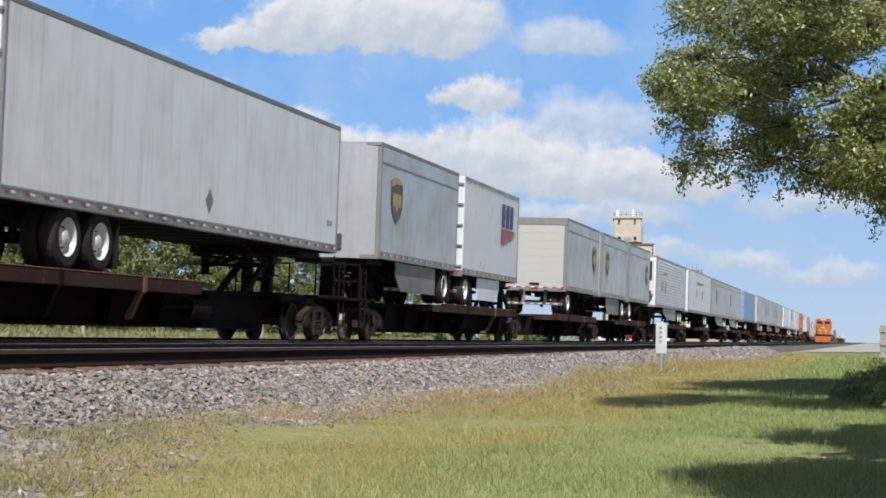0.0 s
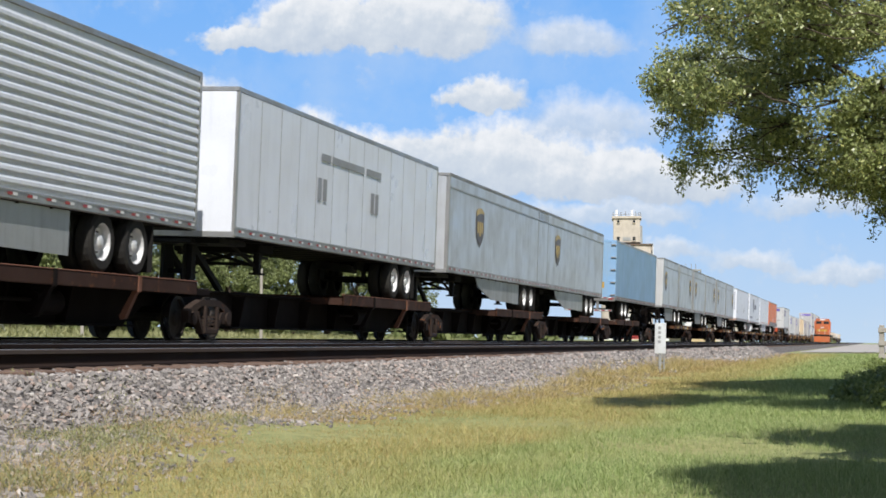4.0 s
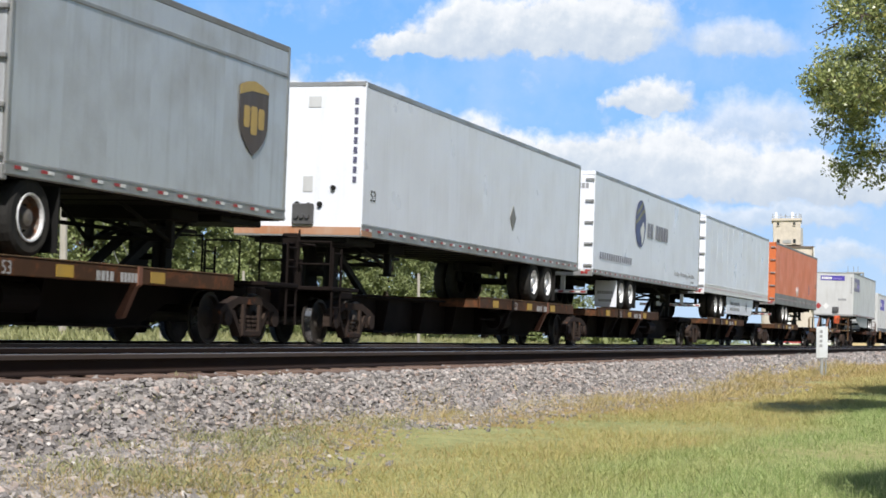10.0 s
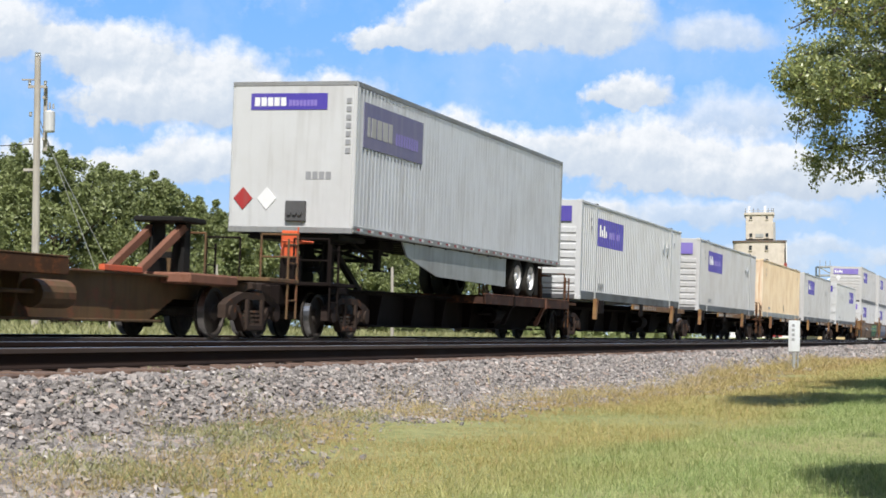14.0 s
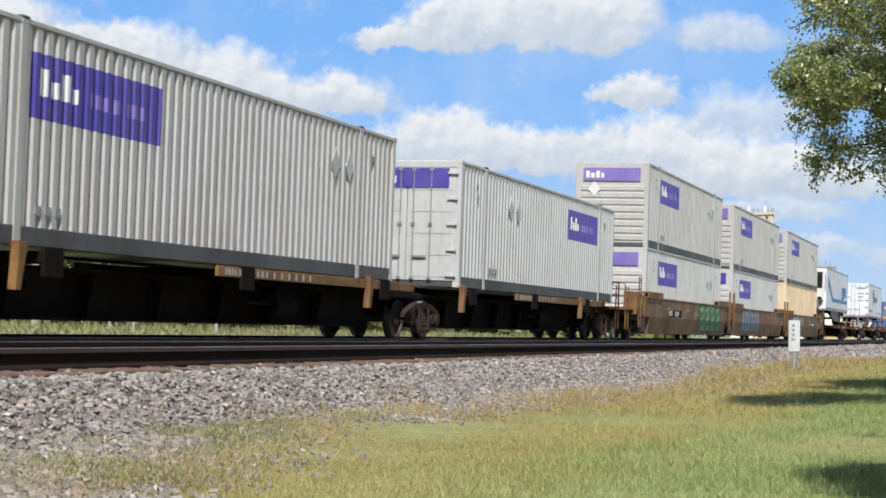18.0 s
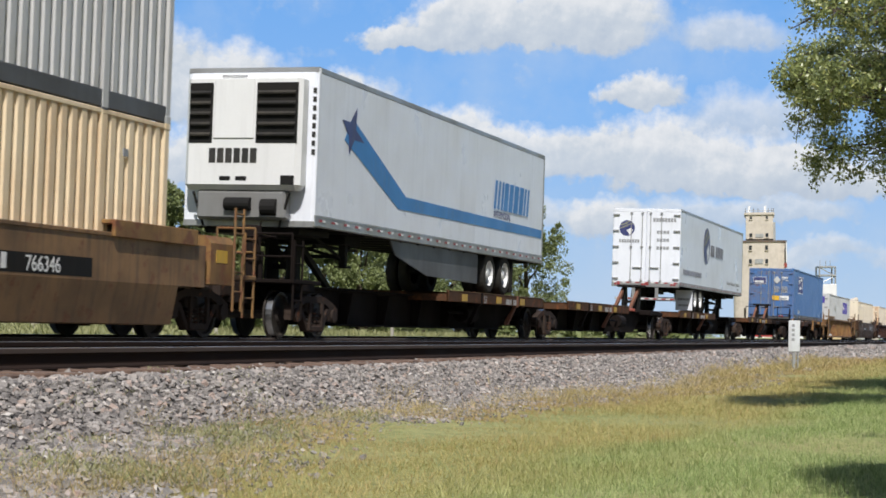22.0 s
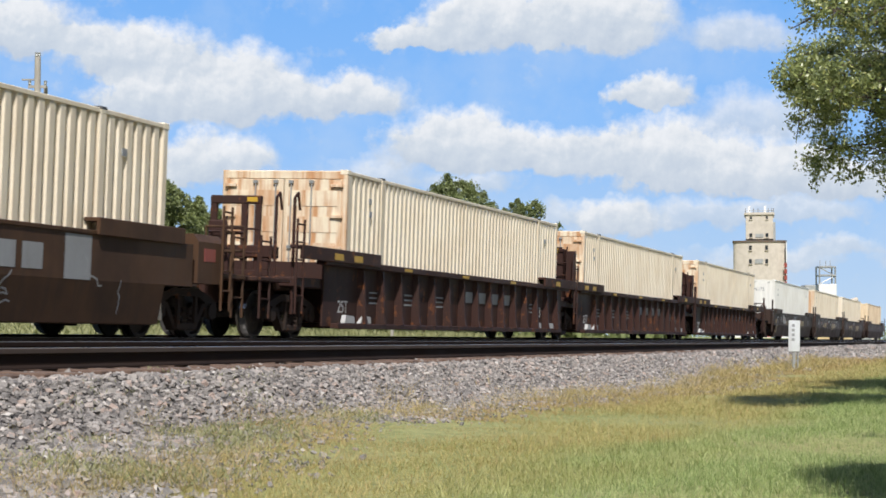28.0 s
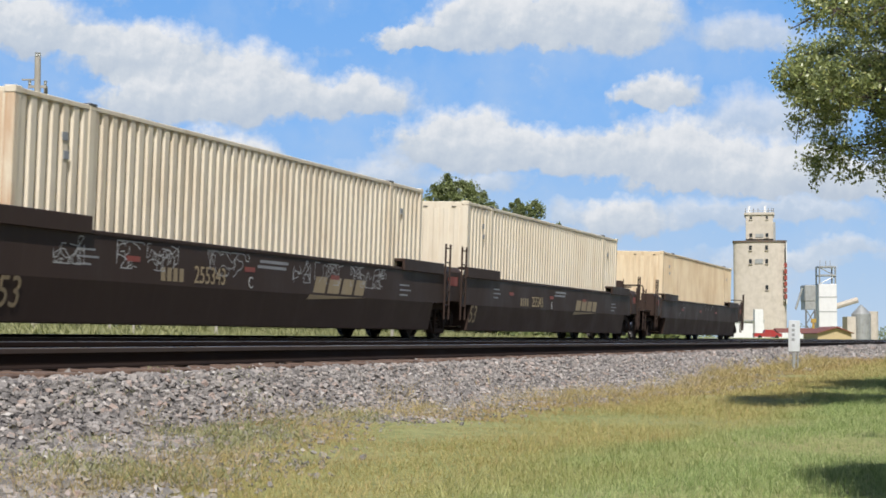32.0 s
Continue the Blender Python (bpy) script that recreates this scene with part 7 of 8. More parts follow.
def fence():
    root = tagged(new("fence"), "grey weathered wooden fence among weeds", "fence")
    root.matrix_basis = pose(62, -0.35, 0.1, 0, 0, -8)
    for i in range(4):
        part("post", Shape().box(-0.08, 0.08, -0.08 - 1.1 * i, 0.08 - 1.1 * i, 0, 1.5, 0.01), M_WOODPOLE, root)
    for z in (0.35, 0.8, 1.25):
        part("board", Shape().box(-0.12, -0.08, -3.5, 0.1, z, z + 0.16, 0.008), M_WOODPOLE, root)


fence()


def guy_wires():
    x, y = plan(-722, 67)
    for k, (dx, dy, top) in enumerate(((3.5, -1.7, 8.4), (4.6, -2.2, 8.0))):
        root = tagged(new("guy_wire"), "thin steel guy wire of the pole", "wire", "guy wires of the pole")
        root.location = (x, y, ground_height(y))
        part("strand", Shape().tube((0, 0, top), (dx, dy, 0), 0.018, n=5), M_STEELG, root)
    root = tagged(new("overhead_wire"), "thin service wire leaving the pole", "wire", "service wires of the pole")
    root.location = (x, y, ground_height(y) + 7.2)
    sh, prev = Shape(), (0, 0, 0)
    for i in range(1, 13):
        t = i / 12
        cur = (-8 * t, 14 * t, -1.4 * t * (1 - t))
        sh.tube(prev, cur, 0.016, n=5)
        prev = cur
    part("strand", sh, M_BLACK, root)


guy_wires()

# ---- far buildings ----
def place(name, u, depth, label, category, base=1.3):
    ob = tagged(new(name), label, category)
    ob.matrix_basis = pose(*plan(u, depth), base, 0, 0, 17.928 - 90)
    return ob


def window_at(parent, x, y, z, w, h):
    wnd = part("window", Shape().box(x - w / 2, x + w / 2, y - 0.10, y - 0.02, z, z + h, 0.03), M_GLASSD, parent)
    part("sill", Shape().box(x - w / 2 - 0.1, x + w / 2 + 0.1, y - 0.25, y, z - 0.15, z), M_CONCRETE, wnd)


def elevator():
    """The tall concrete grain elevator: x across, y away, z up, metres."""
    k = 400 / 3109.0
    root = place("grain_elevator", 561, 400, "tall pale concrete grain elevator with a stepped headhouse", "grain elevator")
    root.matrix_basis = root.matrix_basis @ pose(0, 0, 0, 0, 0, -10.2)
    w, h = 46 * k, 171 * k
    out = []
    for i in range(25):
        a = math.pi * i / 24
        out.append((-w * math.cos(a), -0.35 * w * math.sin(a) ** 0.7))
    out += [(w, 14), (-w, 14)]
    part("silo", Shape().prism(out, -1, h, "z"), M_CONCRETE, root)
    part("cornice", Shape().prism([(p[0] * 1.03, p[1] * 1.06 - 0.1) for p in out], h, h + 0.4, "z"), M_RIM2, root, "dark roof edge")
    hw = 24 * k
    head = part("headhouse", Shape().box(-hw, hw, -1.0, 9, h + 0.7, h + 49 * k, 0.1), M_CONCRETE, root)
    part("cornice", Shape().box(-hw - 0.3, hw + 0.3, -1.3, 9.3, h + 49 * k, h + 49 * k + 0.5), M_CONCRETE, head)
    for x in (-15, 13):
        window_at(head, x * k, -1.0, h + 9 * k, 5 * k, 7 * k)
        window_at(head, x * k, -1.0, h + 41 * k, 4 * k, 5 * k)
        for z in (-14, -38):
            window_at(root, (x - 1) * k, -0.35 * w, h + z * k, 5 * k, 8 * k)
    window_at(root, 12 * k, -0.35 * w, h - 84 * k, 5 * k, 8 * k)
    part("vent", Shape().box(-7 * k, 7 * k, -1.12, -1.0, h + 9 * k, h + 15 * k), M_STEELG, root)
    part("vent", Shape().box(-8 * k, 6 * k, -0.36 * w - 0.1, -0.35 * w, h - 38 * k, h - 30 * k), M_STEELG, root)
    for x in (-18, 10):
        part("antenna", Shape().box((x - 2) * k, (x + 2) * k, 2, 2.6, h + 49 * k, h + 66 * k), M_SIGNW, root, "white panel antenna")
    ant = Shape()
    for x in (-24, -10, -2, 16, 22, 25):
        ant.tube((x * k, 2, h + 48 * k), (x * k, 2, h + 62 * k), 0.08, n=5)
    for z in (54, 58):
        ant.tube((-26 * k, 2, h + z * k), (26 * k, 2, h + z * k), 0.06, n=5)
    part("mast", ant, M_DARKRAIL, root)
    sg = part("sign_column", Shape().box(w - 0.5 * k, w + 1.0 * k, -2.5, 4, h - 110 * k, h), M_SIGNW, root, "white column with red lettering")
    sh = Shape()
    for i in range(6):
        sh.box(w - 4 * k, w + 1.2 * k, -2.6, -2.5, h - (45 + i * 11) * k, h - (37 + i * 11) * k)
    part("marking", sh, M_BROWNRED, sg)
    part("stair_tower", Shape().box(hw, hw + 4 * k, 0, 3, h, h + 36 * k), M_STEELG, root)


elevator()


def far_site():
    k = 420 / 3109.0
    e = place("grain_leg_tower", 681, 420, "white grain elevator with an open steel top", "grain elevator")
    part("tower_body", Shape().box(-16 * k, 16 * k, 0, 6, -1, 98 * k, 0.1), M_SIGNW, e)
    for z in (20, 48, 74):
        part("panel_joint", Shape().box(-16 * k, 16 * k, -0.06, 0, z * k, z * k + 0.2), M_STEELG, e)
    fr = Shape()
    for x in (-14, 14):
        for y in (0.3, 4):
            fr.tube((x * k, y, 98 * k), (x * k, y, 128 * k), 0.2, n=5)
    for z in (112, 127):
        fr.box(-15 * k, 15 * k, 0, 4.3, z * k, z * k + 0.35)
    fr.tube((-14 * k, 0.3, 98 * k), (14 * k, 0.3, 112 * k), 0.12, n=5).tube((14 * k, 0.3, 112 * k), (-14 * k, 0.3, 127 * k), 0.12, n=5)
    for x in (-10, 0, 8):
        fr.tube((x * k, 2, 127 * k), (x * k, 2, 140 * k), 0.07, n=5)
    part("steel_frame", fr, M_STEELG, e)
    part("conveyor", Shape().tube((16 * k, 2, 58 * k), (56 * k, 2, 70 * k), 0.7, n=8), M_CONCRETE, e)
    part("shed", Shape().box(16 * k, 26 * k, -1, 5, -1, 22 * k), M_SIGNW, e)
    b = place("bin_tower", 650, 415, "grey steel bin on lattice legs", "grain bin")
    part("bin", Shape().box(-10 * k, 10 * k, 0, 5, 66 * k, 95 * k, 0.2).box(-9 * k, 9 * k, 0, 5, 52 * k, 66 * k), M_STEELG, b)
    legs = Shape()
    for x in (-8, 8):
        legs.tube((x * k, 0, -1), (x * k, 0, 52 * k), 0.2, n=5).tube((x * k, 0, 0), (-x * k, 0, 26 * k), 0.12, n=5).tube((x * k, 0, 26 * k), (-x * k, 0, 52 * k), 0.12, n=5)
    part("lattice_leg", legs, M_DARKRAIL, b)
    part("spout", Shape().tube((-14 * k, 0, 90 * k), (-26 * k, 0, 52 * k), 0.25, n=6), M_STEELG, b)
    g = place("grain_bin", 745, 400, "round grey grain bin with a peaked top", "grain bin")
    k4 = 400 / 3109.0
    part("bin", Shape().lathe((0, 3, 0), [(-1, 17 * k4), (45 * k4, 17 * k4), (58 * k4, 5 * k4), (62 * k4, 0)], 20, "z"), M_STEELG, g)
    part("side_box", Shape().box(-30 * k4, -15 * k4, 0, 5, -1, 40 * k4), M_CONCRETE, g)
    c = place("concrete_bin", 765, 405, "pale concrete bin beside a grain site", "grain bin")
    part("bin", Shape().lathe((0, 4, 0), [(-1, 12 * k4), (50 * k4, 12 * k4), (50 * k4, 0)], 18, "z"), M_CONCRETE, c)
    k3 = 300 / 3109.0
    hs = place("house", 692, 300, "low tan building with a shallow gable roof", "house")
    part("wall", Shape().prism([(-30 * k3, -1), (30 * k3, -1), (30 * k3, 10 * k3), (4 * k3, 19 * k3), (-30 * k3, 10 * k3)], 0, 12), M_TAN, hs)
    part("roof", Shape().prism([(-33 * k3, 10 * k3), (4 * k3, 22 * k3), (33 * k3, 10 * k3), (33 * k3, 9 * k3), (4 * k3, 19.5 * k3), (-33 * k3, 9 * k3)], -0.6, 12.6), M_ROOF, hs)
    sd = place("long_shed", 640, 330, "low dark red roofed shed", "shed")
    part("wall", Shape().box(-50 * k3, 40 * k3, 0, 8, -1, 12 * k3), M_SIGNW, sd)
    part("roof", Shape().prism([(0, 12 * k3), (4, 21 * k3), (8, 12 * k3)], -52 * k3, 42 * k3, "x"), M_ROOF, sd)
    ad = place("white_shed", 555, 380, "white shed at the foot of an elevator", "shed")
    part("wall", Shape().box(-45 * k4, 12 * k4, 0, 8, -1, 30 * k4).box(-6 * k4, 8 * k4, -2, 0, -1, 50 * k4), M_SIGNW, ad)
    part("roof", Shape().box(-46 * k4, 13 * k4, -0.4, 8.4, 30 * k4, 32 * k4), M_STEELG, ad)
    rb = place("sign_board", 655, 350, "small yellow roadside sign board", "sign")
    part("board", Shape().box(-5 * k3, 6 * k3, 0, 0.3, 34 * k3, 42 * k3).box(-0.2, 0.2, 0.1, 0.3, -1, 34 * k3), M_YELLOW, rb)
    car = place("red_truck", 575, 330, "red pickup parked by an elevator", "car")
    kc = 330 / 3109.0
    part("body", Shape().prism([(-2.6, 0.4), (2.6, 0.4), (2.6, 1.05), (1.6, 1.1), (1.0, 1.75), (-0.5, 1.75), (-0.8, 1.1), (-2.6, 1.1)], 0, 1.9), M_RED, car)
    for x in (-1.6, 1.6):
        part("wheel", Shape().lathe((x, -0.02, 0.35), [(0, 0.0), (0, 0.2), (0.02, 0.36), (0.25, 0.36), (0.25, 0)], 14), M_TYRE, car)


far_site()


def locomotive():
    """An orange engine standing on the near track, nose towards the camera."""
    root = tagged(new("locomotive"), "orange diesel locomotive standing on the near track", "locomotive")
    root.matrix_basis = pose(338, NEAR_Y, NEAR_Z, CANT, 0, 0)
    part("nose", Shape().prism([(-1.1, 1.6), (1.1, 1.6), (1.1, 3.1), (0.7, 3.45), (-0.7, 3.45), (-1.1, 3.1)], 1.2, 3.0, "x"), M_LOCO, root)
    cab = part("cab", Shape().prism([(-1.5, 1.6), (1.5, 1.6), (1.5, 3.9), (1.15, 4.6), (-1.15, 4.6), (-1.5, 3.9)], 2.6, 5.2, "x"), M_LOCO, root)
    for y in (-0.7, 0.7):
        part("windshield", Shape().box(2.57, 2.6, y - 0.5, y + 0.5, 3.6, 4.1, 0.02), M_GLASSD, cab)
    part("number_light", Shape().box(2.55, 2.6, -0.5, 0.5, 4.3, 4.5, 0.02), M_SIGNW, cab)
    part("hood", Shape().prism([(-0.95, 1.6), (0.95, 1.6), (0.95, 4.2), (0.6, 4.55), (-0.6, 4.55), (-0.95, 4.2)], 5.2, 21.0, "x"), M_LOCO, root)
    part("nose_band", Shape().box(1.17, 1.2, -0.9, 0.9, 2.2, 2.55), M_YELLOW, root)
    part("stripe", Shape().box(1.15, 21.2, -1.52, -1.5, 1.3, 1.6).box(1.15, 21.2, 1.5, 1.52, 1.3, 1.6), M_BLACK, root)
    part("platform", Shape().box(0.6, 21.5, -1.5, 1.5, 1.25, 1.6, 0.03), M_BLACK, root)
    part("pilot", Shape().prism([(-1.45, 0.2), (1.45, 0.2), (1.45, 1.25), (-1.45, 1.25)], 0.5, 0.7, "x"), M_LOCO, root)
    part("headlight", Shape().tube((1.16, -0.15, 2.9), (1.22, -0.15, 2.9), 0.12, n=10).tube((1.16, 0.15, 2.9), (1.22, 0.15, 2.9), 0.12, n=10), M_SIGNW, root)
    rails = Shape()
    for y in (-1.42, -0.5, 0.5, 1.42):
        rails.tube((0.65, y, 1.6), (0.65, y, 2.6), 0.03, n=6)
    part("handrail", rails, M_SIGNW, root)
    for x in (3.0, 5.0, 7.0, 15.0, 17.0, 19.0):
        part("wheelset", shared("engine_wheel", lambda: Shape().lathe((0, -0.76, 0.5), [(-0.07, 0.0), (-0.07, 0.5), (0.07, 0.52), (0.08, 0.0)], 20).lathe((0, 0.76, 0.5), [(-0.08, 0.0), (-0.07, 0.52), (0.07, 0.5), (0.07, 0.0)], 20), M_WHEEL), M_WHEEL, root, at=(x, 0, 0))
    part("fuel_tank", Shape().box(8.5, 13.5, -1.3, 1.3, 0.35, 1.25, 0.15), M_BLACK, root)


locomotive()

# ---- plants ----
def quads_mesh(name, pos, u, v, mat):
    """Many small leaf quads from centres and half axes."""
    n = len(pos)
    verts = np.empty((n, 4, 3))
    verts[:, 0], verts[:, 1], verts[:, 2], verts[:, 3] = pos - v, pos + u * 0.9, pos + v, pos - u * 0.9
    me = bpy.data.meshes.new(name)
    me.vertices.add(4 * n)
    me.vertices.foreach_set("co", verts.reshape(-1))
    me.loops.add(4 * n)
    me.loops.foreach_set("vertex_index", np.arange(4 * n, dtype=np.int32))
    me.polygons.add(n)
    me.polygons.foreach_set("loop_start", np.arange(0, 4 * n, 4, dtype=np.int32))
    me.update(calc_edges=True)
    me.materials.append(mat)
    return me


def leaf_axes(rng, n, size):
    a = rng.normal(size=(n, 3))
    a /= np.linalg.norm(a, axis=1)[:, None]
    b = np.cross(a, rng.normal(size=(n, 3)))
    b /= np.linalg.norm(b, axis=1)[:, None]
    k = size * rng.uniform(0.6, 1.25, (n, 1))
    return a * k * 0.55, b * k


def crown(rng, clumps, per, size, flat=0.75):
    """Leaf positions scattered over the outside of many small clumps."""
    pos = []
    for c, r in clumps:
        d = rng.normal(size=(per, 3))
        d /= np.linalg.norm(d, axis=1)[:, None]
        rad = r * rng.uniform(0.35, 1.05, (per, 1)) ** 0.6
        q = d * rad
        q[:, 2] *= flat
        pos.append(np.array(c) + q)
    pos = np.concatenate(pos)
    u, v = leaf_axes(rng, len(pos), size)
    return pos, u, v


def limb(sh, rng, p, q, r0, r1, bends=4):
    p, q = Vector(p), Vector(q)
    prev, n = p, bends
    for i in range(1, n + 1):
        cur = p.lerp(q, i / n) + Vector(rng.normal(size=3)) * (q - p).length * 0.035 * (i < n)
        sh.tube(prev, cur, r0 + (r1 - r0) * (i - 1) / n, r0 + (r1 - r0) * i / n, 7, False)
        prev = cur


def far_tree(seed, x, y, h, r, label):
    rng = np.random.default_rng(seed)
    z = ground_height(y)
    root = tagged(new("tree"), label, "tree", "trees beyond the railway")
    root.location = (x, y, z - 0.1)
    wood = Shape()
    limb(wood, rng, (0, 0, 0), (0.2, 0, h * 0.55), 0.22, 0.12)
    clumps = []
    for i in range(120):
        a, zz = rng.uniform(0, 2 * math.pi), rng.uniform(0.03, 1.0)
        rr = r * math.sqrt(max(0.05, 1 - (max(0, zz - 0.42) / 0.6) ** 2)) * rng.uniform(0.3, 0.95)
        cpos = (rr * math.cos(a), rr * math.sin(a), h * (0.06 + 0.88 * zz))
        clumps.append((cpos, r * rng.uniform(0.09, 0.26)))
        if zz > 0.6:
            clumps.append(((cpos[0], cpos[1], cpos[2] + r * rng.uniform(0.05, 0.22)), r * 0.07))
        if i % 9 == 0:
            limb(wood, rng, (0.1, 0, h * min(0.5, zz * 0.6)), cpos, 0.08, 0.03, 3)
    part("trunk", wood, M_BARK, root)
    tagged(part("crown", quads_mesh("crown", *crown(rng, clumps, 150, 0.1, 0.95), M_LEAF_FAR), M_LEAF_FAR, root), kind="stuff")


for i, (u, dep, top, r) in enumerate(((-900, 80, 300, 5.0), (-780, 82, 330, 3.6), (-690, 80, 325, 3.4), (-600, 82, 302, 3.2), (-520, 84, 285, 2.8), (-455, 86, 262, 2.3), (-395, 90, 222, 2.2), (-345, 92, 215, 2.0),
                                      (-285, 95, 245, 2.6), (-215, 98, 222, 2.0), (-150, 100, 240, 2.4), (-95, 104, 205, 1.9), (-45, 108, 255, 2.4), (25, 114, 287, 3.0), (80, 112, 250, 2.0), (145, 116, 250, 2.6))):
    x, y = plan(u, dep)
    far_tree(100 + i, x, y, top / 3109.0 * dep + 1.0 - ground_height(y) + 0.1, r * 1.15, "leafy green tree in a hedge beyond the tracks")
low = tagged(new("far_bushes"), "low dark bushes along the far field", "bush", kind="stuff")
rng = np.random.default_rng(7)
cl = []
for i in range(110):
    x, y = plan(rng.uniform(-900, 420), rng.uniform(100, 190))
    cl.append(((x, y, ground_height(y) + rng.uniform(0, 0.7)), rng.uniform(0.5, 1.1)))
for i in range(60):
    x, y = plan(rng.uniform(380, 950), rng.uniform(430, 560))
    cl.append(((x, y, ground_height(y) + rng.uniform(0, 2)), rng.uniform(2.0, 4.0)))
tagged(part("foliage", quads_mesh("foliage", *crown(rng, cl, 130, 0.34), M_LEAF_FAR), M_LEAF_FAR, low), kind="stuff")


def near_tree():
    """The elm beside the camera, its boughs hanging into view."""
    rng = np.random.default_rng(3)
    root = tagged(new("tree"), "large elm with green and yellowing hanging boughs", "tree")
    root.location = (19.0, -4.2, 0.05)
    wood = Shape()
    limb(wood, rng, (0, 0, 0), (0.1, 0.2, 2.8), 0.34, 0.26, 5)
    spots, sizes = [], []
    # left outline of the crown and its lower edge, in metres from the trunk
    rim = ((2.3, 3.8), (2.9, 5.9), (3.2, 6.75), (4.0, 7.0), (4.7, 6.75), (5.3, 6.45), (6.5, 5.7), (8.0, 3.0))
    hem = ((-1.0, 3.0), (3.0, 2.5), (4.2, 2.4), (4.8, 2.85), (5.3, 2.8), (5.7, 2.5), (6.2, 3.0), (7.0, 3.5))

    def along(pts, k):
        return float(np.interp(k, [p[0] for p in pts], [p[1] for p in pts]))

    def bough(c, rad, leaves, size):
        """A flattened spray of leaves on twigs, hanging at its edge."""
        for i in range(7):
            a = rng.uniform(0, 6.28)
            tip = (c[0] + rad * math.cos(a) * 0.9, c[1] + rad * math.sin(a) * 0.9, c[2] + rng.uniform(-0.5, 0.1) * rad)
            limb(wood, rng, c, tip, 0.014, 0.005, 3)
        n_sub = 26
        d = rng.normal(size=(n_sub, 3))
        d /= np.linalg.norm(d, axis=1)[:, None]
        sub = np.array(c) + d * (rng.uniform(0.15, 1.0, (n_sub, 1)) ** 0.55) * rad * np.array([1.0, 1.0, 0.62])
        sub[:, 2] -= 0.22 * rad * (np.linalg.norm(sub[:, :2] - np.array(c[:2]), axis=1) / rad) ** 2
        pick = rng.integers(0, n_sub, leaves)
        spread = rng.normal(size=(leaves, 3)) * np.array([0.10, 0.10, 0.07]) * (rad / 0.6)
        spots.append(sub[pick] + spread)
        sizes.append(np.full(leaves, size))
        if c[2] < along(hem, c[1]) + 0.9:
            for k in range(3):
                a = rng.uniform(0, 6.28)
                x, y, z = c[0] + rad * 0.7 * math.cos(a), c[1] + rad * 0.7 * math.sin(a), c[2] - 0.3 * rad
                drop = rng.uniform(0.15, 0.4)
                limb(wood, rng, (x, y, z), (x + 0.05, y + 0.05, z - drop), 0.007, 0.003, 3)
                q = rng.uniform(0, 1, (34, 1))
                spots.append(np.array((x, y, z)) + q * np.array((0.05, 0.05, -drop)) + rng.normal(size=(34, 3)) * 0.04)
                sizes.append(np.full(34, size))

    made = 0
    while made < 150:
        c = (rng.uniform(0.8, 5.2), rng.uniform(0.5, 7.1), rng.uniform(2.5, 6.0))
        rad = rng.uniform(0.28, 0.66)
        if c[1] > along(rim, c[2]) - rad * 0.8 or c[2] < along(hem, c[1]) + rad * 0.55:
            continue
        bough(c, rad, int(3500 * rad), 0.029)
        limb(wood, rng, (0.6 * c[0] + 0.4, c[1] - 0.9, c[2] - 0.25), c, 0.009, 0.005, 4)
        made += 1
    # the rest of the crown, above and beside the view: unseen coarse boughs added to shade the verge
    for c, rad, count in (((4.0, -0.4, 7.2), (3.0, 3.0, 1.4), 30), ((6.5, 1.4, 8.6), (3.6, 3.4, 1.4), 90), ((10.5, 1.8, 8.8), (4.0, 3.4, 1.6), 100), ((-0.5, -3.0, 5.2), (3.4, 2.6, 2.2), 34), ((-11.6, 1.9, 4.6), (2.4, 1.6, 1.1), 80), ((-6.4, 1.7, 4.7), (2.6, 1.4, 1.0), 70)):
        if c[0] < -5:
            limb(wood, rng, (0.0, 0.1, 2.4), (c[0] * 0.9, c[1], c[2] - 0.8), 0.16, 0.06, 6)
        for i in range(count):
            d = rng.normal(size=3)
            d *= rng.uniform(0.3, 1.0) / np.linalg.norm(d)
            bough(tuple(c[j] + d[j] * rad[j] for j in range(3)), rng.uniform(0.6, 0.95), 460, 0.12)
    for a in range(7):
        t = 2 * math.pi * a / 7
        limb(wood, rng, (0.1, 0.2, 2.6), (1.4 + 1.6 * math.cos(t), 1.0 + 1.4 * math.sin(t), 4.6), 0.10, 0.03, 5)
    limb(wood, rng, (0.1, 0.2, 2.7), (2.6, 4.6, 4.3), 0.11, 0.03, 6)
    part("trunk", wood, M_BARK, root)
    pos, size = np.concatenate(spots), np.concatenate(sizes)
    u, v = leaf_axes(rng, len(pos), 1.0)
    tagged(part("crown", quads_mesh("crown", pos, u * size[:, None], v * size[:, None], M_LEAF_NEAR), M_LEAF_NEAR, root), kind="stuff")


near_tree()


def weeds():
    """Tall weeds at the edge of the verge."""
    rng = np.random.default_rng(17)
    cl = []
    for i in range(260):
        x = rng.uniform(22, 62)
        y = 0.012 * (x - 17) + rng.uniform(-1.6, 0.3)
        y -= 0.03 * max(0, x - 35)
        for k in range(3):
            cl.append(((x + rng.normal() * 0.1, y + rng.normal() * 0.1, 0.12 + rng.uniform(0.0, 0.45) * (0.4 + 0.6 * min(1, max(0, 0.3 - y)))), rng.uniform(0.08, 0.18)))
    root = tagged(new("weeds"), "dark green tall weeds at the edge of the verge", "weeds", kind="stuff")
    tagged(part("foliage", quads_mesh("foliage", *crown(rng, cl, 45, 0.042), M_STRAWG), M_STRAWG, root), kind="stuff")


weeds()


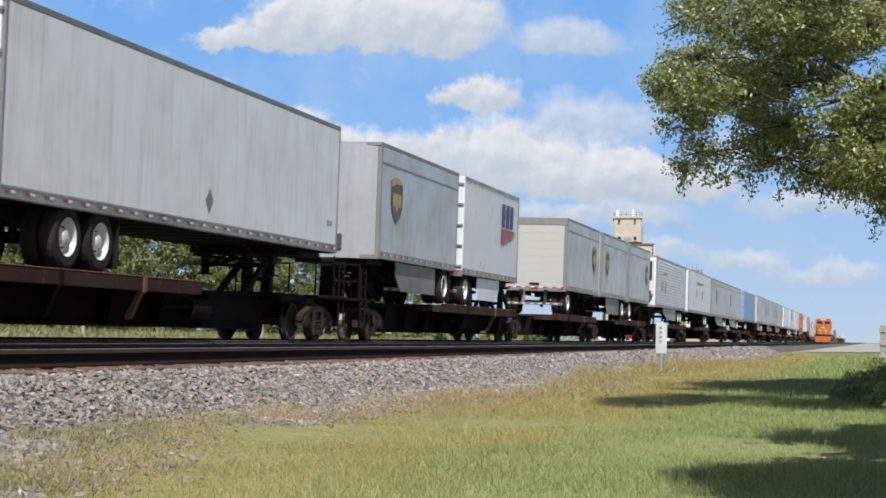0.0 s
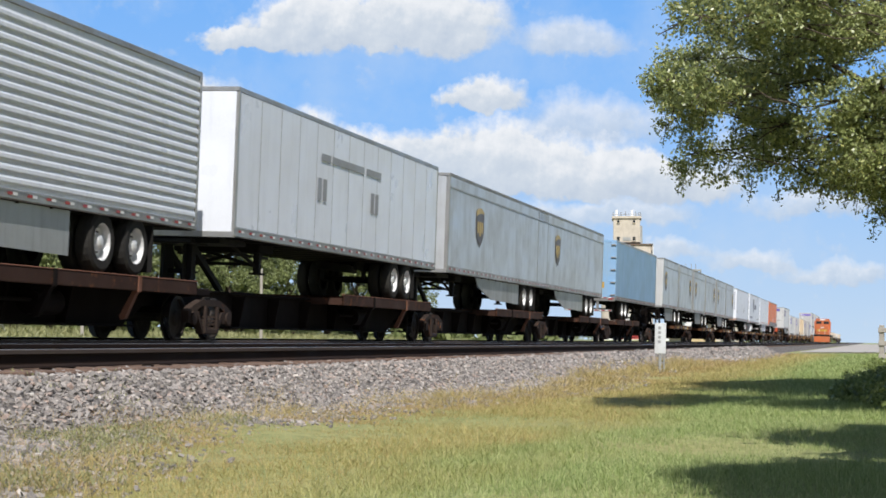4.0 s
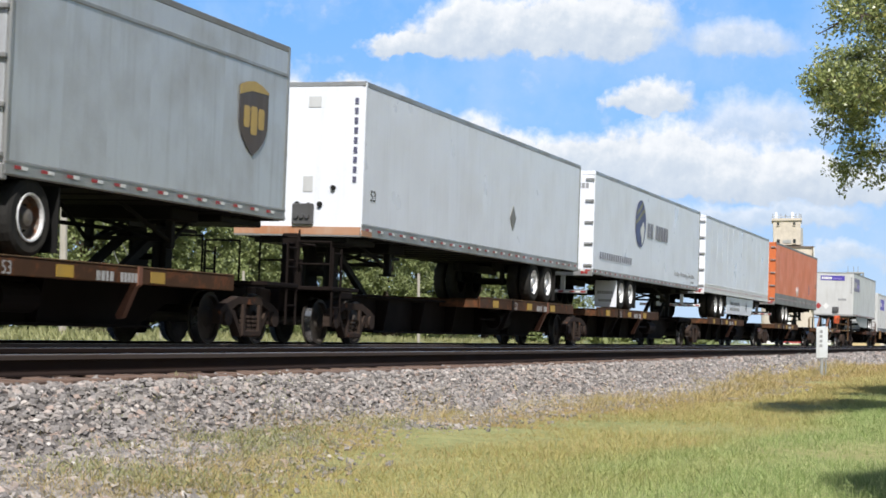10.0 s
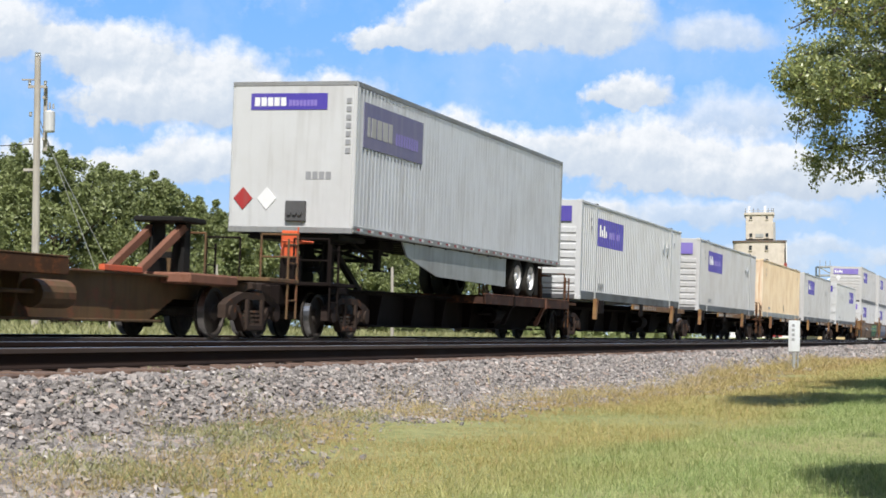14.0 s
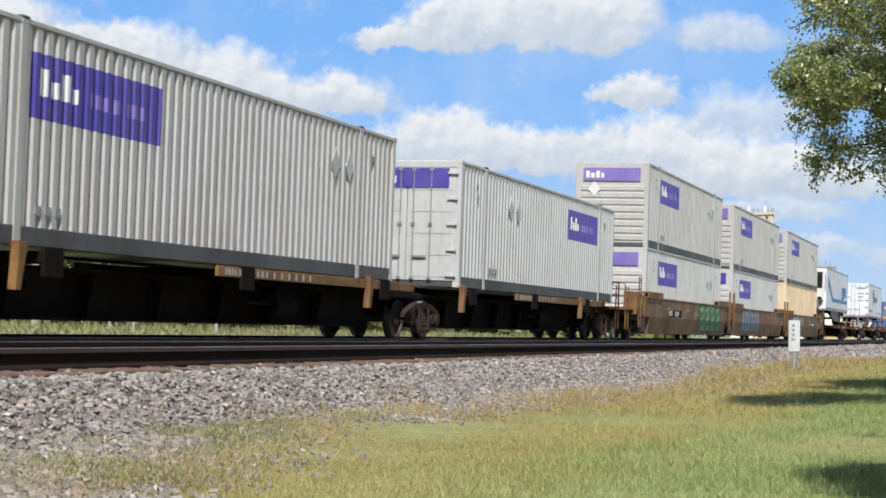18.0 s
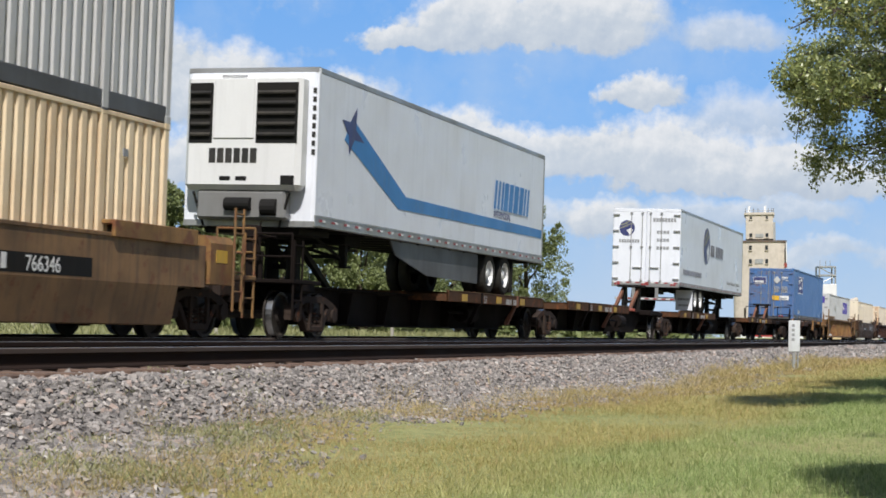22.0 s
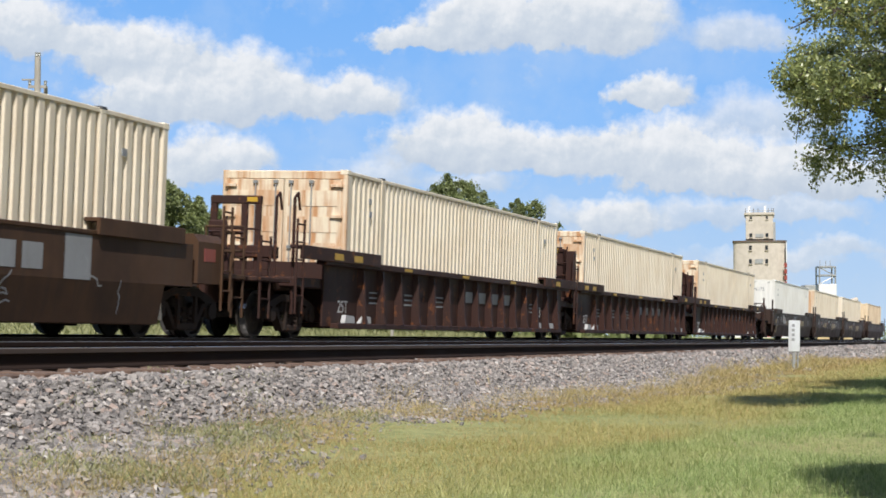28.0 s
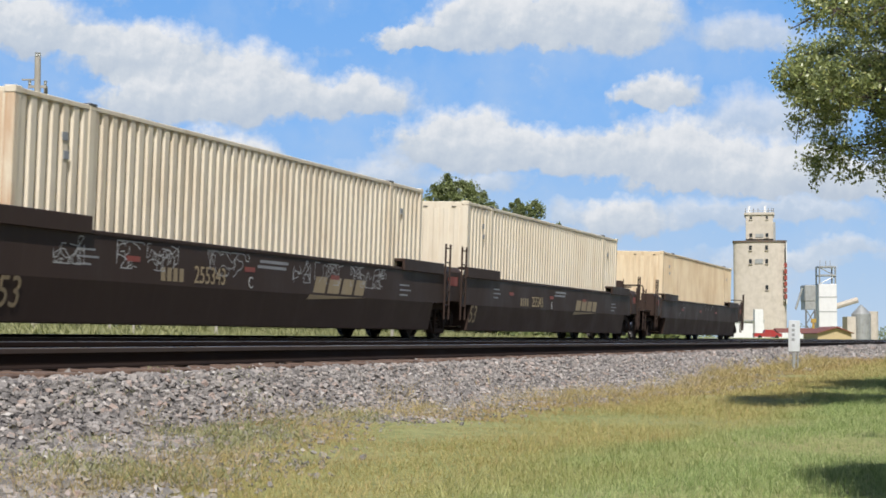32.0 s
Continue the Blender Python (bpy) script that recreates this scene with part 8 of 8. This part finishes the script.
def verge_edge(x):
    """Where the grass of the verge gives way to stone."""
    return 6.35 - 0.035 * max(0.0, 16 - x) ** 2 - 1.25 * math.exp(-((x - 31) / 7) ** 2) + 0.35 * noise.noise((x * 0.5, 2.0, 0)) + 0.3 * noise.noise((x * 2, 7.0, 0))


def grass():
    """Blades over the near verge, denser close by."""
    rng = np.random.default_rng(11)
    spots = []
    for x0, x1, dens in ((8.5, 14, 2700), (14, 24, 1800), (24, 40, 950), (40, 75, 270), (75, 130, 40)):
        n = int((x1 - x0) * 8.0 * dens)
        spots.append(np.stack([rng.uniform(x0, x1, n), rng.uniform(-1.0, 7.0, n)], 1))
    p = np.concatenate(spots)
    p = p[p[:, 1] > -0.025 * p[:, 0] - 0.3]
    keep = []
    for x, y in p:
        edge = verge_edge(x)
        cover = min(1.0, max(0.02, 0.5 - (y - edge) * 0.62))
        thin = noise.noise((x * 1.6, y * 1.6, 9)) + 0.5 * noise.noise((x * 5, y * 5, 2))
        keep.append(rng.uniform() < cover * (1.3 + 0.5 * thin))
    p = p[np.array(keep)]
    n = len(p)
    far = np.clip(p[:, 0] / 20.0, 0.8, 3.5)
    h = rng.uniform(0.02, 0.06, n) * (0.6 + 0.4 * far) * np.where(rng.uniform(size=n) < 0.05, 1.9, 1.0)
    h *= 1 + 0.7 * np.array([noise.noise((x * 0.4, y * 0.5, 4)) for x, y in p])
    h *= np.clip(1.35 - 0.09 * p[:, 1], 0.7, 1.4)
    wdt = rng.uniform(0.0018, 0.0042, n) * far
    a = rng.uniform(0, 2 * math.pi, n)
    z = np.array([max(ground_height(y), bed_height(y) if y > 6.45 else 0) for y in p[:, 1]]) - 0.02
    z += np.array([0.05 * noise.noise((x * 0.3, y * 0.4, 0)) + 0.02 * noise.noise((x, y, 3)) for x, y in p])
    base = np.stack([p[:, 0], p[:, 1], z], 1)
    side = np.stack([np.cos(a), np.sin(a), np.zeros(n)], 1) * wdt[:, None]
    turn = a + rng.normal(size=n) * 0.8
    bend = np.stack([-np.sin(turn), np.cos(turn), np.zeros(n)], 1) * (h * rng.normal(size=n))[:, None]
    up = np.stack([np.zeros(n), np.zeros(n), h], 1)
    verts = np.empty((n, 4, 3))
    verts[:, 0], verts[:, 1] = base - side, base + side
    verts[:, 2], verts[:, 3] = base + side * 0.3 + up + bend, base - side * 0.3 + up + bend
    me = bpy.data.meshes.new("grass")
    me.vertices.add(4 * n)
    me.vertices.foreach_set("co", verts.reshape(-1))
    me.loops.add(4 * n)
    me.loops.foreach_set("vertex_index", np.arange(4 * n, dtype=np.int32))
    me.polygons.add(n)
    me.polygons.foreach_set("loop_start", np.arange(0, 4 * n, 4, dtype=np.int32))
    me.update(calc_edges=True)
    me.materials.append(M_GRASS)
    tagged(new("grass", me), "golden and green uncut verge grass beside the ballast", "grass", kind="stuff")


grass()


def seed_heads():
    """Dry tufts that stand above the verge and lean over the ballast edge."""
    rng = np.random.default_rng(29)
    pos, side, up = [], [], []
    for i in range(5600):
        x = 7 + 60 * rng.uniform() ** 1.5
        edge = verge_edge(x)
        y = edge + rng.normal() * 0.55 - 0.05
        if noise.noise((x * 0.7, y * 1.3, 6)) < -0.05 or y > 7.0:
            continue
        z = bed_height(y) if y > 6.45 else ground_height(y)
        tall = rng.uniform(0.06, 0.19) * (1 + 0.5 * min(1.5, x / 40))
        for k in range(7):
            a, h = rng.uniform(0, 6.28), tall * rng.uniform(0.5, 1.1)
            lean = rng.normal(size=2) * 0.75 * h
            px, py = x + rng.normal() * 0.05, y + rng.normal() * 0.05
            pos.append((px + lean[0] / 2, py + lean[1] / 2, z + h / 2 - 0.02))
            w = 0.0017 * max(1.0, x / 14)
            side.append((math.cos(a) * w, math.sin(a) * w, 0))
            up.append((lean[0] / 2, lean[1] / 2, h / 2))
    tagged(new("dry_tufts", quads_mesh("dry_tufts", np.array(pos), np.array(side), np.array(up), M_TUFT)), "dry russet grass tufts along the ballast edge", "grass", kind="stuff")


seed_heads()


def stone_weeds():
    """Low green weeds among the stones at the foot of the ballast."""
    rng = np.random.default_rng(31)
    pos, side, up = [], [], []
    for i in range(900):
        x = rng.uniform(8.8, 17)
        y = verge_edge(x) + rng.normal() * 0.45 + 0.15
        if noise.noise((x * 1.1, y * 1.1, 12)) < 0.0:
            continue
        z = bed_height(y) if y > 6.45 else ground_height(y)
        tall = rng.uniform(0.05, 0.15)
        for k in range(14):
            h, a = tall * rng.uniform(0.2, 1.0), rng.uniform(0, 6.28)
            px, py = x + rng.normal() * 0.07, y + rng.normal() * 0.07
            d = rng.normal(size=2) * 0.012
            pos.append((px, py, z + h))
            side.append((math.cos(a) * 0.005, math.sin(a) * 0.005, 0.002))
            up.append((d[0], d[1], rng.uniform(0.008, 0.03)))
    tagged(new("stone_weeds", quads_mesh("stone_weeds", np.array(pos), np.array(side), np.array(up), M_STRAW)), "low green weeds among the ballast stones", "weeds", kind="stuff")


stone_weeds()


def far_grass():
    """Tall pale grass beyond the tracks."""
    rng = np.random.default_rng(23)
    n = 46000
    y = rng.uniform(18.5, 46, n)
    x = rng.uniform(10, 135, n)
    h = rng.uniform(0.10, 0.24, n) * (1 + 0.5 * np.array([noise.noise((a * 0.12, b * 0.2, 3)) for a, b in zip(x, y)]))
    h *= 1 + 0.9 * np.clip((y - 24) / 12, 0, 1)
    z = np.array([ground_height(b) for b in y]) + h * 0.45
    a = rng.uniform(0, math.pi, n)
    pos = np.stack([x, y, z], 1)
    side = np.stack([np.cos(a), np.sin(a), np.zeros(n)], 1) * rng.uniform(0.02, 0.06, (n, 1))
    up = np.stack([rng.normal(size=n) * 0.12, rng.normal(size=n) * 0.12, h * 0.55], 1)
    root = tagged(new("far_grass", quads_mesh("far_grass", pos, side, up, M_STRAW)), "tall pale grass beyond the tracks", "grass", kind="stuff")


far_grass()


def stones():
    """Loose crushed stone on the ballast shoulder."""
    rng = np.random.default_rng(5)
    block_pts = np.array([(x, y, z) for x in (-1, 1) for y in (-1, 1) for z in (-1, 1)], float)
    quads = ((0, 1, 3, 2), (4, 6, 7, 5), (0, 4, 5, 1), (2, 3, 7, 6), (0, 2, 6, 4), (1, 5, 7, 3))
    tri = np.array([t for a, b, c, d in quads for t in ((a, b, c), (a, c, d))])
    shapes = [block_pts * rng.uniform(0.45, 1.0, (8, 3)) * np.array([1.0, 0.72, 0.46]) * rng.uniform(0.85, 1.15, (1, 3)) for k in range(40)]
    vs, fs, off = [], [], 0
    for x0, x1, dens, size in ((7, 26, 540, 0.035), (26, 45, 380, 0.038), (45, 80, 105, 0.058), (80, 130, 34, 0.078)):
        y0 = 4.0 if x0 < 30 else 5.0
        n = int((x1 - x0) * (8.25 - y0) * dens)
        for x, y in zip(rng.uniform(x0, x1, n), rng.uniform(y0, 8.25, n)):
            edge = verge_edge(x) + 0.25
            if rng.uniform() > max(0.0, 1.0 + (y - edge) * 0.62) ** 2 or abs(y - 8.31) < 0.1 or (y > 7.7 and abs((x - 10 + 0.265) % 0.53 - 0.265) < 0.14):
                continue
            pts = shapes[rng.integers(40)]
            tilt = rng.normal(size=2) * 0.42
            q = Euler((tilt[0] + 0.2, tilt[1], rng.uniform(0, 6.28))).to_matrix()
            k = size * rng.choice((0.6, 0.85, 1.0, 1.25), p=(0.3, 0.35, 0.25, 0.1)) * rng.uniform(0.85, 1.2) * (0.78 if y < edge else 1.0)
            z = bed_height(y) if y > 6.45 else ground_height(y) + 0.03 * noise.noise((x * 0.3, y * 0.4, 0))
            vs.append(pts @ np.array(q).T * k + np.array([x, y, z + k * rng.uniform(0.05, 0.6)]))
            fs.append(tri + off)
            off += 8
    v, f = np.concatenate(vs), np.concatenate(fs)
    me = bpy.data.meshes.new("ballast_stones")
    me.vertices.add(len(v))
    me.vertices.foreach_set("co", v.reshape(-1))
    me.loops.add(3 * len(f))
    me.loops.foreach_set("vertex_index", f.reshape(-1).astype(np.int32))
    me.polygons.add(len(f))
    me.polygons.foreach_set("loop_start", np.arange(0, 3 * len(f), 3, dtype=np.int32))
    me.update(calc_edges=True)
    me.shade_flat()
    me.materials.append(M_STONE)
    tagged(new("ballast_stones", me), "loose grey and pinkish crushed granite on the ballast shoulder", "ballast", kind="stuff")


stones()

# ---- sky backdrop ----
me = bpy.data.meshes.new("sky_backdrop")
me.from_pydata([(-2600, 0, -60), (2600, 0, -60), (2600, 0, 2200), (-2600, 0, 2200)], [], [(0, 1, 2, 3)])
me.materials.append(sky_material())
sky = tagged(new("sky_backdrop", me), "blue sky with drifting white cumulus clouds", "sky", kind="structure")


# ---- what moves ----
def motions():
    times = (0, 4, 8, 12, 16, 20, 24, 28, 32)
    for ob, s in TRAIN:
        walk(ob, [(t, pose(s - travelled(t), TRACK_Y, TRACK_Z, CANT, 0, 0)) for t in times])
    far = FWD * 3109
    walk(sky, [(t, pose(far.x + RGT.x * 2.8 * (t - 28), far.y + RGT.y * 2.8 * (t - 28), 1, 0, 0, 17.928 - 90)) for t in (0, 16, 32)])


motions()
